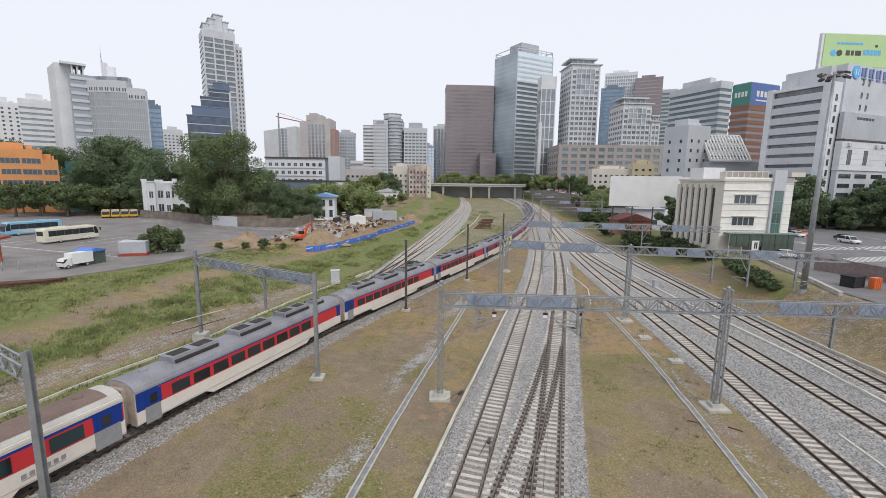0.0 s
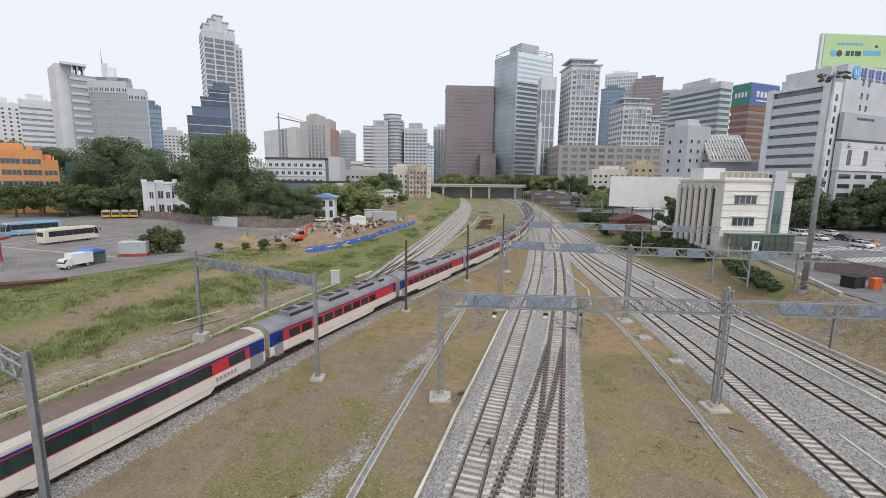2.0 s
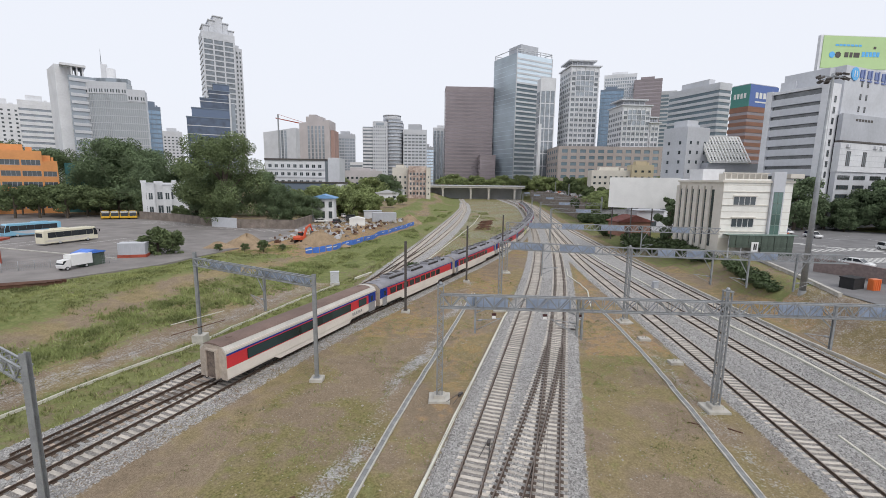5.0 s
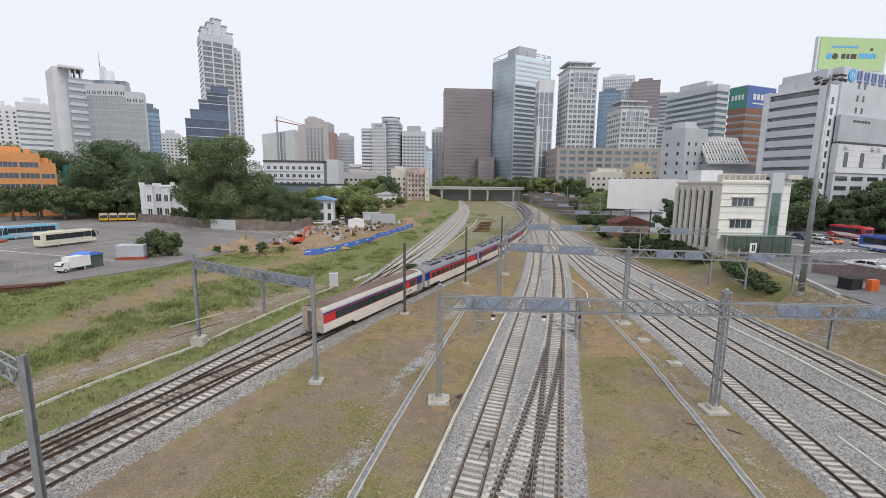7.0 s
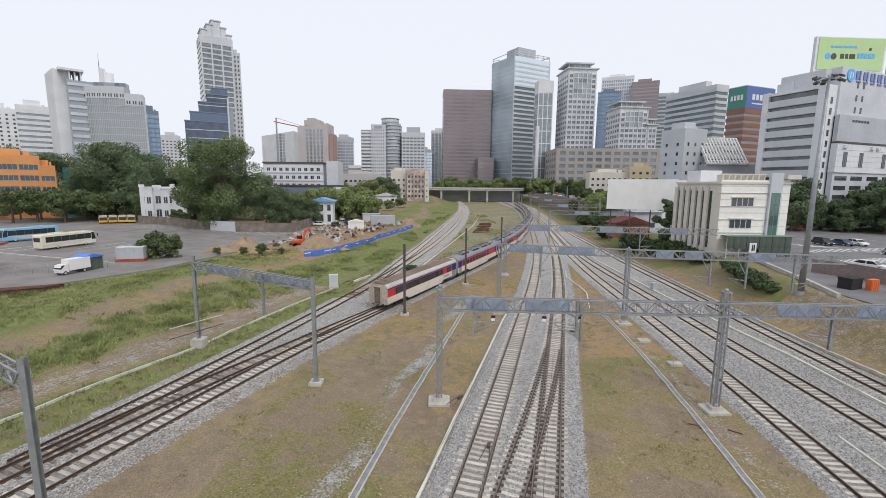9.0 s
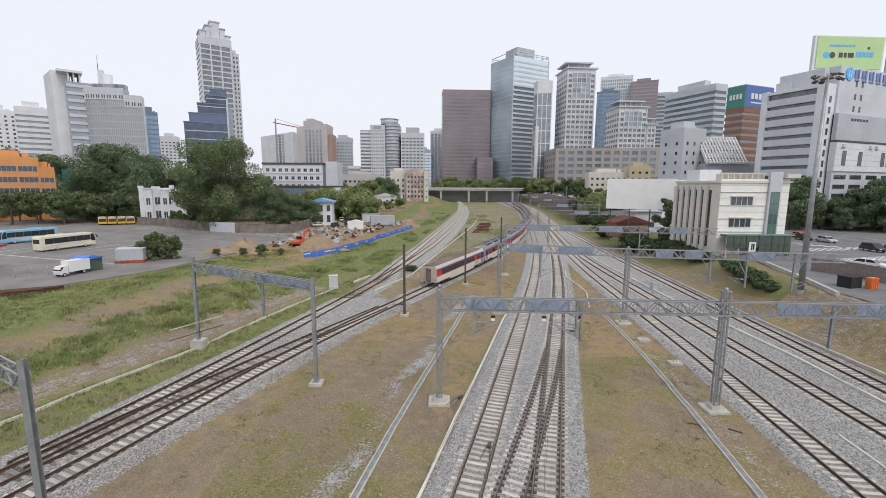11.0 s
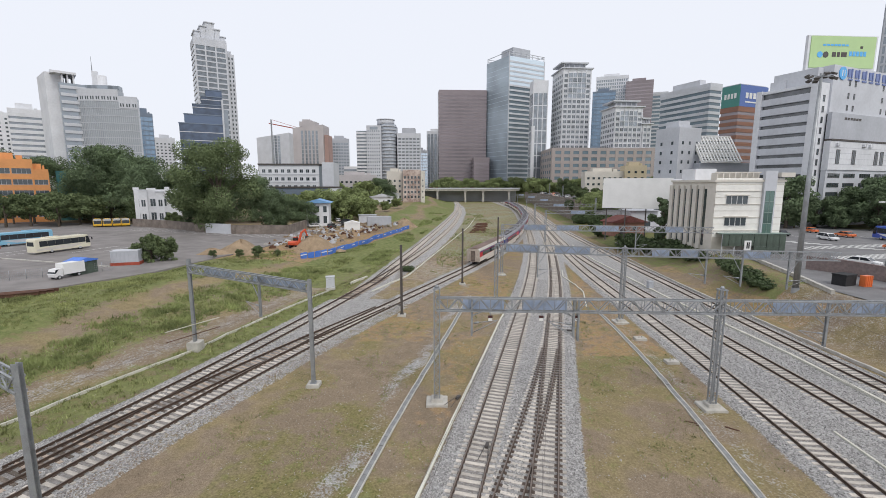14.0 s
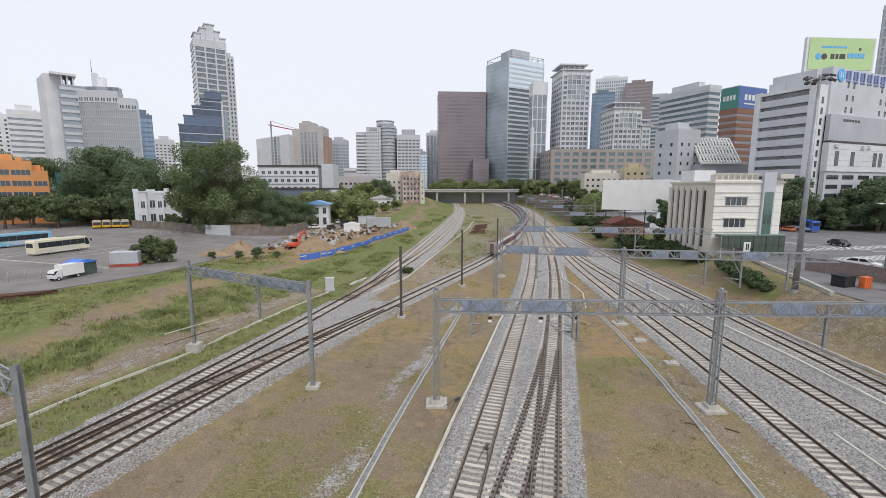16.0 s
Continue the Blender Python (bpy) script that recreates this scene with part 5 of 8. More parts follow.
def equipment_box(x, y, z, w, d, h, mat, label):
    e = thing("equipment_cabinet", label, "cabinet", pose(x, y, z, 0, 0, 12))
    bm = bmesh.new()
    box(bm, -w / 2, -d / 2, 0.15, w / 2, d / 2, h)
    part("body", bm, mat, e)
    bm = bmesh.new()
    box(bm, -w / 2 - 0.06, -d / 2 - 0.06, h, w / 2 + 0.06, d / 2 + 0.06, h + 0.09)
    part("lid", bm, mat, e)
    bm = bmesh.new()
    box(bm, -w / 2 - 0.1, -d / 2 - 0.1, -0.2, w / 2 + 0.1, d / 2 + 0.1, 0.15)
    part("plinth", bm, CONCRETE, e)


equipment_box(-18.6, 70.2, 0.0, 1.35, 0.9, 1.95, LIGHTGREY, "pale grey steel equipment cabinet in the grass")
equipment_box(31.4 + 3.0, 47.0 + 24, -0.2, 0.8, 0.7, 1.2, GREYW, "grey steel equipment cabinet between tracks")


def point_machine(x, y, yaw):
    p = thing("point_machine", "dark switch motor with rods beside the rails", "switch motor", pose(x, y, -0.2, 0, 0, yaw))
    bm = bmesh.new()
    box(bm, -0.3, -0.09, 0, 0.3, 0.09, 0.16)
    box(bm, -0.24, -0.11, 0.16, 0.1, 0.11, 0.2)
    part("body", bm, DARKSTEEL, p)
    for yy in (-0.3, 0.3):
        bm = bmesh.new()
        tube(bm, (-1.7, yy, 0.12), (-0.3, yy * 0.4, 0.16), 0.025, sides=6)
        part("rod", bm, DARKSTEEL, p)


point_machine(14.9, 49.6, -18)
point_machine(2.9, 26.6, 75)
point_machine(-6.2, 60.5, 20)
point_machine(1.2, 33.2, 60)


def signboard(x, y, z, txt_red=True):
    s = thing("hanging_sign", "small red and white sign plate hung under the gantry", "sign", pose(x, y, z), group="hanging signs")
    bm = bmesh.new()
    box(bm, -0.15, -0.02, -0.42, 0.15, 0.02, -0.2)
    part("lower_plate", bm, WHITE, s)
    bm = bmesh.new()
    box(bm, -0.17, -0.03, -0.2, 0.17, 0.03, 0.0)
    part("upper_plate", bm, SIGNRED, s, "red upper plate")
    bm = bmesh.new()
    tube(bm, (0, 0, 0), (0, 0, 0.35), 0.02, sides=6)
    part("hanger", bm, STEEL, s)


SIGNRED = surface("sign_red", (0.06, 0.02, 0.02), 0.5)
for px in (3.6, 7.5, 10.2):
    signboard(px, 32.3, 7.0)

# ------------------------------------------------------------ overhead wires
def wire(pts, r, label):
    bm = bmesh.new()
    sweep(bm, pts, [(-r, -r), (r, -r), (r, r), (-r, r)])
    tagged(part("overhead_wire", bm, DARKSTEEL), label, "wire", "overhead wires")


for key in ("A", "B", "R1", "R2", "R3", "T"):
    yy = np.arange(8, 200, 12.0)
    wire([(float(track_x(key, y)) + 0.15 * (-1) ** i, float(y), 5.25) for i, y in enumerate(yy)], 0.006, "thin contact wire over a track")
    wire([(float(track_x(key, y)), float(y), 6.45 - 0.45 * math.sin((y - 8) / 24 * math.pi) ** 2) for y in np.arange(8, 200, 6.0)], 0.006, "thin sagging messenger wire over a track")


# ------------------------------------------------------------ plants
def leaf_cloud(centres, radii, count, size, seed, flat=0.8):
    """Many small two-sided leaf clumps scattered through lobes."""
    rng = np.random.default_rng(seed)
    centres, radii = np.array(centres), np.array(radii)
    pick = rng.choice(len(centres), count, p=radii ** 2 / (radii ** 2).sum())
    d = rng.normal(size=(count, 3))
    d /= np.linalg.norm(d, axis=1, keepdims=True)
    rr = radii[pick] * (0.55 + 0.5 * rng.random(count) ** 0.6)
    c = centres[pick] + d * rr[:, None] * np.array([1, 1, flat])
    nrm = d + rng.normal(size=(count, 3)) * 0.7
    nrm /= np.linalg.norm(nrm, axis=1, keepdims=True)
    u = np.cross(nrm, rng.normal(size=(count, 3)))
    u /= np.linalg.norm(u, axis=1, keepdims=True)
    v = np.cross(nrm, u)
    s = size * (0.5 + rng.random(count))[:, None]
    quad = np.stack([c - u * s, c - v * s * 0.6 + nrm * s * 0.15, c + u * s, c + v * s * 0.6 - nrm * s * 0.1], 1)
    return quad.reshape(-1, 3), np.arange(count * 4).reshape(-1, 4)


def cloud_mesh(name, verts, faces, mat):
    me = bpy.data.meshes.new(name)
    me.from_pydata(verts.tolist(), [], faces.tolist())
    me.materials.append(mat)
    return me


def tree(h, spread_, seed, mat, label, count=5200, leaf=0.34, low=0.22, lobes=26, category="tree"):
    rng = random.Random(seed)
    t = thing("tree", label, category)
    bm = bmesh.new()
    r = h * 0.022 + 0.08
    tube(bm, (0, 0, -0.5), (0.1, 0.05, h * 0.25), r * 1.25, r, 8, cap=False)
    tube(bm, (0.1, 0.05, h * 0.25), (0.0, 0.2, h * 0.62), r, r * 0.45, 8, cap=False)
    cs, rs = [], []
    for i in range(lobes):
        z = h * (low + (0.95 - low) * rng.random() ** 0.85)
        f = (z / h - low) / (1 - low)
        wide = spread_ * (0.35 + 0.95 * math.sin(math.pi * min(1, 0.12 + 0.8 * f)) ** 0.8) * (0.35 + 0.65 * rng.random())
        a = rng.random() * 2 * math.pi
        p = (math.cos(a) * wide * 0.75, math.sin(a) * wide * 0.75, z * 0.93)
        cs.append(p)
        rs.append(spread_ * (0.20 + 0.20 * rng.random()))
        if i % 3 == 0:
            tube(bm, (0.05, 0.1, h * (0.2 + 0.3 * rng.random())), p, r * 0.45, r * 0.1, 5, cap=False)
    part("trunk", bm, BARK, t, "brown trunk and limbs")
    v, f = leaf_cloud(cs, rs, count, leaf, seed)
    ob = new("crown", cloud_mesh("crown", v, f, mat))
    ob.parent = t
    return t


def plant(ob, x, y, z, scale=1.0, turn=0.0, tall=1.0):
    return copy_thing(ob, Matrix.Translation((x, y, z)) @ Matrix.Rotation(radians(turn), 4, "Z") @ Matrix.Diagonal((scale, scale, scale * tall, 1)))


BROAD = "broad green deciduous tree with a dense dark crown"
SMALL = "small round green tree beside the coach park"
# big trees behind the coach park wall
big_a = tree(29.5, 12.5, 3, LEAF, BROAD, count=38000, leaf=0.26, low=0.12, lobes=46)
big_a.matrix_world = pose(-72.5, 141, 1.9)
big_b = tree(24, 11.5, 5, LEAF2, BROAD, count=26000, leaf=0.28, low=0.12, lobes=42)
big_b.matrix_world = pose(-120, 176, 1.9)
for x, y, s, tu, ta in [(-107, 184, 0.95, 40, 0.95), (-138, 182, 1.2, 120, 1.08), (-146, 183, 0.95, 260, 1.0), (-128, 184, 1.12, 170, 1.0), (-158, 194, 0.85, 200, 0.9), (-95, 182, 0.9, 300, 0.9), (-150, 210, 0.95, 20, 1.0), (-84, 150, 0.72, 77, 0.9), (-60, 150, 0.56, 10, 1.05), (-55, 152, 0.5, 130, 0.95), (-78, 178, 0.9, 222, 0.85), (-176, 212, 0.85, 30, 0.8), (-50, 158, 0.4, 60, 1.0)]:
    plant(big_b, x, y, 1.9, s, tu, ta)
for x, y, s in [(-238, 232, 1.4), (-214, 236, 1.25), (-226, 230, 1.2)]:
    plant(big_b, x, y, 1.9, s, x, 1.0)
row = tree(9.5, 4.2, 11, LEAF, SMALL, count=5200, leaf=0.25, low=0.34, lobes=22)
row.matrix_world = pose(-163, 165, 1.9)
for i, (x, y, s) in enumerate([(-172, 160, 1.3), (-156, 166, 1.3), (-149, 169, 1.35), (-137, 173, 1.2), (-180, 175, 1.3), (-128, 180, 0.95), (-186, 160, 1.2), (-176, 150, 1.0), (-118, 168, 0.62), (-100, 161, 0.55), (-96, 158, 0.45)]):
    plant(row, x, y, 1.9, s, i * 67)
for i, (x, y, s) in enumerate([(-148, 156, 1.25), (-137, 155, 1.2), (-143, 162, 1.3), (-131, 163, 1.15), (-153, 152, 1.3), (-137, 164, 1.3)]):
    plant(row, x, y, 1.9, s, i * 97)
for i, (x, y, s) in enumerate([(-43, 90.5, 0.22), (-38.5, 89.5, 0.3), (-47.5, 89, 0.2), (-35.5, 92, 0.18)]):
    plant(row, x, y, height(x, y) - 0.1, s, i * 97)
# middle distance trees: broad low crowns between the houses
fresh = tree(10, 6.2, 51, LEAF3, "broad fresh green tree with a low spreading crown", count=9000, leaf=0.3, low=0.06, lobes=34)
fresh.matrix_world = pose(-49, 214, 3)
for i, (x, y, z, s, ta) in enumerate([(-42, 210, 3, 0.85, 1.0), (-36, 216, 3, 0.75, 0.9), (-47, 236, 3.5, 1.2, 1.0), (-58, 240, 3.5, 1.3, 1.1), (-66, 262, 4, 1.5, 1.0), (-54, 186, 2.5, 1.1, 1.15), (-47, 183, 2.5, 1.15, 1.1), (-41, 187, 2.5, 1.0, 1.0), (-36, 196, 2.8, 0.9, 0.95), (-63, 186, 2.5, 1.0, 1.05), (-71, 187, 2.5, 1.0, 1.0), (-52, 300, 4.5, 1.5, 1.0), (-32, 240, 3.5, 0.5, 0.9), (-28, 262, 4, 0.55, 0.9), (-80, 300, 5, 1.6, 1.0)]):
    plant(fresh, x, y, z, s, i * 51, ta)
for i, (x, y, z, s) in enumerate([(-43.5, 306, 4.5, 0.72), (-38, 300, 4.5, 0.55), (-76, 206, 3, 0.5), (-56, 310, 5, 0.6)]):
    plant(big_b, x, y, z, s, i * 51)
# trees by the bridge and along the street
for i in range(26):
    plant(fresh, -8 + i * 6.3 + random.uniform(-2, 2), 478 + random.uniform(-6, 14) - max(0, i - 15) * 6, 9.5, random.uniform(0.9, 1.6), i * 83)
for i, (x, y, z, s) in enumerate([(96, 330, 8.5, 1.2), (101, 300, 8, 1.1), (108, 270, 7.5, 1.2), (112, 245, 7, 1.2), (118, 225, 6.5, 1.25), (72, 205, 5.2, 0.9), (76, 212, 5.2, 1.0), (66, 198, 5.0, 0.8), (84, 215, 5.4, 1.0), (70, 220, 5.4, 1.0), (63, 190, 4.6, 0.6), (128, 250, 7, 1.3), (140, 255, 7, 1.3), (150, 262, 7, 1.3), (116, 205, 5.6, 1.0)]):
    plant(fresh if i % 3 else row, x, y, z, s, i * 47)
# trees along the upper street in front of the towers
for i in range(24):
    x = 58 + i * 3.6 + random.uniform(-1.5, 1.5)
    y = 405 - i * 3.6 + random.uniform(-10, 10)
    plant(fresh if i % 2 else row, x + 22, y, 9.6 - i * 0.06, random.uniform(0.9, 1.6), i * 61)
for i in range(10):
    plant(row, 82 + i * 4.2, 300 - i * 9 + random.uniform(-4, 4), 8.0 - i * 0.2, random.uniform(0.55, 0.9), i * 77)
road_tree = tree(16.5, 7.0, 21, LEAF2, "dark green street tree beyond the road", count=13000, leaf=0.3, low=0.12, lobes=34)
road_tree.matrix_world = pose(133, 131.5, 3.7)
for i, (x, y, s) in enumerate([(104.5, 133, 1.0), (112, 139, 0.55), (117, 137, 0.6), (122, 136, 0.62), (128, 140, 0.8), (138, 136, 1.05), (146, 139, 1.05), (155, 143, 1.1), (118, 131, 0.45), (127, 127, 0.9), (143, 131, 0.95), (152, 134, 1.0), (108, 134, 0.5)]):
    plant(road_tree, x, y, 3.7, s, i * 71, 0.98)
pine = tree(11.5, 3.0, 31, LEAF2, "dark pine beside the white hoarding", count=3600, leaf=0.3, low=0.1, lobes=22)
pine.matrix_world = pose(53.5, 106, 3.2)


def bush(r, h, seed, mat, label, count):
    rng = random.Random(seed)
    b = thing("bush", label, "bush")
    cs = [(rng.uniform(-r, r) * 0.7, rng.uniform(-r, r) * 0.6, h * (0.15 + 0.6 * rng.random())) for _ in range(12)]
    v, f = leaf_cloud(cs, [r * 0.42] * 12, count, 0.2, seed, 0.9)
    ob = new("leaves", cloud_mesh("leaves", v, f, mat))
    ob.parent = b
    bm = bmesh.new()
    for i in range(5):
        tube(bm, (rng.uniform(-0.4, 0.4), rng.uniform(-0.4, 0.4), -0.2), (cs[i][0], cs[i][1], cs[i][2]), 0.05, 0.02, 5, cap=False)
    part("stem", bm, BARK, b)
    return b


shrub = tree(6.2, 2.7, 41, LEAF, "tall leafy green bush at the edge of the coach park", count=5200, leaf=0.17, low=0.05, lobes=24, category="bush")
shrub.matrix_world = pose(-57.5, 84.5, 1.6)
plant(shrub, -55.0, 85.6, 1.6, 0.85, 60)
plant(shrub, -60.3, 85.5, 1.6, 0.7, 150, 0.9)
HEDGELEAF = surface("hedge_leaf", (0.06, 0.09, 0.045), 0.8, vary=0.4, scale=0.3, fine=3, tint=(0.095, 0.13, 0.06), bump=0, spec=0.2)
hedge = bush(2.6, 2.6, 43, HEDGELEAF, "dark green clipped hedge bush by the railway fence", 2600)
hedge.matrix_world = pose(50.6, 96, 2.4)
for i, (x, y, s) in enumerate([(50.6, 91, 0.8), (50.7, 87.5, 0.75), (50.0, 100, 1.0), (47.6, 68, 1.0), (46.9, 64.5, 0.95), (48.6, 71.5, 1.0), (49.8, 75, 0.95), (47.9, 66, 0.9), (50.9, 84.5, 0.6), (49, 110, 1.2), (50, 116, 1.3), (52, 125, 1.2), (51, 140, 1.4), (55, 160, 1.4), (58, 175, 1.5), (60, 190, 1.5), (56, 150, 1.4), (66, 215, 1.6), (69, 232, 1.6), (-7.0, 86, 0.45), (50.2, 94, 0.9), (49.5, 104, 1.2), (46.4, 61.5, 0.7)]):
    plant(hedge, x, y, height(x, y) - 0.1, s * (0.9 if y < 76 else 1.15), i * 40, 0.72 if y < 76 else 0.9)


def grass_blades(name, label, spots, h, count, seed, mat=None):
    """Tufts of thin blades over a stretch of the bank; spots gives x, y and a size."""
    rng = np.random.default_rng(seed)
    x, y, s = spots
    n = len(x)
    z = ground_z(x, y)
    per = 7
    X, Y, Z, S = (np.repeat(a, per) for a in (x, y, z, s))
    m = n * per
    a = rng.random(m) * 2 * np.pi
    lean = rng.normal(size=(m, 2)) * 0.45
    root = np.stack([X + rng.normal(size=m) * 0.16 * S, Y + rng.normal(size=m) * 0.16 * S, Z - 0.03], 1)
    hh = h * S * (0.5 + 0.8 * rng.random(m))
    w = 0.045 * S
    side = np.stack([np.cos(a) * w, np.sin(a) * w, np.zeros(m)], 1)
    tip = root + np.stack([lean[:, 0] * hh, lean[:, 1] * hh, hh], 1)
    v = np.stack([root - side, root + side, tip], 1).reshape(-1, 3)
    ob = new(name, cloud_mesh(name, v, np.arange(m * 3).reshape(-1, 3), mat or BLADE))
    return tagged(ob, label, "grass", kind="stuff")


rng0 = np.random.default_rng(77)
gx = rng0.uniform(-64, -12, 60000)
gy = rng0.uniform(24, 100, 60000)
dl_ = np.interp(gy, *LEFT) - gx
dens = np.where(dl_ > 6.5, 0.26 + 0.5 * (np.sin(gx * 0.5 + 2 * np.sin(gy * 0.23)) * np.sin(gy * 0.41 + np.sin(gx * 0.3)) > 0.05), 0.0)
dens = dens - 0.8 * np.exp(-((dl_ - 17 - 2 * np.sin(gy * 0.12)) / 3.2) ** 2)
dens = np.where((dl_ <= 0.3) & (gx < np.maximum(track_x("S", gy), -99) - 2.6) & (gx < track_x("U", gy) - 2.6), 0.35, dens)
edge = np.interp(gy, [46, 60, 74, 88, 100], [-70, -57, -49, -46, -43])
keep = (rng0.random(60000) < dens * 0.6) & (gx > edge + 0.6)
grass_blades("grass", "green and straw-coloured rough grass on the bank", (gx[keep], gy[keep], rng0.uniform(0.5, 1.3, keep.sum())), 0.34, 7, 5)
kx, ky = rng0.uniform(-52, -22, 210), rng0.uniform(28, 84, 210)
kk = (np.interp(ky, *LEFT) - kx > 5.5) & (np.interp(ky, *LEFT) - kx < 14.5)
bx, by = np.repeat(kx[kk], 60) + rng0.normal(size=kk.sum() * 60) * 0.8, np.repeat(ky[kk], 60) + rng0.normal(size=kk.sum() * 60) * 0.8
grass_blades("tall_weeds", "clumps of tall green weeds on the bank", (bx, by, rng0.uniform(0.5, 1.3, len(bx))), 0.42, 7, 6, WEED)
mx, my = rng0.uniform(-34, 22, 52000), rng0.uniform(84, 260, 52000)
mk = (ballast_mask(mx, my) < 0.1) & (np.sin(mx * 0.35 + 2 * np.sin(my * 0.09)) + np.sin(my * 0.13 + np.sin(mx * 0.4)) > 0.1)
mk &= (mx < np.interp(my, [91, 165, 260], [-14, -6, 3])) & (mx > np.interp(my, [84, 92, 165, 260], [-44, -28.5, -11, -8])) | ((mx > track_x("U", my) + 4) & (mx < track_x("T", my) - 4) & (rng0.random(52000) < 0.25))
mk &= ballast_mask(mx, my) < 0.1
grass_blades("bank_weeds", "tall green weeds on the slope below the site fence", (mx[mk], my[mk], rng0.uniform(0.5, 1.3, mk.sum())), 0.42, 7, 9, WEED)
wx, wy = rng0.uniform(-16, 23, 26000), rng0.uniform(18, 80, 26000)
ok = (ballast_mask(wx, wy) < 0.05) & (np.sin(wx * 0.8 + 2 * np.sin(wy * 0.31)) + np.sin(wy * 0.53 + np.sin(wx)) > 0.35) & (rng0.random(26000) < 0.5) & (wx > track_x("T", wy) + 2.6)
grass_blades("low_weeds", "low dry weeds on the soil between tracks", (wx[ok], wy[ok], rng0.uniform(0.4, 1.0, ok.sum())), 0.16, 7, 8)

# loose stones on the soil
sx, sy = rng0.uniform(-14, 24, 9000), rng0.uniform(18, 75, 9000)
ok = ballast_mask(sx, sy) < 0.3
lx, ly = rng0.uniform(-42, -18, 3800), rng0.uniform(26, 75, 3800)
okl = (np.interp(ly, *LEFT) - lx > 0.5) & (np.interp(ly, *LEFT) - lx < 13)
sx, sy = np.concatenate([sx[ok], lx[okl]]), np.concatenate([sy[ok], ly[okl]])
sz = ground_z(sx, sy)
n_ = len(sx)
rad = rng0.uniform(0.015, 0.065, n_) * np.where(rng0.random(n_) < 0.03, 2.0, 1.0)
octa = np.array([(1, 0, 0), (0, 1, 0), (-1, 0, 0), (0, -1, 0), (0, 0, 0.8), (0, 0, -0.6)])
jit = rng0.uniform(0.6, 1.3, (n_, 6, 1))
pts = octa[None] * jit * rad[:, None, None] + np.stack([sx, sy, sz], 1)[:, None]
fc = np.array([(0, 1, 4), (1, 2, 4), (2, 3, 4), (3, 0, 4), (1, 0, 5), (2, 1, 5), (3, 2, 5), (0, 3, 5)])
STONE = surface("loose_stone", (0.36, 0.325, 0.28), 0.9, vary=0.25, scale=0.8, fine=9)
tagged(new("loose_stones", cloud_mesh("loose_stones", pts.reshape(-1, 3), (fc[None] + 6 * np.arange(n_)[:, None, None]).reshape(-1, 3), STONE)), "pale loose stones scattered over the soil", "stones", kind="stuff")


# ballast stones lying on top of the track beds, each its own small solid
def ballast_stones():
    m, n, l, b = nodes_of("ballast_stone")
    geo = n.new("ShaderNodeNewGeometry")
    r = n.new("ShaderNodeValToRGB")
    el = r.color_ramp.elements
    el[0].color, el[1].color = (0.18, 0.172, 0.168, 1), (0.54, 0.525, 0.51, 1)
    mid = el.new(0.5)
    mid.color = (0.32, 0.312, 0.305, 1)
    l.new(geo.outputs["Random Per Island"], r.inputs[0])
    l.new(r.outputs[0], b.inputs["Base Color"])
    b.inputs["Roughness"].default_value = 0.9
    x, y = rng0.uniform(-30, 44, 330000), 18 + 60 * rng0.random(330000) ** 1.7
    k = ballast_mask(x, y) > 0.45
    x, y = x[k][:95000], y[k][:95000]
    z = ground_z(x, y)
    bed = np.min([np.abs(x - track_x(key, y)) for key in ("A", "B", "R1", "R2", "R3", "S", "T")], 0)
    z = np.where(bed < 1.3, z - 0.045, z)
    c = len(x)
    rad_ = rng0.uniform(0.035, 0.085, c)
    tet = np.array([(1, 0.1, 0), (-0.5, 0.9, -0.1), (-0.6, -0.8, 0.1), (0.1, 0.0, 0.9), (0, 0, -0.7)])
    rot = rng0.random(c) * 6.28
    cs_, sn = np.cos(rot), np.sin(rot)
    j = rng0.uniform(0.65, 1.3, (c, 5, 1)) * rad_[:, None, None] * tet[None]
    v_ = np.stack([j[..., 0] * cs_[:, None] - j[..., 1] * sn[:, None] + x[:, None], j[..., 0] * sn[:, None] + j[..., 1] * cs_[:, None] + y[:, None], j[..., 2] + z[:, None] + 0.01], -1)
    f_ = np.array([(0, 1, 3), (1, 2, 3), (2, 0, 3), (1, 0, 4), (2, 1, 4), (0, 2, 4)])
    ob = new("ballast", cloud_mesh("ballast", v_.reshape(-1, 3), (f_[None] + 5 * np.arange(c)[:, None, None]).reshape(-1, 3), m))
    tagged(ob, "grey broken ballast stones on the track beds", "ballast", kind="stuff")


ballast_stones()


# ------------------------------------------------------------ vehicles
def paint(name, c, rough=0.3):
    return surface(name, c, rough, vary=0.05, scale=1, fine=8, spec=0.6, bump=0)


CAR_WHITE, CAR_BLACK, CAR_SILVER, CAR_ORANGE, CAR_BLUE = paint("car_white", (0.72, 0.72, 0.72)), paint("car_black", (0.02, 0.02, 0.022)), paint("car_silver", (0.42, 0.43, 0.44)), paint("car_orange", (0.75, 0.19, 0.06)), paint("car_navy", (0.03, 0.05, 0.13))
LAMP_RED = surface("lamp_red", (0.4, 0.02, 0.02), 0.3)
LAMP_CLEAR = surface("lamp_clear", (0.75, 0.75, 0.72), 0.15)
BUS_WHITE, BUS_SKY, BUS_RED, BUS_BLUE, BUS_YELLOW = paint("bus_cream", (0.70, 0.66, 0.52)), paint("bus_sky", (0.12, 0.38, 0.62)), paint("bus_red", (0.55, 0.04, 0.05)), paint("bus_blue", (0.04, 0.10, 0.42)), paint("bus_yellow", (0.75, 0.45, 0.04))


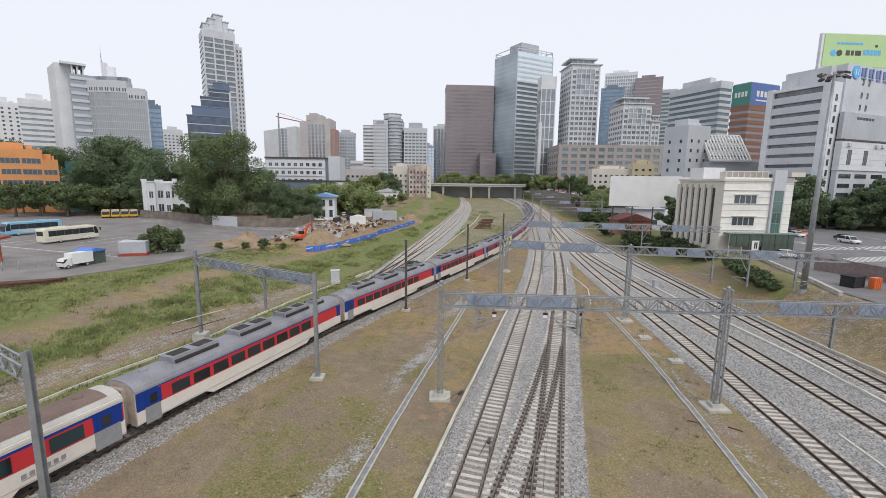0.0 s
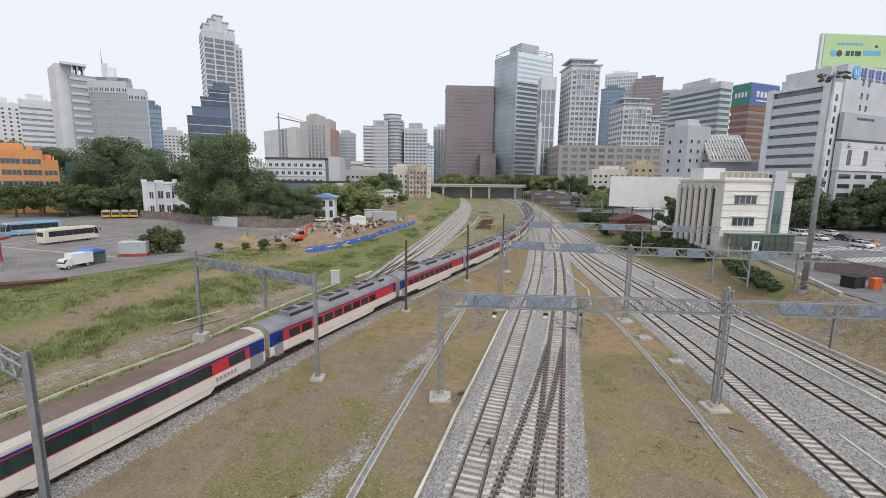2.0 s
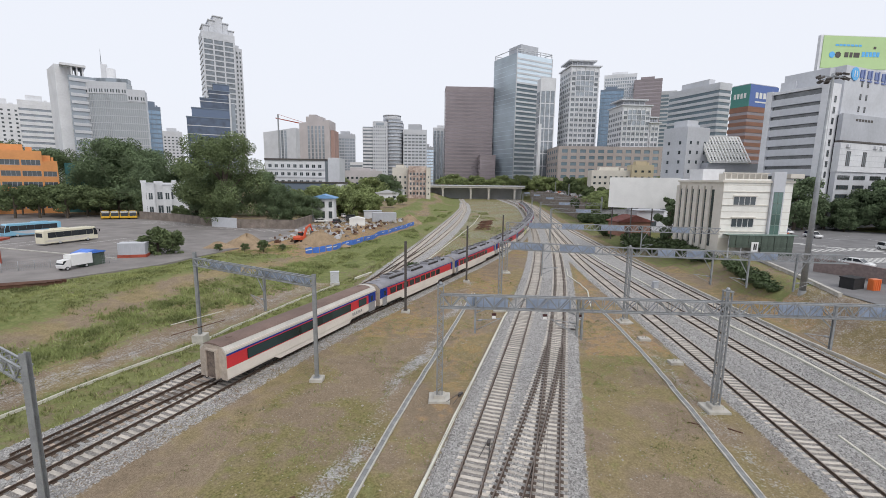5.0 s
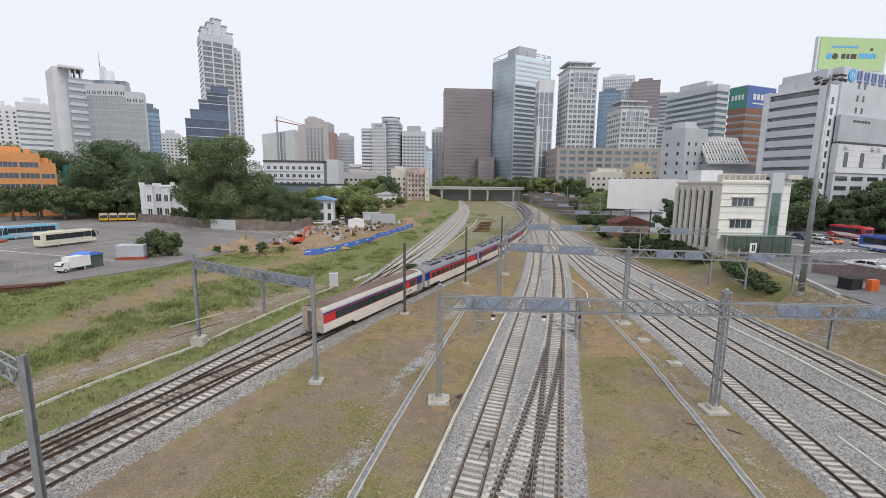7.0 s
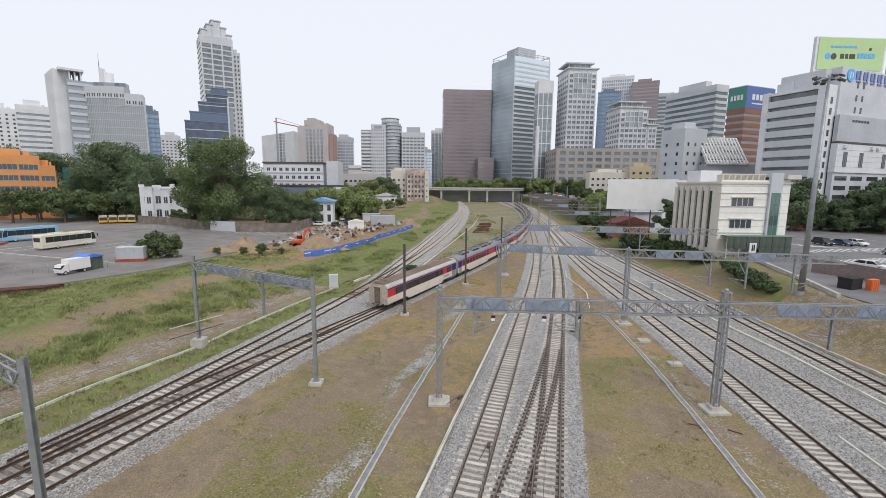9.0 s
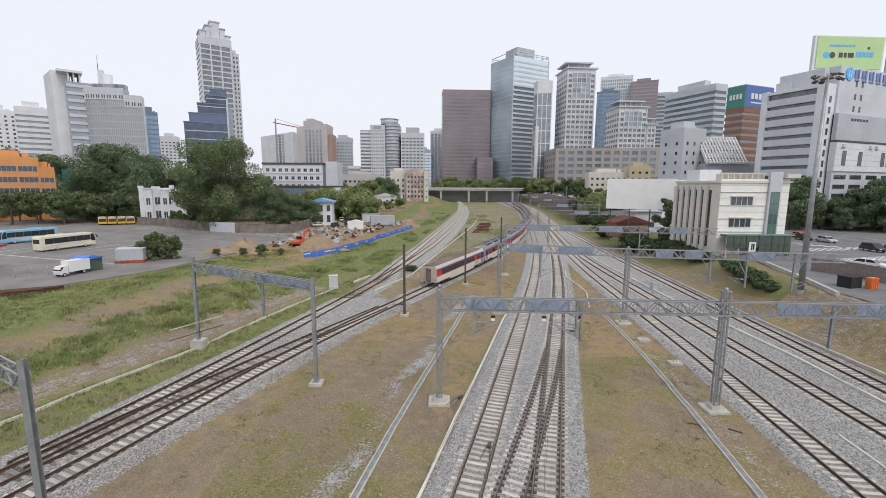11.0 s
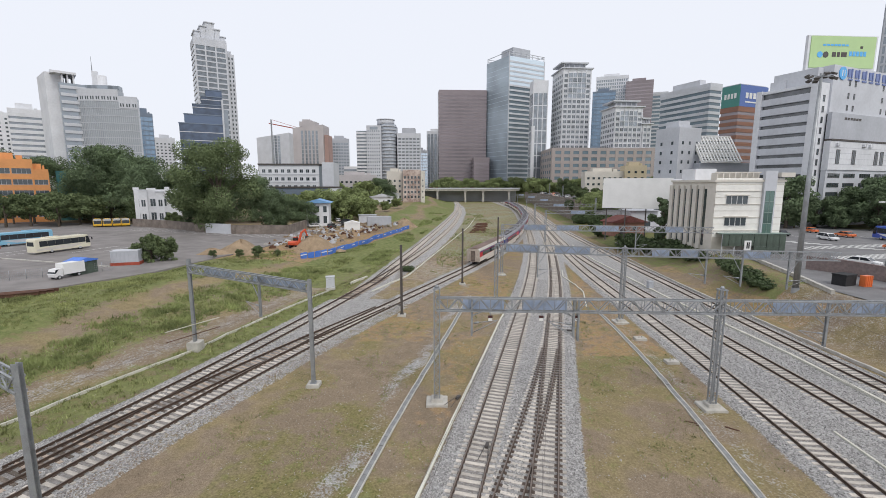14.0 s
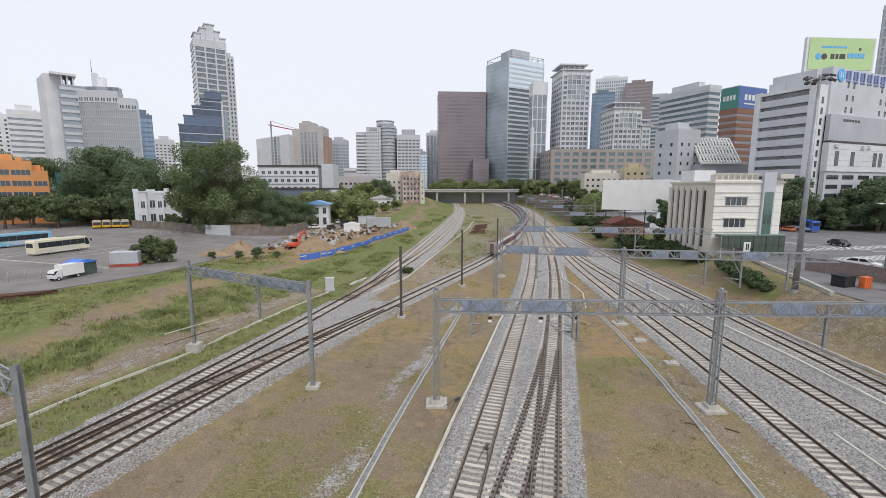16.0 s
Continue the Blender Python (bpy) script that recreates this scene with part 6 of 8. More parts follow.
def wheels(parent, xs_, y, r, w=0.22):
    for x in xs_:
        for s in (-1, 1):
            bm = bmesh.new()
            tube(bm, (x, s * y - w / 2, r), (x, s * y + w / 2, r), r, sides=14)
            wh = part("wheel", bm, BLACK, parent, "black tyre")
            bm = bmesh.new()
            tube(bm, (x, s * (y + w / 2 + 0.004) - 0.01, r), (x, s * (y + w / 2 + 0.004) + 0.01, r), r * 0.6, sides=10)
            part("rim", bm, CAR_SILVER, wh)


def car(label, mat, m, suv=False, group="cars on the street"):
    c = thing("car", label, "car", m, group)
    hi = 1.66 if suv else 1.44
    body = [(-2.25, 0.35), (2.25, 0.35), (2.3, 0.55), (2.2, 0.78), (1.25, 0.92), (-1.9 if not suv else -2.2, 0.96), (-2.28, 0.88), (-2.3, 0.5)]
    cabin = [(1.3, 0.9), (0.55, hi - 0.04), (-1.15 if not suv else -1.75, hi - 0.04), (-1.95 if not suv else -2.15, 0.94)]
    bm = bmesh.new()
    extrude(bm, body, -0.9, 0.9)
    bmesh.ops.bevel(bm, geom=[e for e in bm.edges], offset=0.06, segments=1, affect="EDGES")
    part("body", bm, mat, c)
    bm = bmesh.new()
    extrude(bm, cabin, -0.78, 0.78)
    part("cabin", bm, CARGLASS, c, "dark glazed cabin")
    bm = bmesh.new()
    extrude(bm, [(0.62, hi - 0.06), (0.5, hi), (-1.1 if not suv else -1.7, hi), (-1.25 if not suv else -1.82, hi - 0.06)], -0.76, 0.76)
    for s in (-0.795, 0.765):
        box(bm, -0.35, s, 0.9, -0.22, s + 0.03, hi - 0.02)
        bar(bm, (1.28, s + 0.015, 0.9), (0.55, s + 0.015, hi - 0.03), 0.06)
    part("roof", bm, mat, c)
    wheels(c, (-1.4, 1.4), 0.82, 0.32)
    for s in (-0.62, 0.62):
        bm = bmesh.new()
        box(bm, 2.18, s - 0.2, 0.6, 2.31, s + 0.2, 0.74)
        part("headlight", bm, LAMP_CLEAR, c)
        bm = bmesh.new()
        box(bm, -2.32, s - 0.2, 0.68, -2.2, s + 0.2, 0.84)
        part("tail_light", bm, LAMP_RED, c)
    return c


def bus(label, mat, m, stripe=None, L=11.6, group="buses", H_=3.3):
    c = thing("bus", label, "bus", m, group)
    h = L / 2
    bm = bmesh.new()
    extrude(bm, [(-h, 0.4), (h - 0.1, 0.4), (h, 0.9), (h - 0.12, 2.2), (h - 0.55, H_ - 0.1), (h - 0.9, H_), (-h + 0.2, H_), (-h, H_ - 0.25)], -1.24, 1.24)
    bmesh.ops.bevel(bm, geom=[e for e in bm.edges], offset=0.08, segments=1, affect="EDGES")
    part("body", bm, mat, c)
    for s in (-1, 1):
        n = 6
        for i in range(n):
            a = -h + 0.9 + i * (L - 2.0) / n
            bm = bmesh.new()
            box(bm, a, s * 1.245 - 0.015, 1.6, a + (L - 2.0) / n - 0.03, s * 1.245 + 0.015, 2.8)
            part("window", bm, CARGLASS, c)
        if stripe:
            bm = bmesh.new()
            extrude(bm, [(-h + 0.3, 0.75), (h * 0.3, 0.75), (h - 1.2, 1.45), (-h * 0.2, 1.5), (-h + 0.3, 1.1)], s * 1.25 - 0.008, s * 1.25 + 0.008)
            part("livery", bm, stripe, c)
    bm = bmesh.new()
    extrude(bm, [(h - 0.09, 1.15), (h + 0.0, 1.15), (h - 0.10, 2.25), (h - 0.40, 2.95), (h - 0.5, 2.95), (h - 0.2, 2.2)], -1.08, 1.08)
    part("windscreen", bm, CARGLASS, c)
    for s in (-1, 1):
        bm = bmesh.new()
        extrude(bm, [(h - 1.05, 1.35), (h - 0.12, 1.3), (h - 0.22, 2.2), (h - 0.55, 2.95), (h - 1.05, 2.95)], s * 1.245 - 0.018, s * 1.245 + 0.018)
        part("corner_glass", bm, CARGLASS, c)
    bm = bmesh.new()
    box(bm, -h - 0.012, -0.95, 1.8, -h + 0.05, 0.95, 2.7)
    part("rear_window", bm, CARGLASS, c)
    bm = bmesh.new()
    box(bm, -h * 0.55, -0.8, H_ - 0.02, -h * 0.05, 0.8, H_ + 0.2)
    part("roof_unit", bm, mat, c)
    wheels(c, (-h * 0.45, h * 0.58), 1.08, 0.5, 0.3)
    for s in (-1, 1):
        bm = bmesh.new()
        bar(bm, (h - 0.35, s * 1.2, 2.7), (h + 0.25, s * 1.45, 2.55), 0.06)
        box(bm, h + 0.15, s * 1.45 - 0.1, 2.0, h + 0.3, s * 1.45 + 0.1, 2.55)
        part("mirror", bm, BLACK, c)
    return c


bus("cream coach with dark windows parked on the asphalt", BUS_WHITE, pose(-86.6, 97.6, 2.0, 0, 0, 76), stripe=CREAM, group="parked coaches")
bus("sky blue and silver coach parked on the asphalt", paint("bus_sky_body", (0.22, 0.46, 0.62)), pose(-105.4, 108.4, 2.0, 0, 0, 248), stripe=LIGHTGREY, group="parked coaches")
for i, (x, y) in enumerate([(-123.6, 155.5), (-121.0, 156.6), (-118.4, 157.7), (-115.9, 158.6)]):
    bus("yellow minibus parked in a row", BUS_YELLOW, pose(x, y, 2.0, 0, 0, -52), L=7.0, group="yellow minibuses", H_=2.6)


def lorry(x, y, yaw, z=2.0):
    t = thing("lorry", "small white box lorry parked by the fence", "lorry", pose(x, y, z, 0, 0, yaw))
    bm = bmesh.new()
    extrude(bm, [(1.2, 0.5), (2.7, 0.5), (2.8, 1.1), (2.45, 2.0), (1.2, 2.1)], -0.85, 0.85)
    part("cab", bm, CAR_WHITE, t)
    bm = bmesh.new()
    extrude(bm, [(2.5, 1.25), (2.76, 1.22), (2.48, 1.9), (1.9, 1.95)], -0.87, 0.87)
    part("windscreen", bm, CARGLASS, t)
    bm = bmesh.new()
    box(bm, -3.0, -1.0, 0.75, 1.1, 1.0, 2.9)
    part("cargo_box", bm, WHITE, t)
    wheels(t, (-1.8, 1.9), 0.78, 0.38)
    return t


lorry(-61.2, 69.4, 258).scale = (0.82, 0.82, 0.82)


def simple_box_thing(name, label, category, m, w, d, h, mat, roof_mat=None, ribs=0, overhang=0.2, gable=0.0, doors=()):
    """A plain hut, container or skip with ribs, an overhanging roof and doors."""
    t = thing(name, label, category, m)
    bm = bmesh.new()
    box(bm, -w / 2, -d / 2, -0.3, w / 2, d / 2, h)
    part("wall", bm, mat, t)
    if ribs:
        bm = bmesh.new()
        for i in range(ribs):
            x = -w / 2 + (i + 0.5) * w / ribs
            box(bm, x - 0.06, -d / 2 - 0.06, 0, x + 0.06, -d / 2 + 0.02, h)
        tagged(part("ribs", bm, mat, t), kind="stuff")
    if roof_mat:
        bm = bmesh.new()
        o = overhang
        extrude(bm, [(-w / 2 - o, h), (w / 2 + o, h), (w / 2 + o, h + 0.15), (0, h + 0.15 + gable), (-w / 2 - o, h + 0.15)], -d / 2 - o, d / 2 + o)
        part("roof", bm, roof_mat, t)
    for x, z, ww, hh, mt in doors:
        bm = bmesh.new()
        box(bm, x - ww / 2, -d / 2 - 0.05, z, x + ww / 2, -d / 2 + 0.02, z + hh)
        part("window" if z > 0.4 else "door", bm, mt, t)
    return t


BLUETARP = surface("blue_tarpaulin", (0.06, 0.17, 0.58), 0.5, vary=0.15, scale=0.8, fine=5, tint=(0.09, 0.22, 0.68))
REDOX = surface("red_oxide_paint", (0.36, 0.075, 0.045), 0.7, vary=0.25, scale=1, fine=8)
RUST = surface("rusted_steel", (0.12, 0.06, 0.04), 0.85, vary=0.35, scale=1, fine=8)
BLUEROOF = surface("blue_roof", (0.17, 0.34, 0.58), 0.5, vary=0.12, scale=0.6)
WALLSTONE = surface("dark_wall_stone", (0.22, 0.185, 0.16), 0.9, vary=0.3, scale=0.5, fine=4, bump=0.4)
MOUND = surface("heaped_earth", (0.31, 0.23, 0.15), 0.95, vary=0.25, scale=0.5, fine=5, bump=0.5)
simple_box_thing("storage_shed", "grey shed under a blue tarpaulin by the fence", "shed", pose(-61.3, 72.6, 1.9, 0, 0, 80), 3.6, 2.4, 2.2, GREENNET, BLUETARP, overhang=0.15, gable=0.5)
simple_box_thing("cargo_container", "white box body on a red frame", "container", pose(-59.6, 81.0, 2.6, 0, 0, 18), 4.4, 2.4, 2.0, GREYW, LIGHTGREY, overhang=0.03, ribs=7)
simple_box_thing("container_chassis", "red steel frame under a box body", "chassis", pose(-59.6, 80.9, 2.1, 0, 0, 18), 4.7, 2.3, 0.45, REDOX)
simple_box_thing("hut", "white hut with a bright blue roof and columns", "hut", pose(-47.0, 165, 1.9, 0, 0, 10), 8.0, 10.0, 8.3, PALE, BLUEROOF, ribs=6, overhang=1.0, gable=1.3, doors=[(-2.6, 1, 1.4, 2.6, GLASS), (0, 1, 1.4, 2.6, GLASS), (2.6, 1, 1.4, 2.6, GLASS), (-2.6, 5, 1.4, 2.2, GLASS), (0, 5, 1.4, 2.2, GLASS), (2.6, 5, 1.4, 2.2, GLASS)])
simple_box_thing("cargo_container", "grey ribbed site container", "container", pose(-24.5, 166, 1.9, 0, 0, 14), 9.0, 3.0, 3.1, GREYW, None, ribs=14)
simple_box_thing("cargo_container", "dark grey ribbed site container", "container", pose(-31, 178, 1.9, 0, 0, 14), 7.0, 3.0, 2.8, LIGHTGREY, GREYW, ribs=10)
simple_box_thing("house", "low white house with a pale grey roof", "house", pose(-42, 298, 4.2, 0, 0, 12), 15, 10, 4.5, PALE, LIGHTGREY, overhang=0.8, gable=2.2, doors=[(-4, 1.2, 2, 1.5, GLASS), (1, 0, 1.2, 2.3, DARKSTEEL), (4.5, 1.2, 2, 1.5, GLASS)])
simple_box_thing("house", "low white house with a pale grey roof", "house", pose(-36, 312, 4.4, 0, 0, 8), 9, 8, 6.0, PALE, LIGHTGREY, overhang=0.6, gable=1.6, doors=[(-2, 1.2, 1.6, 1.5, GLASS), (2, 1.2, 1.6, 1.5, GLASS)])
simple_box_thing("site_tent", "white tarpaulin covered stack on the site", "tarpaulin stack", pose(-31, 148, 1.8, 0, 0, 10), 5.2, 3.2, 2.2, WHITE, WHITE, overhang=0.1, gable=0.7)
for i, (x, y, s) in enumerate([(-45, 168, 1), (-43, 178, 1), (-39, 172, 0), (-41, 222, 1), (-36, 160, 0), (-45.5, 155, 1), (-39, 152, 0)]):
    car("white car parked on the building site" if s else "dark car parked on the building site", CAR_WHITE if s else CAR_BLACK, pose(x, y, 1.9, 0, 0, 40 + i * 67), suv=i % 2 == 0, group="cars on the site")


def mound(x, y, z, r, h, seed, label="heap of orange brown earth"):
    rng = np.random.default_rng(seed)
    n, k = 14, 26
    ph = rng.random(6) * 6
    v, f = [], []
    for i in range(n + 1):
        rr = r * i / n
        for j in range(k):
            a = 2 * math.pi * j / k
            wob = 1 + 0.18 * math.sin(2 * a + ph[0]) + 0.1 * math.sin(5 * a + ph[1])
            q = i / n
            zz = h * (1 - ease(q)) * (1 + 0.12 * math.sin(3 * a + ph[2] + 4 * q)) + 0.12 * math.sin(7 * a + ph[3]) * (1 - q) - 0.9 * q * q
            v.append((x + rr * wob * math.cos(a), y + rr * wob * 0.75 * math.sin(a), height(x, y) + float(zz)))
    for i in range(n):
        for j in range(k):
            f.append((i * k + j, i * k + (j + 1) % k, (i + 1) * k + (j + 1) % k, (i + 1) * k + j))
    ob = new("earth_mound", cloud_mesh("earth_mound", np.array(v), np.array(f), MOUND))
    return tagged(ob, label, "earth heap", "earth heaps")


mound(-45.5, 97, 1.8, 7.2, 2.6, 1)
mound(-50, 93.5, 1.8, 5.0, 1.3, 2)
mound(-31.6, 105, 1.8, 6.6, 2.7, 3)
mound(-32.5, 98, 1.8, 4.0, 0.9, 4)
mound(-16, 178, 1.8, 6.5, 2.6, 5)

# rubble and scrap on the building site: heaps of mixed slabs
scrap_mats = [CONCRETE, LIGHTGREY, RUST, WALLSTONE, GREYW, CONCRETE, MOUND]
for i in range(420):
    x, y = random.uniform(-47, -17), random.uniform(102, 172)
    if x > np.interp(y, [91, 165], [-33, -18]) or x < np.interp(y, [100, 130, 172], [-44, -46, -40]):
        continue
    bm = bmesh.new()
    L_, w_, t_ = random.uniform(0.5, 1.7), random.uniform(0.3, 0.9), random.uniform(0.15, 0.5)
    box(bm, -L_ / 2, -w_ / 2, -0.1, L_ / 2, w_ / 2, t_)
    box(bm, -L_ / 3, -w_ / 3, t_, L_ / 6, w_ / 4, t_ + random.uniform(0.1, 0.45))
    ob = part("rubble_block", bm, random.choice(scrap_mats))
    ob.matrix_world = pose(x, y, 1.75, random.uniform(-8, 8), random.uniform(-8, 8), random.uniform(0, 180))
    tagged(ob, "block of stacked scrap and rubble on the site", "rubble", "site rubble")


def excavator(x, y, z, yaw):
    e = thing("excavator", "orange tracked excavator with a raised arm", "excavator", pose(x, y, z, 0, 0, yaw))
    ORANGE = surface("excavator_orange", (0.60, 0.10, 0.045), 0.5, vary=0.15)
    for s in (-1.05, 1.05):
        bm = bmesh.new()
        extrude(bm, [(-1.7, 0.25), (-1.45, 0.0), (1.45, 0.0), (1.7, 0.25), (1.7, 0.6), (1.4, 0.85), (-1.4, 0.85), (-1.7, 0.6)], s - 0.27, s + 0.27)
        part("crawler", bm, BLACK, e, "black crawler belt")
    bm = bmesh.new()
    extrude(bm, [(-2.0, 1.0), (1.1, 1.0), (1.2, 1.5), (0.2, 2.0), (-1.8, 2.0), (-2.1, 1.6)], -1.2, 1.2)
    part("body", bm, ORANGE, e)
    bm = bmesh.new()
    extrude(bm, [(0.1, 1.3), (1.5, 1.3), (1.55, 1.9), (1.2, 2.9), (0.1, 2.9)], 0.25, 1.18)
    part("cab", bm, CARGLASS, e, "glazed cab")
    bm = bmesh.new()
    box(bm, 0.05, 0.22, 2.88, 1.25, 1.2, 2.98)
    part("cab_roof", bm, ORANGE, e)
    bm = bmesh.new()
    bar(bm, (0.9, -0.25, 1.6), (2.1, -0.25, 4.2), 0.4, 0.55)
    bar(bm, (2.1, -0.25, 4.1), (3.9, -0.25, 4.9), 0.36, 0.45)
    part("boom", bm, ORANGE, e)
    bm = bmesh.new()
    bar(bm, (3.7, -0.25, 5.0), (4.7, -0.25, 2.9), 0.3, 0.36)
    part("dipper", bm, ORANGE, e)
    bm = bmesh.new()
    extrude(bm, [(4.3, 2.9), (5.0, 2.9), (5.2, 2.3), (4.7, 1.9), (4.2, 2.2)], -0.7, 0.2)
    part("bucket", bm, DARKSTEEL, e)
    e.scale = (0.85, 0.85, 0.85)


excavator(-35.4, 104.0, 1.85, 70)

# blue site fence: panels that lean a little
fence = thing("site_fence", "bright blue sheet fence round the building site", "fence")
fp = [(-30.5, 91.6), (-26.8, 99.8), (-22.4, 118.6), (-17.8, 143.9), (-13.2, 169.0)]
for (x0, y0), (x1, y1) in zip(fp, fp[1:]):
    n = int(math.hypot(x1 - x0, y1 - y0) / 2.0)
    for i in range(n):
        x, y = x0 + (x1 - x0) * (i + 0.5) / n, y0 + (y1 - y0) * (i + 0.5) / n
        bm = bmesh.new()
        box(bm, -0.98, -0.03, -0.3, 0.98, 0.03, 1.3)
        box(bm, -0.98, -0.06, 0.7, 0.98, -0.03, 0.9, mat=1)
        p = part("panel", bm, [BLUETARP, WHITE if i % 3 == 0 else BLUETARP], fence)
        p.matrix_local = pose(x, y, height(x, y), random.uniform(-6, 6), 0, math.degrees(math.atan2(y1 - y0, x1 - x0)) + random.uniform(-3, 3))


# boundary wall at the back of the coach park
def long_wall(pts, z, h, t, mat, label, name="boundary_wall"):
    w = thing(name, label, "wall", kind="structure")
    for (x0, y0), (x1, y1) in zip(pts, pts[1:]):
        bm = bmesh.new()
        L_ = math.hypot(x1 - x0, y1 - y0)
        box(bm, 0, -t / 2, -0.8, L_, t / 2, h)
        box(bm, 0, -t / 2 - 0.06, h, L_, t / 2 + 0.06, h + 0.12)
        p = part("wall_length", bm, mat, w)
        p.matrix_local = pose(x0, y0, z, 0, 0, math.degrees(math.atan2(y1 - y0, x1 - x0)))
    return w


long_wall([(-112, 157), (-93, 148.5), (-76, 137), (-63, 132), (-47, 132), (-48, 152)], 2.0, 2.6, 0.4, WALLSTONE, "brown stone wall behind the coach park")
simple_box_thing("notice_board", "large blank pale board against the wall", "board", pose(-69.5, 134.0, 2.0, 0, 0, -20), 10.0, 0.3, 3.0, LIGHTGREY)
# bays marked on the asphalt
bays = thing("bay_marking", "faded white parking bay lines on the asphalt", "road marking", kind="structure")
for i in range(22):
    bm = bmesh.new()
    box(bm, -0.1, -3.4, 0, 0.1, 3.4, 0.012)
    p = part("line", bm, PAINT, bays)
    p.matrix_local = pose(-104 + i * 2.6, 146 - i * 0.92, 2.002, 0, 0, -20)
for i in range(9):
    bm = bmesh.new()
    box(bm, -0.1, -5.5, 0, 0.1, 5.5, 0.012)
    p = part("line", bm, PAINT, bays)
    p.matrix_local = pose(-112 + i * 5.2, 88 + i * 2.1, 2.002, 0, 0, -14)
bm = bmesh.new()
box(bm, -26, -0.2, 0, 26, 0.2, 0.16)
kerb = tagged(part("kerb", bm, CONCRETE), "long pale kerb across the coach park", "kerb", kind="structure")
kerb.matrix_world = pose(-86, 86, 2.0, 0, 0, -17)
# rusted beams lying on the grass, fence at the edge
for i in range(6):
    bm = bmesh.new()
    box(bm, -6, -0.16, 0, 6, 0.16, 0.05)
    box(bm, -6, -0.03, 0.05, 6, 0.03, 0.4)
    box(bm, -6, -0.16, 0.4, 6, 0.16, 0.45)
    ob = part("steel_beam", bm, RUST)
    x, y = -60.8 + 0.2 * i, 55.4 + 0.42 * i
    ob.matrix_world = pose(x, y, height(x, y) + 0.12 + 0.05 * (i % 2), 0, 0, 26 + random.uniform(-3, 3))
    tagged(ob, "long rusted steel beam lying in the grass", "steel beam", "stacked beams")
mesh_fence = thing("mesh_fence", "grey wire mesh fence at the edge of the coach park", "fence")
for i in range(14):
    x, y = -78 + i * 1.45, 58 + i * 1.25
    bm = bmesh.new()
    tube(bm, (0, 0, -0.3), (0, 0, 1.7), 0.04, sides=6)
    p = part("post", bm, STEEL, mesh_fence)
    p.matrix_local = pose(x, y, 1.9)
    bm = bmesh.new()
    for k in range(5):
        bar(bm, (0, 0, 0.1 + k * 0.38), (1.45, 1.25, 0.1 + k * 0.38), 0.02)
    for k in range(8):
        bar(bm, (k * 0.18, k * 0.156, 0.1), (k * 0.18, k * 0.156, 1.62), 0.015)
    p = part("mesh_panel", bm, STEEL, mesh_fence)
    p.matrix_local = pose(x, y, 1.9)
canopy = thing("canopy", "red steel shelter with a flat roof", "shelter", pose(-79.0, 71.5, 2.0, 0, 0, 20))
for x in (-2.6, 2.6):
    bm = bmesh.new()
    box(bm, x - 0.15, -0.15, -0.1, x + 0.15, 0.15, 4.0)
    part("post", bm, REDOX, canopy)
bm = bmesh.new()
box(bm, -3.6, -1.6, 4.0, 3.6, 1.6, 4.35)
part("roof", bm, REDOX, canopy)
# rusty sleepers and rails stacked between the tracks far off
for i in range(10):
    bm = bmesh.new()
    t_ = 0.14 + 0.12 * (i % 3)
    box(bm, -3.4, -0.35, 0, 3.4, 0.35, t_)
    box(bm, -3.0, -0.15, t_, 3.2, 0.16, t_ + 0.12)
    ob = part("rail_stack", bm, RUST)
    ob.matrix_world = pose(12.4 + i * 0.55, 158 + 4.2 * i, -0.33, 0, 0, 32 + random.uniform(-16, 16))
    tagged(ob, "rusty stacked rail beside the track", "rail stack", "stacked rails")

# ------------------------------------------------------------ bridge over the tracks
bridge = thing("road_bridge", "grey concrete road bridge across the tracks", "bridge", kind="structure")
bm = bmesh.new()
box(bm, -40, 440, 11.0, 76, 462, 12.8)
part("deck", bm, CONCRETE, bridge)
bm = bmesh.new()
box(bm, -40, 439.5, 12.8, 76, 440, 13.9)
part("parapet", bm, LIGHTGREY, bridge)
for x in (-24, -6, 22, 40, 66):
    bm = bmesh.new()
    box(bm, x - 0.9, 441, -1, x + 0.9, 443.5, 11.0)
    box(bm, x - 1.6, 440.8, 9.8, x + 1.6, 443.7, 10.98)
    part("pier", bm, CONCRETE, bridge)
# added sheet fills the opening behind the piers, pale to offset the deck's shade
bm = bmesh.new()
box(bm, -40, 461, -1, 76, 463, 10.95)
part("back_wall", bm, LIGHTGREY, bridge, "pale sheet added across the opening under the deck")
for i in range(34):
    x = -38 + i * 3.4
    bm = bmesh.new()
    box(bm, x, 439.6, 13.9, x + 0.16, 439.8, 14.9)
    part("post", bm, DARKSTEEL, bridge)
for i in range(16):
    car("car crossing the road bridge", random.choice([CAR_WHITE, CAR_SILVER, CAR_BLACK, CAR_ORANGE]), pose(-34 + i * 6.9, 447 + 4 * (i % 2), 12.8, 0, 0, 180 * (i % 2)), suv=i % 3 == 0, group="cars on the bridge")
# embankment wall along the street, and the cars parked on it
long_wall([(81.4, 438), (73.4, 300), (65.4, 230), (61, 190)], 0.2, 9.6, 0.6, WALLSTONE, "dark retaining wall below the street", "retaining_wall")
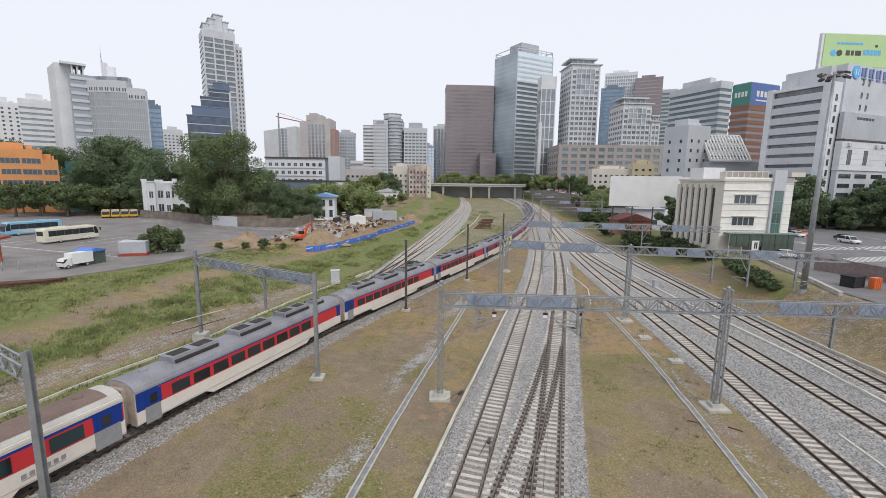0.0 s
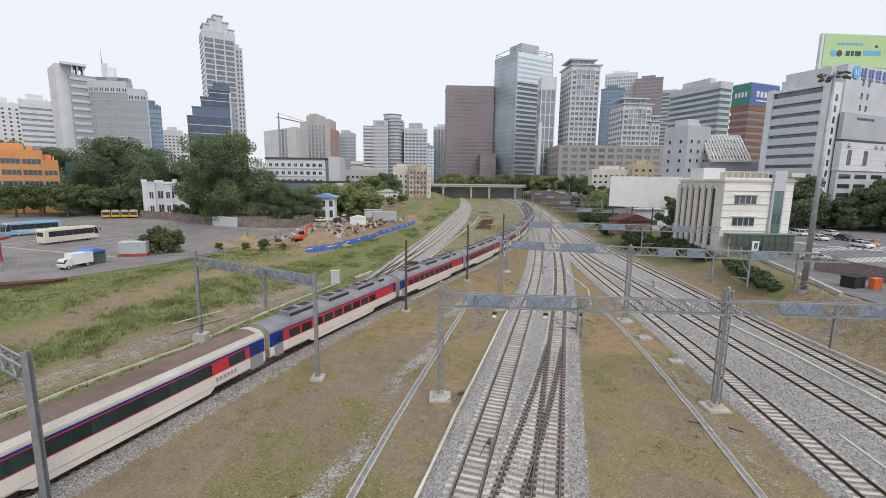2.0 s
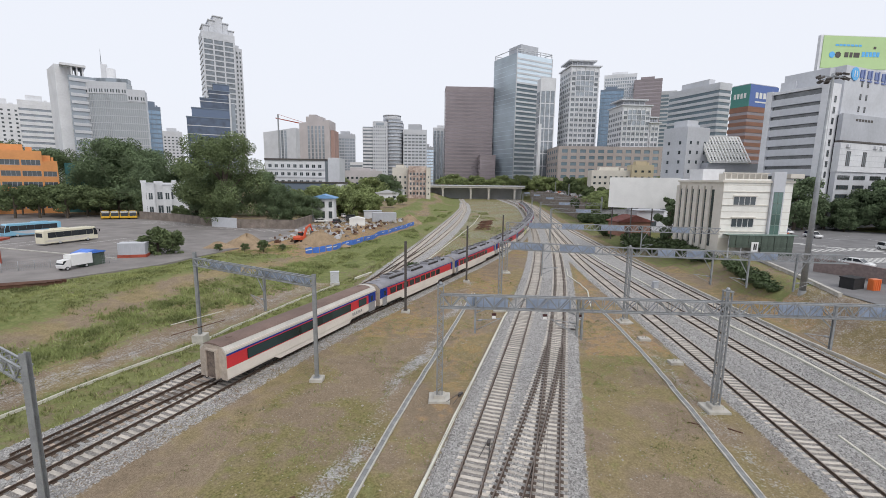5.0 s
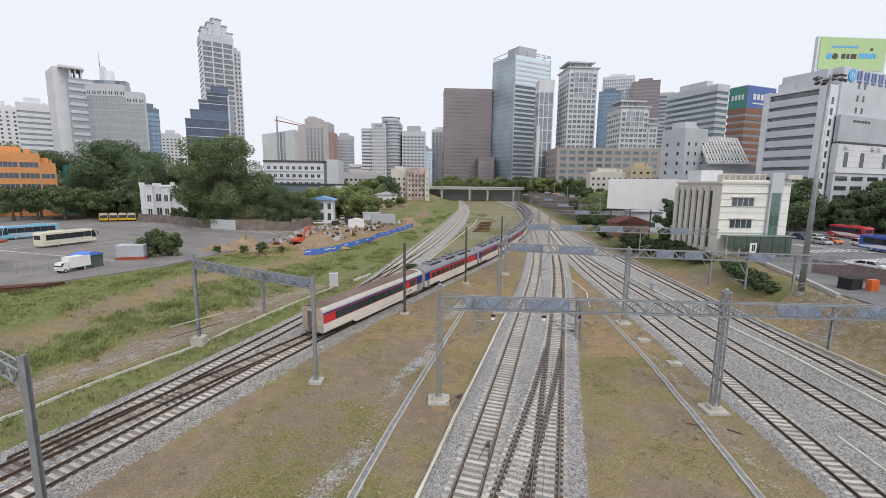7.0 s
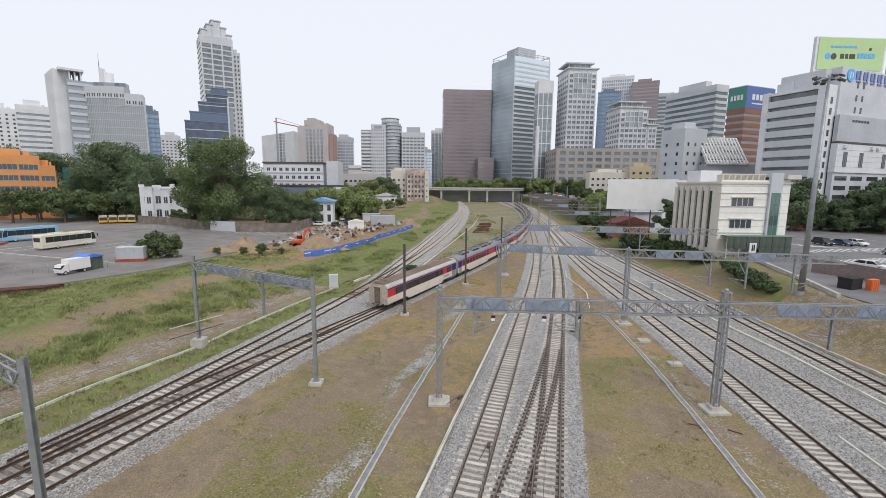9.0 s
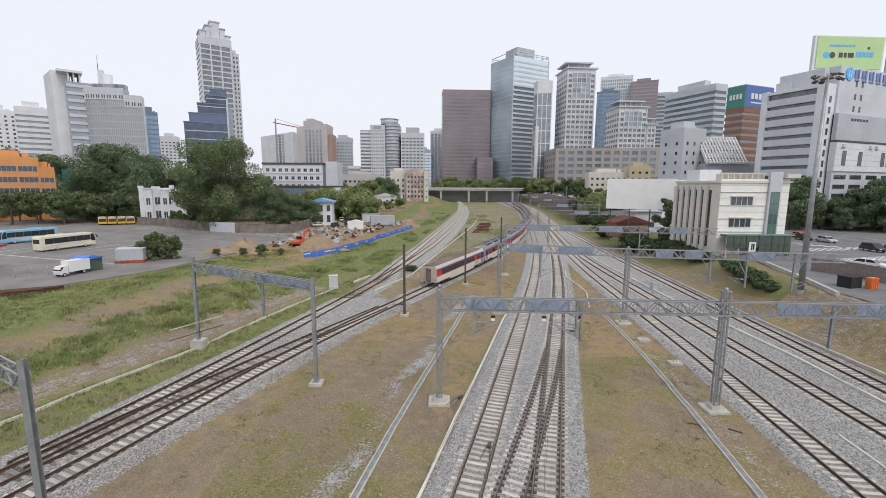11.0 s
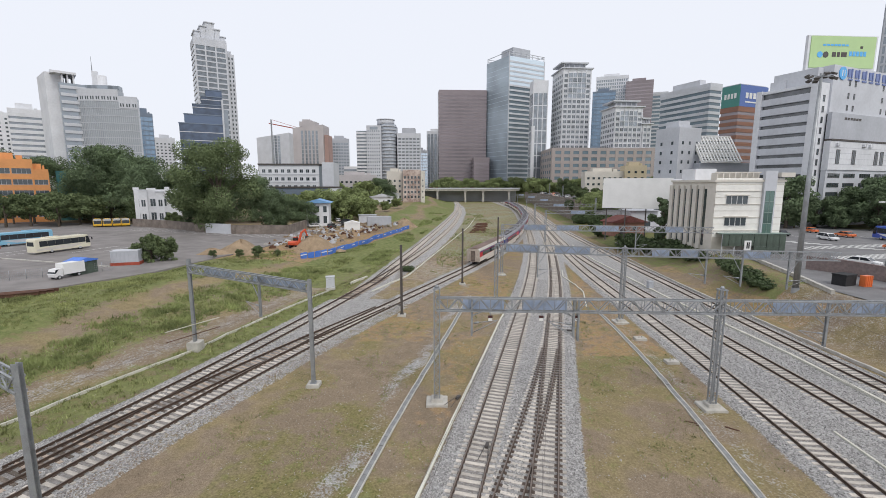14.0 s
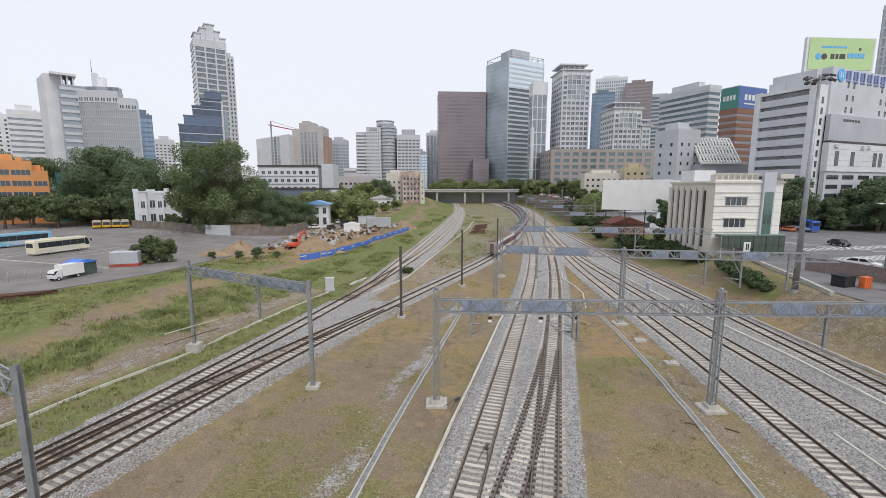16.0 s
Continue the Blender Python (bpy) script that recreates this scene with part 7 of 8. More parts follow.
for i in range(22):
    y = 255 + i * 8.2
    x = float(np.interp(y, *STREET)) + 4 + 4.2 * (i % 3)
    car("car queueing on the street above the wall", [CAR_WHITE, CAR_SILVER, CAR_BLACK, CAR_WHITE, CAR_ORANGE][i % 5], pose(x, y, height(x, y) + 0.1, 0, 0, 95 if i % 2 else -85), suv=i % 3 == 0, group="queueing cars")

# rusty sticks and rods on the soil
for x, y, L_, a in ((20.6, 28.9, 0.9, -40), (18.2, 29.8, 0.8, 150), (18.6, 29.3, 0.6, 170), (-8.3, 21.4, 0.3, 20), (-4.6, 26.0, 0.3, 70)):
    bm = bmesh.new()
    box(bm, -L_ / 2, -0.045, 0, L_ / 2, 0.045, 0.06)
    ob = part("scrap_bar", bm, RUST)
    ob.matrix_world = pose(x, y, float(ground_z(np.array([x]), np.array([y]))[0]), 0, 0, a)
    tagged(ob, "short rusty scrap bar lying on the soil", "scrap bar", "scrap bars")
brace = thing("pole_stay", "pair of thin stay rods leaning at the column foot", "stay rods", pose(-26.0, 43.6, 0))
for z0, z1, mt in ((2.0, 3.0, WHITEPIPE), (0.9, 2.0, RUST)):
    bm = bmesh.new()
    bar(bm, (-2.3, -1.0, z0), (2.3, 1.0, z1), 0.07)
    part("rod", bm, mt, brace)

# far steel gantries
for x0, x1, y, z in ((36, 62, 128, 8.6), (42, 70, 172, 8.6), (50, 78, 232, 8.6), (54, 88, 285, 8.6), (58, 94, 345, 8.6)):
    gantry((x0 - 6, y), (x1 - 12, y - 5), z, 1.0, [(7, 11)], TRUSS, panel=2.2)
    lattice_pole(x0 - 6, y, -0.3, 9.6, LAT)
    lattice_pole(x1 - 12, y - 5, height(x1 - 12, y - 5), 9.4, LAT)


# ------------------------------------------------------------ east side: hoarding, lattice roof, light mast, street furniture
hb = thing("hoarding", "large blank white hoarding on dark posts", "hoarding", pose(49.2, 112, 0, 0, 0, -23.7))
bm = bmesh.new()
box(bm, -8.1, 0, 10.9, 8.1, 0.25, 18.6)
part("panel", bm, WHITE, hb)
for x in (-7, -2.4, 2.4, 7):
    bm = bmesh.new()
    box(bm, x - 0.15, 0.25, 2.5, x + 0.15, 0.55, 18.2)
    part("post", bm, DARKSTEEL, hb)
REDROOF = surface("rusty_red_roof", (0.17, 0.06, 0.05), 0.8, vary=0.3, scale=0.5, fine=4)
simple_box_thing("brick_hut", "low brick hut with a rusty red gable roof", "hut", pose(50, 121, 3.4, 0, 0, 10), 9.5, 5, 3.4, BRICKW, REDROOF, overhang=0.6, gable=1.7, doors=[(-2, 0, 1.0, 2.1, DARKSTEEL), (2, 1.2, 1.4, 1.2, GLASS)])
simple_box_thing("shed", "pale shed with a flat overhanging roof", "shed", pose(57, 127, 4.0, 0, 0, 5), 8, 5, 5.6, LIGHTGREY, GREYW, overhang=0.8, doors=[(0, 1.2, 4, 1.4, GLASS)])
slant = thing("lattice_roof", "white slanted lattice sunscreen on a low grey block", "sunscreen", pose(109.0, 196, 0))
a0, a1 = Vector((0, 0, 37.7)), Vector((0.3, -9.0, 26.6))
for i in range(10):
    bm = bmesh.new()
    q = i / 9
    pa = a0.lerp(a1, q)
    bar(bm, pa, pa + Vector((16.2, 0, 0)), 0.55 if i % 3 == 0 else 0.3)
    part("rail_bar", bm, WHITE, slant)
for i in range(13):
    bm = bmesh.new()
    bar(bm, a0 + Vector((16.2 * i / 12, 0, 0)), a1 + Vector((16.2 * i / 12, 0, 0)), 0.45)
    part("rib_bar", bm, WHITE, slant)
bm = bmesh.new()
v = [bm.verts.new(p) for p in (a0 + Vector((0, 0.8, -0.4)), a0 + Vector((16.2, 0.8, -0.4)), a1 + Vector((16.2, 0.8, -0.4)), a1 + Vector((0, 0.8, -0.4)))]
v2 = [bm.verts.new(p.co + Vector((0, 0.5, -0.2))) for p in v]
bm.faces.new(v)
bm.faces.new(v2)
for i in range(4):
    bm.faces.new((v[i], v[(i + 1) % 4], v2[(i + 1) % 4], v2[i]))
part("glazed_slope", bm, CREAMPANEL, slant)
for r in range(3):
    pa = a0.lerp(a1, 0.2 + 0.32 * r)
    for k in range(10):
        bm = bmesh.new()
        box(bm, pa.x + 0.9 + k * 1.5, pa.y + 0.35, pa.z - 0.9, pa.x + 1.7 + k * 1.5, pa.y + 1.0, pa.z + 0.3)
        part("window", bm, GLASS, slant)
building("office_building", "low grey block with a row of dark windows", 119.0, 195.0, 5, 21, 14, 21.2, 0, GREYW, "grid", floor=4.2, bay=2.2, win=(1.4, 1.6), roof=False)
building("office_building", "low pale row of shops with flat roofs", 71, 137, 4.3, 20, 9, 12.6, 8, PALE, "grid", floor=3.8, bay=3.4, win=(2.0, 1.5))
building("office_building", "pale stepped low block with small windows", 104, 290, 8, 24, 12, 17.5, -6, CREAM, "grid", floor=3.8, bay=3.2, win=(1.6, 1.5))
building("office_building", "yellowish low block with small windows", 122, 285, 8, 13, 12, 21.0, -8, surface("ochre_render", (0.50, 0.43, 0.30), 0.8), "grid", floor=3.8, bay=3.2, win=(1.6, 1.5))
# roof signs of the brown block: plain colour panels with bars
sg = thing("roof_sign", "blue and green rooftop sign panels with white bars", "sign", pose(171.6, 258.9, 60, 0, 0, 22))
bm = bmesh.new()
box(bm, -11.4, -5.4, 0, 11.6, -5.0, 11.5)
part("blue_panel", bm, surface("panel_blue", (0.10, 0.165, 0.42), 0.5), sg)
bm = bmesh.new()
box(bm, -11.8, -5.3, 0, -11.4, 5, 11.5)
part("green_panel", bm, surface("panel_green", (0.07, 0.24, 0.21), 0.5), sg)
bm = bmesh.new()
for i in range(5):
    box(bm, -7 + i * 3.1, -5.55, 4.5, -7 + i * 3.1 + 2.1, -5.4, 7.5)
box(bm, -7, -5.55, 2.2, 6, -5.4, 2.9)
part("white_bar", bm, WHITE, sg)
bm = bmesh.new()
for i in range(4):
    box(bm, -11.95, -3.6 + i * 1.9, 4.5, -11.8, -2.4 + i * 1.9, 7.2)
part("pale_bar", bm, WHITE, sg)
bm = bmesh.new()
box(bm, -11.3, -4.9, -1, 11.3, 5.0, 12.0)
part("sign_frame", bm, GREYW, sg)
facing("skyscraper", "grey tower with vertical ribs", 196, 200, 5, 9.5, 14, 90, -44, GREYW, "bands", floor=4, win=(0, 3.0), bay=1.6, fin=0.6, glass=GREYGLASS, sides="fl")

mast = thing("light_mast", "tall tapered grey floodlight mast with a lamp ring", "light mast", pose(46.6, 56.4, height(46.6, 56.4)))
bm = bmesh.new()
tube(bm, (0, 0, 0), (0, 0, 27.4), 0.38, 0.17, 12)
part("shaft", bm, STEEL, mast)
bm = bmesh.new()
tube(bm, (0, 0, -1.6), (0, 0, 0.3), 0.46, sides=12)
part("base", bm, TROUGH, mast)
for i in range(10):
    a = 2 * math.pi * i / 10
    bm = bmesh.new()
    bar(bm, (0, 0, 27.0), (1.2 * math.cos(a), 1.2 * math.sin(a), 27.1 + 0.3 * math.sin(3 * a)), 0.06)
    part("arm", bm, STEEL, mast)
    bm = bmesh.new()
    m_ = Matrix.Translation((1.25 * math.cos(a), 1.25 * math.sin(a), 27.0 + 0.3 * math.sin(3 * a))) @ Matrix.Rotation(a, 4, "Z") @ Matrix.Rotation(radians(25), 4, "Y")
    box(bm, -0.1, -0.25, -0.16, 0.4, 0.25, 0.08, m_)
    part("floodlight", bm, DARKSTEEL, mast)


def street_lamp(x, y, z, h, yaw):
    s = thing("street_lamp", "grey street lamp with a curved arm", "street lamp", pose(x, y, z, 0, 0, yaw), group="street lamps")
    bm = bmesh.new()
    tube(bm, (0, 0, -0.2), (0, 0, h), 0.12, 0.07, 8)
    part("post", bm, STEEL, s)
    bm = bmesh.new()
    tube(bm, (0, 0, h - 0.1), (-1.6, 0, h + 0.35), 0.05, 0.045, 6)
    tube(bm, (-1.6, 0, h + 0.35), (-3.0, 0, h + 0.42), 0.045, 0.04, 6)
    part("arm", bm, STEEL, s)
    bm = bmesh.new()
    box(bm, -3.9, -0.16, h + 0.34, -2.9, 0.16, h + 0.5)
    part("lamp_head", bm, WHITE, s)


street_lamp(69.5, 67.5, 3.75, 10.2, 20)
street_lamp(84, 128, 3.75, 9, 10)
# low walls by the street
long_wall([(47.6, 52), (50.2, 59.4), (54.4, 73.5), (57.8, 84)], 3.2, 0.9, 0.35, CONCRETE, "low pale concrete wall along the street", "kerb_wall")
long_wall([(57.6, 68.2), (60.2, 63.6), (61.0, 58.0), (61.6, 50)], 3.7, 2.0, 0.3, surface("brown_fence_paint", (0.225, 0.175, 0.165), 0.85, vary=0.2), "brown sheet wall beside the street", "sheet_wall")
simple_box_thing("skip", "black rubbish skip beside the wall", "skip", pose(53.4, 57.0, 3.7, 0, 0, 20), 2.2, 1.6, 1.4, BLACK, BLACK, overhang=0.06)
simple_box_thing("site_cabin", "orange plastic barrier block", "barrier", pose(55.4, 56.0, 3.7, 0, 0, 10), 1.2, 0.7, 1.5, CAR_ORANGE, ribs=4)
simple_box_thing("site_cabin", "orange plastic barrier block", "barrier", pose(56.8, 54.0, 3.7, 0, 0, 40), 1.2, 0.7, 1.4, CAR_ORANGE, ribs=4)
# crossings and lanes painted on the street
marks = thing("street_marking", "white crossing stripes and lane lines on the street", "road marking", kind="structure")


def mark(x, y, L_, w_, yaw):
    bm = bmesh.new()
    box(bm, -L_ / 2, -w_ / 2, 0, L_ / 2, w_ / 2, 0.012)
    p = part("stripe", bm, PAINT, marks)
    p.matrix_local = pose(x, y, height(62, 80) + 0.075, 0, 0, yaw)


for i in range(16):
    mark(76 + i * 1.7, 91 + i * 0.35, 3.6, 0.75, 84)
for i in range(14):
    mark(80 + i * 1.25, 104 - i * 1.9, 3.4, 0.7, 5)
for i in range(12):
    mark(72 + i * 1.2, 78 + i * 0.3, 4.4, 0.6, 80)
for x in (84.5, 91.5, 98.5, 108):
    for i in range(12):
        mark(x, 112 + i * 8, 4, 0.18, 91)
        if i < 5:
            mark(x + 0.8, 40 + i * 9, 4, 0.18, 91)


# ------------------------------------------------------------ west side: special buildings
def slab_and_curve():
    """Tall pale slab with a roof canopy, joined to a curved glass office block."""
    b = thing("office_building", "curved grey glass office block with a pale end slab", "building")
    s = Matrix.Translation((0, 0, 6))
    bm = bmesh.new()
    m = s @ pose(-213.5, 250, 0, 0, 0, 50)
    box(bm, -4.0, 0, -3, 4.0, 22, 71.5, m)
    part("end_slab", bm, PALE, b, "pale blank end slab")
    bm = bmesh.new()
    m2 = s @ pose(-204.5, 251, 0, 0, 0, 44)
    box(bm, -6.0, 0.6, -3, 9.0, 20, 66.0, m2)
    part("inner_wall", bm, GREYGLASS, b)
    for i in range(16):
        bm = bmesh.new()
        box(bm, -5.5, 0, 3 + i * 4, 8.8, 1.0, 4.6 + i * 4, m2)
        part("spandrel", bm, LIGHTGREY, b)
    bm = bmesh.new()
    box(bm, -9.0, -0.5, 70.6, 2.0, 14, 71.8, m2)
    part("roof_canopy", bm, PALE, b, "pale roof canopy on struts")
    for x in (-4.5, -2.2, 0.3):
        bm = bmesh.new()
        box(bm, x, 1, 63.4, x + 0.7, 12, 70.6, m2)
        part("strut", bm, PALE, b)
    # curved front
    n = 15
    cx, cy, R = -199.0, 300.0, 48.0
    a0_, a1_ = radians(-112), radians(-60)
    for k in range(n):
        u, w = a0_ + (a1_ - a0_) * k / n, a0_ + (a1_ - a0_) * (k + 1) / n
        p, q = (cx + R * math.cos(u), cy + R * math.sin(u)), (cx + R * math.cos(w), cy + R * math.sin(w))
        yaw = math.degrees(math.atan2(q[1] - p[1], q[0] - p[0]))
        L_ = math.hypot(q[0] - p[0], q[1] - p[1])
        hh = 58 + (5.5 if 5 <= k < 12 else 2.0 if k >= 12 else 6.5 - 1.2 * abs(k - 3) if k < 5 else 0)
        bay_ = new("facade_bay")
        bay_.parent = b
        bay_.matrix_local = s @ pose(p[0], p[1], 0, 0, 0, yaw)
        bm = bmesh.new()
        box(bm, 0, 0.25, -3, L_, 9, hh)
        part("glazing", bm, CURVEGLASS, bay_)
        bm = bmesh.new()
        for i in range(int(hh / 4)):
            box(bm, 0, 0.12, 1 + i * 4, L_, 0.3, 1.5 + i * 4)
        for j in range(3):
            box(bm, L_ * j / 3 - 0.09, 0.1, -3, L_ * j / 3 + 0.09, 0.3, hh - 6)
        part("frame", bm, GREYW, bay_)
        bm = bmesh.new()
        box(bm, 0, 0.02, hh - 6.4, L_, 0.35, hh + 0.1)
        part("top_band", bm, LIGHTGREY, bay_)
        if 4 <= k < 12:
            bm = bmesh.new()
            box(bm, 0, 3.0, hh, L_, 8, hh + 2.6)
            part("attic", bm, GREYGLASS, bay_, "dark glazed attic storey")
        bm = bmesh.new()
        for j in range(2):
            box(bm, L_ * (0.2 + 0.4 * j), -0.02, hh - 5.6, L_ * (0.42 + 0.4 * j), 0.2, hh - 3.8)
        part("top_window", bm, GLASS, bay_)
    bm = bmesh.new()
    m3 = s @ pose(-206.5, 272, 0, 0, 0, 34)
    box(bm, -2.6, 0, 50, 0.4, 5, 77.5, m3)
    tube(bm, m3 @ Vector((1.6, 2.4, 50)), m3 @ Vector((1.6, 2.4, 75.5)), 2.9, sides=16)
    part("turret", bm, PALE, b, "pale round roof turret")
    bm = bmesh.new()
    tube(bm, m3 @ Vector((-2.2, 1, 77)), m3 @ Vector((-2.2, 1, 86)), 0.25, 0.08, 6)
    part("antenna", bm, STEEL, b)


CURVEGLASS = glassy("pale_grey_glass", (0.22, 0.24, 0.255), 0.2, spec=0.6, cloud_scale=0.05)
slab_and_curve()
# crown and side wing of the tall pale tower
crown = thing("penthouse", "stepped pale penthouse storeys on the tall tower", "penthouse", pose(-219.4, 430, 147.5, 0, 0, 35.2))
for x0, x1, z1 in ((-12, -7, 6), (-7, -2.5, 11), (-3, 4.5, 15), (4.5, 9, 10), (9, 13.5, 4.5)):
    bm = bmesh.new()
    box(bm, x0, -9, -0.5, x1 - 0.2, 8, z1)
    box(bm, x0 - 0.8, -9.8, z1, x1 + 0.6, 8.8, z1 + 0.8)
    part("crown_step", bm, LIGHTGREY, crown)
facing("apartment_block", "narrow pale side wing of the tall tower", -202, 432, 8, 9, 20, 130, 25, LIGHTGREY, "grid", floor=4, bay=2.6, win=(1.3, 2.2))
# crown of the glass skyscraper and of the gridded towers
cg = thing("steel_framework", "open steel framework on the glass skyscraper", "framework", pose(83.4, 530.5, 156, 0, 0, 30))
for x in (-25, -16, -8, 0, 8, 16, 25):
    for y in (-20.2, 19.6):
        bm = bmesh.new()
        box(bm, x - 0.3, y, 0, x + 0.3, y + 0.6, 5)
        part("post", bm, LIGHTGREY, cg)
for y in (-20.3, 19.6):
    for z in (2.4, 4.6):
        bm = bmesh.new()
        box(bm, -25.4, y - 0.05, z, 25.4, y + 0.65, z + 0.6)
        part("beam", bm, LIGHTGREY, cg)
for x in (-25.5, 24.9):
    bm = bmesh.new()
    box(bm, x, -20, 4.6, x + 0.6, 20, 5.2)
    part("beam", bm, LIGHTGREY, cg)
bm = bmesh.new()
box(bm, -13, -11, -0.5, 12, 10, 13)
part("plant_room", bm, GREYW, cg, "dark grey plant room")
# pale tall tan block beside and behind, brick ruin and low houses by the bridge
facing("house", "half-ruined red brick house with broken plaster", -23.6, 330, 6, 13.5, 14, 22, 4, surface("broken_plaster", (0.30, 0.14, 0.10), 0.9, vary=0.3, scale=0.25, fine=0.9, tint=(0.58, 0.50, 0.45)), "grid", floor=3.6, bay=2.5, win=(1.5, 2.0), frame_mat=PALE, roof=False)
facing("house", "grey plaster stair wall of the ruined house", -15.4, 329, 6, 3.2, 12, 21, 4, CREAM, "grid", floor=4.2, bay=3, win=(0.9, 1.2), roof=False)
facing("house", "grey rendered house with dark windows", -37, 335, 6, 12, 12, 21, 4, CREAM, "grid", floor=4, bay=3, win=(1.5, 1.8))
facing("house", "brownish rendered houses in a row", -64, 322, 5, 30, 12, 19, 8, TANGREY, "grid", floor=4, bay=3.2, win=(1.8, 1.6))
facing("house", "dark green netted scaffold front", -158.5, 186, 2.5, 7, 8, 20, 40, surface("teal_net", (0.04, 0.13, 0.13), 0.8, vary=0.25, scale=0.3), "grid", floor=6, bay=9, win=(0.8, 0.8), roof=False)
# construction crane
crane = thing("tower_crane", "red and white lattice tower crane", "crane", pose(-214.5, 560, 8))
bm = bmesh.new()
box(bm, -0.7, -0.7, 0, 0.7, 0.7, 89)
part("mast", bm, STEEL, crane)
bm = bmesh.new()
bar(bm, (-3, 0, 84.4), (66, 0, 71), 1.1)
bar(bm, (0, 0, 89), (40, 0, 77), 0.4)
part("jib", bm, REDOX, crane)


# ------------------------------------------------------------ train
RED = surface("train_red", (0.52, 0.032, 0.042), 0.4, vary=0.1, scale=0.5, fine=6, spec=0.5, bump=0)
BLUEP = surface("train_blue", (0.012, 0.04, 0.23), 0.5, vary=0.1, scale=0.5, fine=6, spec=0.2, bump=0)
# real grime plus the shade on the coach ends, both put into colour
GRIME_SHADE = surface("grimy_shaded_ivory", (0.43, 0.37, 0.315), 0.7, vary=0.25, scale=0.8, fine=5)
IVORY = surface("train_ivory", (0.68, 0.63, 0.575), 0.45, vary=0.08, scale=0.4, fine=5, spec=0.5, bump=0)
ROOFGREY = surface("train_roof_grey", (0.25, 0.25, 0.275), 0.7, vary=0.2, scale=0.5, fine=7)
ROOFBROWN = surface("train_roof_brown", (0.185, 0.128, 0.108), 0.75, vary=0.25, scale=0.4, fine=7)
UNDER = surface("underframe_dirt", (0.045, 0.04, 0.037), 0.85, vary=0.3, scale=1, fine=9)
LIMEPAINT = surface("lime_paint", (0.58, 0.62, 0.27), 0.5, vary=0.08, scale=0.5, fine=6, bump=0)
GANGWAY = surface("dirty_brown_door", (0.16, 0.125, 0.105), 0.85, vary=0.35, scale=1.5, fine=6)
CAR_L, CAR_W = 22.9, 2.95


def coach(label, roof_mat, boxes, plain, lime=False):
    """A railway coach along y, its rail level at z 0; plain: the smooth-roofed kind."""
    c = thing("railway_coach", label, "railway coach", group="train coaches")
    h, w = CAR_L / 2, CAR_W / 2
    floor, waist, sill, head, eave, top = 0.75, 1.75, 1.85, 2.62, 2.95, 3.7
    bm = bmesh.new()
    extrude(bm, [(-w + 0.06, floor), (w - 0.06, floor), (w, floor + 0.15), (w, waist), (-w, waist), (-w, floor + 0.15)], -h, h)
    part("lower_side", bm, IVORY, c, "ivory lower side")
    bm = bmesh.new()
    band = 0.16 if plain else 0.09
    extrude(bm, [(-w, waist), (w, waist), (w - 0.03, eave - band), (-w + 0.03, eave - band)], -h + 0.02, h - 0.02)
    part("upper_side", bm, RED, c, "red window band")
    bm = bmesh.new()
    extrude(bm, [(-w + 0.02, eave - band), (w - 0.02, eave - band), (w - 0.03, eave), (-w + 0.03, eave)], -h + 0.01, h - 0.01)
    part("stripe", bm, BLUEP, c, "dark blue stripe under the roof")
    bm = bmesh.new()
    pts = [(-w + 0.02, eave), (w - 0.02, eave)] + [((w - 0.04) * math.cos(a) if 0.2 < a < 2.94 else (w - 0.03) * (1 if a < 1 else -1), eave + (top - eave) * (math.sin(a) ** 0.75)) for a in np.linspace(0.12, math.pi - 0.12, 11)]
    extrude(bm, pts, -h - 0.05, h + 0.05)
    part("roof", bm, ROOFPALE if plain else roof_mat, c)
    if plain:
        bm = bmesh.new()
        arc = [((w - 0.04) * math.cos(a) * 1.01, eave + (top - eave) * (math.sin(a) ** 0.75) + 0.02) for a in np.linspace(0.72, math.pi - 0.72, 9)]
        extrude(bm, arc, -h - 0.06, h - 0.6)
        part("roof_cap", bm, roof_mat, c, "rusty brown roof cap")
        bm = bmesh.new()
        for s in (-1, 1):
            x0 = s * (w - 0.03)
            box(bm, min(x0, x0 - s * 0.36), -h + 0.1, eave + 0.12, max(x0, x0 - s * 0.36), h - 0.1, eave + 0.30)
        part("eaves_strip", bm, IVORY, c, "pale eaves strip")
    # blue end panels
    ends = [(h - 1.75, h - 0.1)] if plain else [(-h + 0.02, -h + 1.5), (h - 0.7, h - 0.1)]
    for e0, e1 in ends:
        bm = bmesh.new()
        box(bm, -w - 0.012, e0, waist - 0.05, w + 0.012, e1, eave - 0.05)
        part("end_panel", bm, BLUEP, c, "blue end panel")
    if lime:
        bm = bmesh.new()
        box(bm, -w - 0.02, h - 6.4, floor + 0.1, w + 0.02, h - 0.05, eave - 0.02)
        part("lime_end", bm, LIMEPAINT, c, "pale lime green painted end")
        for s in (-1, 1):
            bm = bmesh.new()
            box(bm, s * (w + 0.03) - 0.015, h - 3.6, sill, s * (w + 0.03) + 0.015, h - 1.9, head)
            part("window", bm, CARGLASS, c)
    # skirt between the bogies
    for s in (-1, 1):
        bm = bmesh.new()
        extrude(bm, [(-5.6, 0.42), (5.6, 0.42), (6.2, floor + 0.15), (-6.5, floor + 0.15)], s * (w - 0.07) - 0.03, s * (w - 0.07) + 0.03, 0, Matrix.Rotation(radians(90), 4, "Z"))
        part("skirt", bm, IVORY, c)
    # windows, one object each
    wl_ = 1.66 if plain else 1.36
    bm = bmesh.new()
    box(bm, -0.025, -wl_ / 2, 0, 0.02, wl_ / 2, head - sill + (0.06 if plain else 0))
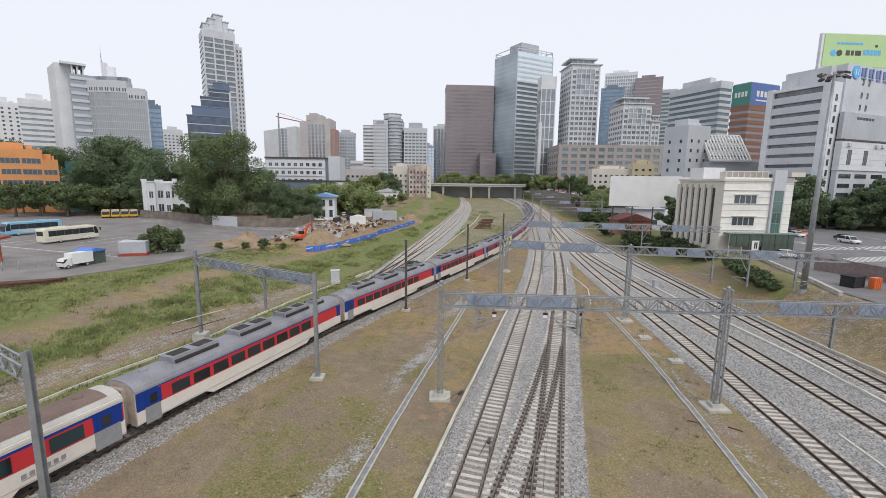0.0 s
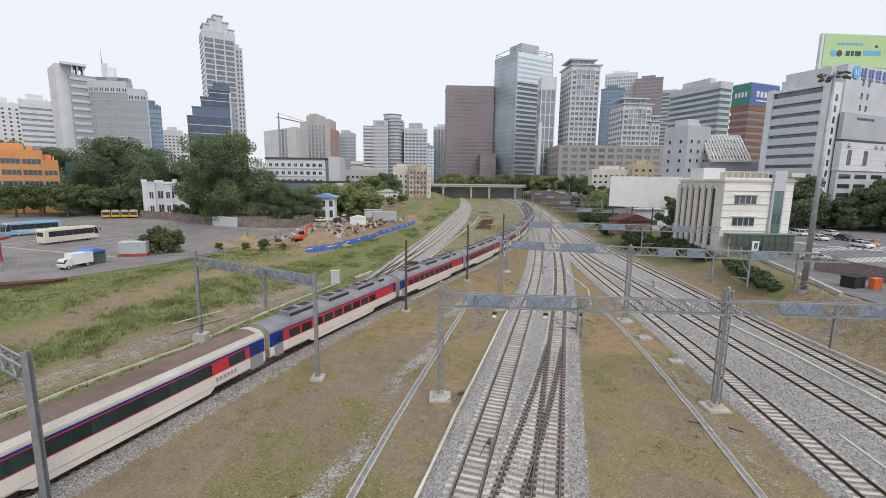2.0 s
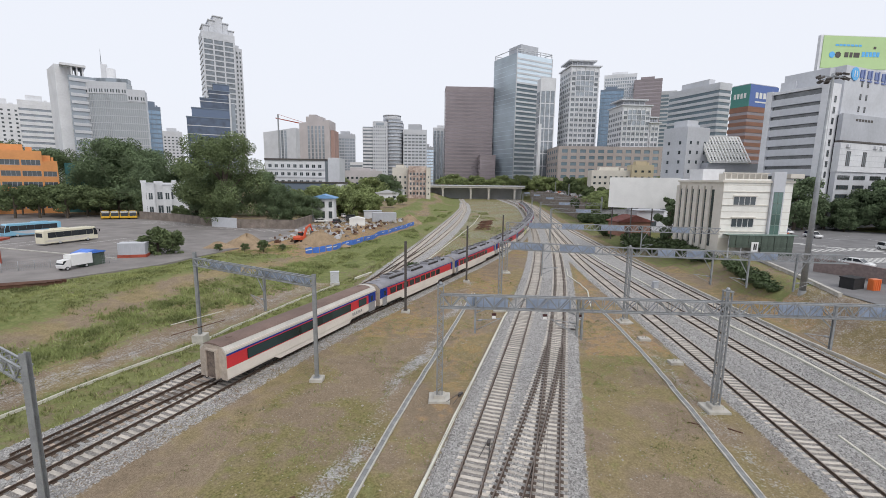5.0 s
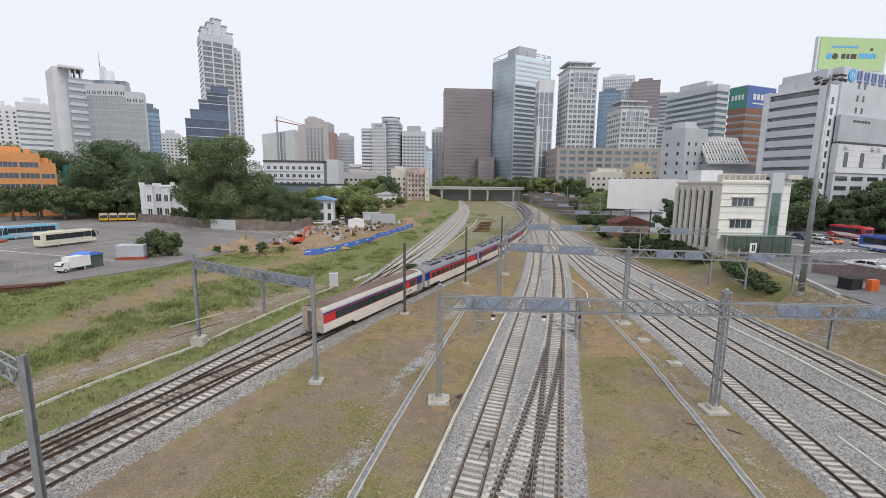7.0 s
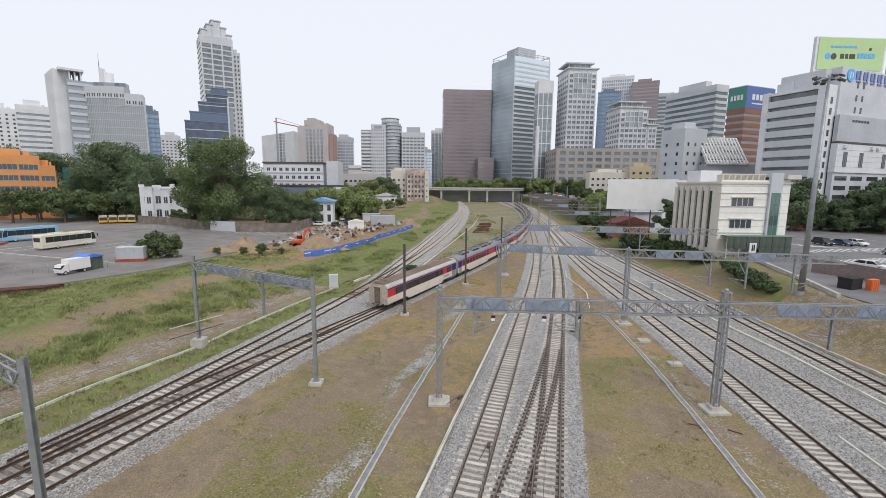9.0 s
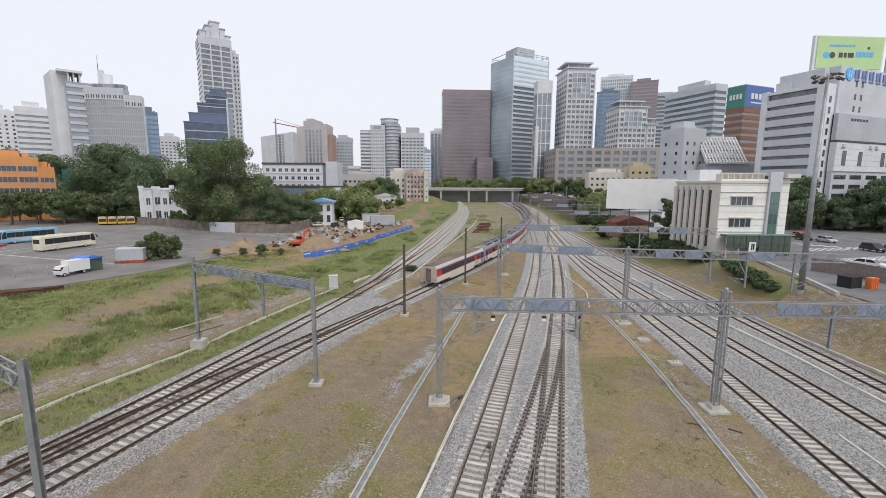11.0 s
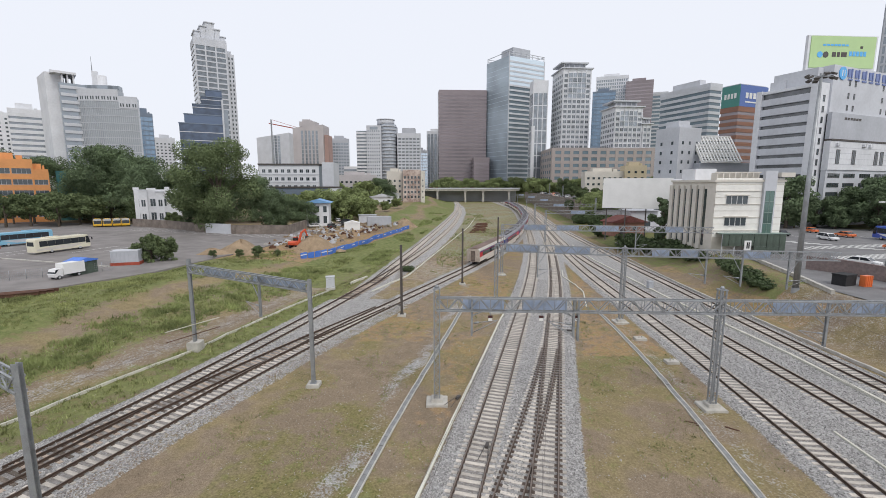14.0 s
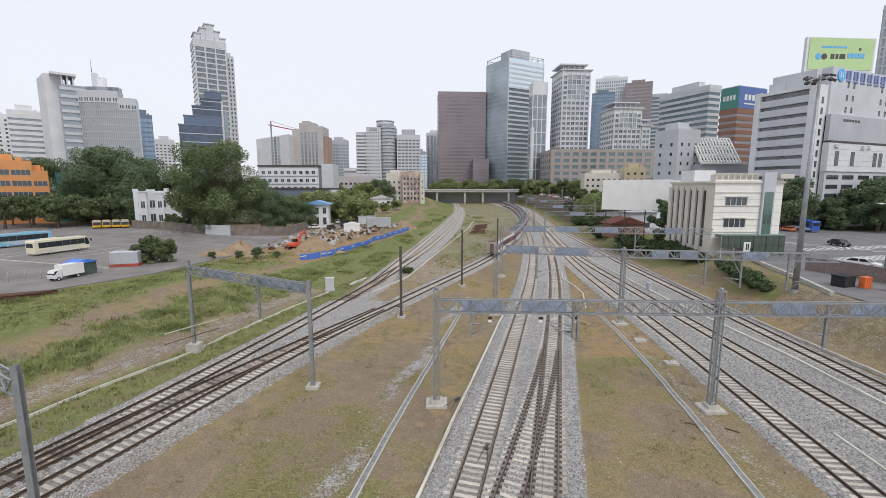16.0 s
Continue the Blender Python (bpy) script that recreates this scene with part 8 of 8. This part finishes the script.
    me = mesh_from(bm, "window", TEALWIN if plain else CARGLASS)
    ys_ = np.append(np.arange(-h + 3.0, h - 6.4, 1.66), [h - 3.1]) if plain else np.arange(-h + 3.2, h - 5.0, 1.72)
    if plain:
        bm = bmesh.new()
        box(bm, -w - 0.02, -h + 2.1, sill - 0.02, w + 0.02, h - 5.6, head + 0.08)
        part("window_band", bm, CARGLASS, c, "dark band between windows")
    for s in (-1, 1):
        for y in ys_:
            piece("window", me, c, Matrix.Translation((s * (w + 0.012), y, sill)))
        if plain:
            bm = bmesh.new()
            for q in range(6):
                box(bm, s * (w + 0.016) - 0.008, h - 5.3 + q * 0.36, 1.2, s * (w + 0.016) + 0.008, h - 5.08 + q * 0.36, 1.46)
            box(bm, s * (w + 0.016) - 0.008, h - 5.3, 1.12, s * (w + 0.016) + 0.008, h - 3.3, 1.15)
            part("mark_bar", bm, surface_grey, c, "grey bars of a mark")
    # doors at both ends
    for s in (-1, 1):
        for e, mt in ((h - 1.45 if plain else -h + 0.75, surface_grey),):
            bm = bmesh.new()
            box(bm, -0.02, -0.3 if plain else -0.2, -0.22, 0.025, 1.2 if plain else 0.85, 0.95)
            box(bm, -0.02, -0.12, 0.95, 0.025, 0.95, 1.98, mat=2)
            box(bm, -0.02, 0.15, 1.1, 0.032, 0.65, 1.75, mat=1)
            d = part("door", bm, [mt, CARGLASS, BLUEP], c, "blue and grey folding door")
            d.matrix_local = Matrix.Translation((s * (w + 0.006), e, floor + 0.08))
    # ends
    for s in (-1, 1):
        bm = bmesh.new()
        extrude(bm, [(-w + 0.02, floor), (w - 0.02, floor), (w - 0.02, eave), (w * 0.55, top - 0.12), (-w * 0.55, top - 0.12), (-w + 0.02, eave)], s * (h - 0.01), s * (h + 0.06))
        part("end_wall", bm, GRIME_SHADE, c, "grimy ivory end wall with shade in its colour")
    for s in (-1, 1):
        bm = bmesh.new()
        box(bm, -0.62, 0, floor + 0.1, 0.62, s * 0.2, eave + 0.3)
        for u in (-0.62, 0.5):
            box(bm, u, s * 0.2, floor + 0.05, u + 0.12, s * 0.32, eave + 0.3)
        box(bm, -0.5, s * 0.2, eave + 0.18, 0.5, s * 0.32, eave + 0.3)
        box(bm, -0.5, s * 0.2, floor + 0.12, 0.5, s * 0.215, eave + 0.18, mat=1)
        g = part("gangway", bm, [GRIME_SHADE, GANGWAY], c, "grimy gangway frame with a brown door")
        g.matrix_local = Matrix.Translation((0, s * h, 0))
    bm = bmesh.new()
    for y in (-4.2, 0.6, 3.4):
        box(bm, -1.15, y - 1.0, 0.32, 1.15, y + 1.1, floor)
    box(bm, -1.25, -h + 0.4, floor - 0.14, 1.25, h - 0.4, floor + 0.02)
    for s in (-1, 1):
        tube(bm, (0, s * h, 0.62), (0, s * (h + 0.42), 0.62), 0.1, sides=6)
        for u in (-0.8, 0.8):
            tube(bm, (u, s * h, 0.72), (u, s * (h + 0.12), 0.72), 0.14, sides=8)
    part("underframe", bm, UNDER, c, "dark dirty underframe")
    for y in (-7.4, 7.4):
        bm = bmesh.new()
        for s in (-1, 1):
            box(bm, s * 1.0 - 0.1, y - 1.5, 0.38, s * 1.0 + 0.1, y + 1.5, 0.62)
        box(bm, -1.0, y - 0.2, 0.4, 1.0, y + 0.2, 0.6)
        bg = part("bogie", bm, UNDER, c)
        for u in (-1.05, 1.05):
            bm = bmesh.new()
            for s in (-0.755, 0.755):
                tube(bm, (s - 0.065, y + u, 0.43), (s + 0.065, y + u, 0.43), 0.43, sides=14)
            tube(bm, (-0.7, y + u, 0.43), (0.7, y + u, 0.43), 0.08, sides=6)
            part("wheelset", bm, UNDER, bg)
    for y, L in boxes:
        bm = bmesh.new()
        extrude(bm, [(-0.8, 3.45), (0.8, 3.45), (0.62, 4.06), (-0.62, 4.06)], y - L / 2, y + L / 2)
        box(bm, -0.86, y - L * 0.46, 3.62, 0.86, y + L * 0.46, 3.84, mat=1)
        box(bm, -0.45, y - L * 0.42, 4.05, 0.45, y - L * 0.08, 4.085, mat=1)
        box(bm, -0.45, y + L * 0.08, 4.05, 0.45, y + L * 0.42, 4.085, mat=1)
        part("roof_unit", bm, [ROOFGREY, UNDER], c, "grey air-conditioning unit")
    for y in (h - 1.6, -h + 1.6):
        bm = bmesh.new()
        tube(bm, (0, y, 3.62), (0, y, 3.8), 0.32, 0.26, 10)
        part("roof_vent", bm, roof_mat, c)
    return c


TEALWIN = glassy("teal_window", (0.016, 0.032, 0.036), 0.06, spec=0.5)
surface_grey = surface("door_grey", (0.27, 0.27, 0.28), 0.5, vary=0.1)
surface_red = surface("door_red", (0.50, 0.05, 0.045), 0.5, vary=0.1)
ROOFPALE = surface("train_roof_pale", (0.50, 0.48, 0.44), 0.6, vary=0.15, scale=0.5, fine=7)
COACH_PLAIN = "red, blue and ivory railway coach with a smooth brown roof"
COACH_UNITS = "red, blue and ivory railway coach with grey roof units"
coaches = [coach(COACH_PLAIN, ROOFBROWN, [], True)]
unit_coach = coach(COACH_UNITS, ROOFGREY, [(-6.2, 4.0), (-0.3, 3.8), (5.2, 3.6), (8.8, 1.2)], False)
coaches.append(unit_coach)
lime_coach = coach("red and ivory railway coach with a lime green end", ROOFGREY, [(-6.2, 4.0), (-0.3, 3.8), (5.2, 3.6), (8.8, 1.2)], False, lime=True)
for i in range(2, 12):
    coaches.append(lime_coach if i == 4 else copy_thing(unit_coach, Matrix.Identity(4)))

# arc length along the train's track
_ys, _xs = TRACKS["T"]
_ye = np.concatenate([np.arange(-320, _ys[0], 0.5), _ys, np.arange(_ys[-1] + 0.5, 900, 0.5)])
_k0 = (_xs[12] - _xs[0]) / (_ys[12] - _ys[0])
_xe = np.concatenate([_xs[0] + (np.arange(-320, _ys[0], 0.5) - _ys[0]) * _k0, _xs, np.full(len(np.arange(_ys[-1] + 0.5, 900, 0.5)), _xs[-1])])
_se = np.concatenate([[0], np.cumsum(np.hypot(np.diff(_xe), np.diff(_ye)))])
S_AT = [(0.0, 4.3), (1.5, 13.4), (3.5, 25.9), (6.5, 45.15), (8.0, 54.7), (9.0, 61.35), (11.5, 80.15), (12.5, 87.95), (13.5, 94.55), (14.5, 102.4), (16.0, 113.24)]


def along(s):
    return float(np.interp(s, _se, _xe)), float(np.interp(s, _se, _ye))


S_ZERO = float(np.interp(0.0, _ye, _se))


def coach_pose(rear):
    """A coach whose rear end lies at that arc length, with both bogies on the track."""
    a, b = along(rear + CAR_L / 2 - 7.6), along(rear + CAR_L / 2 + 7.6)
    yaw = math.degrees(math.atan2(b[1] - a[1], b[0] - a[0])) - 90
    return pose((a[0] + b[0]) / 2, (a[1] + b[1]) / 2, 0.0, 0, 0, yaw)


# ------------------------------------------------------------ traffic on the street
# (kind, label, lane x, seconds at which it passes y = 104, metres a second towards smaller y)
TRAFFIC = [
    ("suv", "white van driving along the street", CAR_WHITE, 93.0, -0.25, 9.0), ("car", "black car driving along the street", CAR_BLACK, 96.5, 0.3, 9.0),
    ("car", "white car driving along the street", CAR_WHITE, 90.0, 1.05, 9.0), ("car", "orange taxi driving along the street", CAR_ORANGE, 93.5, 1.35, 9.0),
    ("car", "black car driving along the street", CAR_BLACK, 97.0, 2.4, 8.5), ("car", "white car driving along the street", CAR_WHITE, 90.5, 2.35, 9.0),
    ("suv", "white car driving along the street", CAR_WHITE, 93.5, 3.6, 8.0), ("car", "silver car driving along the street", CAR_SILVER, 97.0, 3.9, 8.0),
    ("bus", "blue city bus driving along the street", BUS_BLUE, 91.0, 6.18, 17.0), ("suv", "white car driving along the street", CAR_WHITE, 95.5, 6.5, 7.0),
    ("car", "orange taxi driving along the street", CAR_ORANGE, 92.5, 7.1, 8.5), ("car", "silver car driving along the street", CAR_SILVER, 88.5, 6.9, 8.5),
    ("suv", "black van driving along the street", CAR_BLACK, 87.5, 8.6, 6.0), ("car", "dark blue car driving along the street", CAR_BLUE, 91.5, 8.5, 6.0), ("car", "white car driving along the street", CAR_WHITE, 95.0, 8.5, 5.5),
    ("car", "silver car driving along the street", CAR_SILVER, 90.5, 11.0, 8.0), ("car", "black car driving along the street", CAR_BLACK, 88.5, 11.5, 8.5),
    ("car", "orange taxi driving along the street", CAR_ORANGE, 92.0, 12.1, 8.5),
    ("suv", "white car driving along the street", CAR_WHITE, 93.0, 14.1, 8.5), ("car", "dark car driving along the street", CAR_BLACK, 89.0, 15.2, 8.5),
    ("bus", "red city bus driving along the street", BUS_RED, 107.5, 5.8, -10.8), ("bus", "blue city bus driving along the street", BUS_BLUE, 107.5, 14.13, -14.0),
    ("car", "orange taxi driving along the street", CAR_ORANGE, 103.0, 12.0, -9.0), ("car", "orange taxi driving along the street", CAR_ORANGE, 103.0, 13.2, -9.0), ("car", "white car driving along the street", CAR_WHITE, 103.0, 0.4, -9.0),
]
STREET_Z = height(62, 80) + 0.075
moving = []
for kind, label, mat, x, t0, v in TRAFFIC:
    if kind == "bus":
        ob = bus(label, mat, pose(x, 104, STREET_Z), stripe=WHITE, L=11.0, group="city buses")
    else:
        ob = car(label, mat, pose(x, 104, STREET_Z), suv=kind == "suv")
    moving.append((ob, x, t0, v))
stopping = car("white car waiting at the street corner", CAR_WHITE, pose(69, 73, STREET_Z), suv=False)
car("white car waiting at the street corner", CAR_WHITE, pose(74.5, 62.5, STREET_Z, 0, 0, 200))


def motions():
    for i, c in enumerate(coaches):
        rows = []
        for k in range(33):
            t = k * 0.5
            s = float(np.interp(t, [r[0] for r in S_AT], [r[1] for r in S_AT])) + S_ZERO
            rows.append((t, coach_pose(s + i * (CAR_L + 0.85))))
        walk(c, rows)
    for ob, x, t0, v in moving:
        rows = []
        for k in range(17):
            y = 104 - v * (k - t0)
            rows.append((k, pose(x + 0.02 * (104 - y), y, height(x, y) + 0.075, 0, 0, -90 if v > 0 else 90)))
        walk(ob, rows)
    walk(stopping, [(0, pose(62.0, 79.6, STREET_Z, 0, 0, -20)), (2, pose(65.6, 78.0, STREET_Z, 0, 0, -38)), (4.2, pose(67.6, 74.6, STREET_Z, 0, 0, -66)), (6.2, pose(69.3, 71.2, STREET_Z, 0, 0, -60)), (8, pose(69.4, 71.1, STREET_Z, 0, 0, -60)), (16, pose(69.4, 71.1, STREET_Z, 0, 0, -60))])


motions()
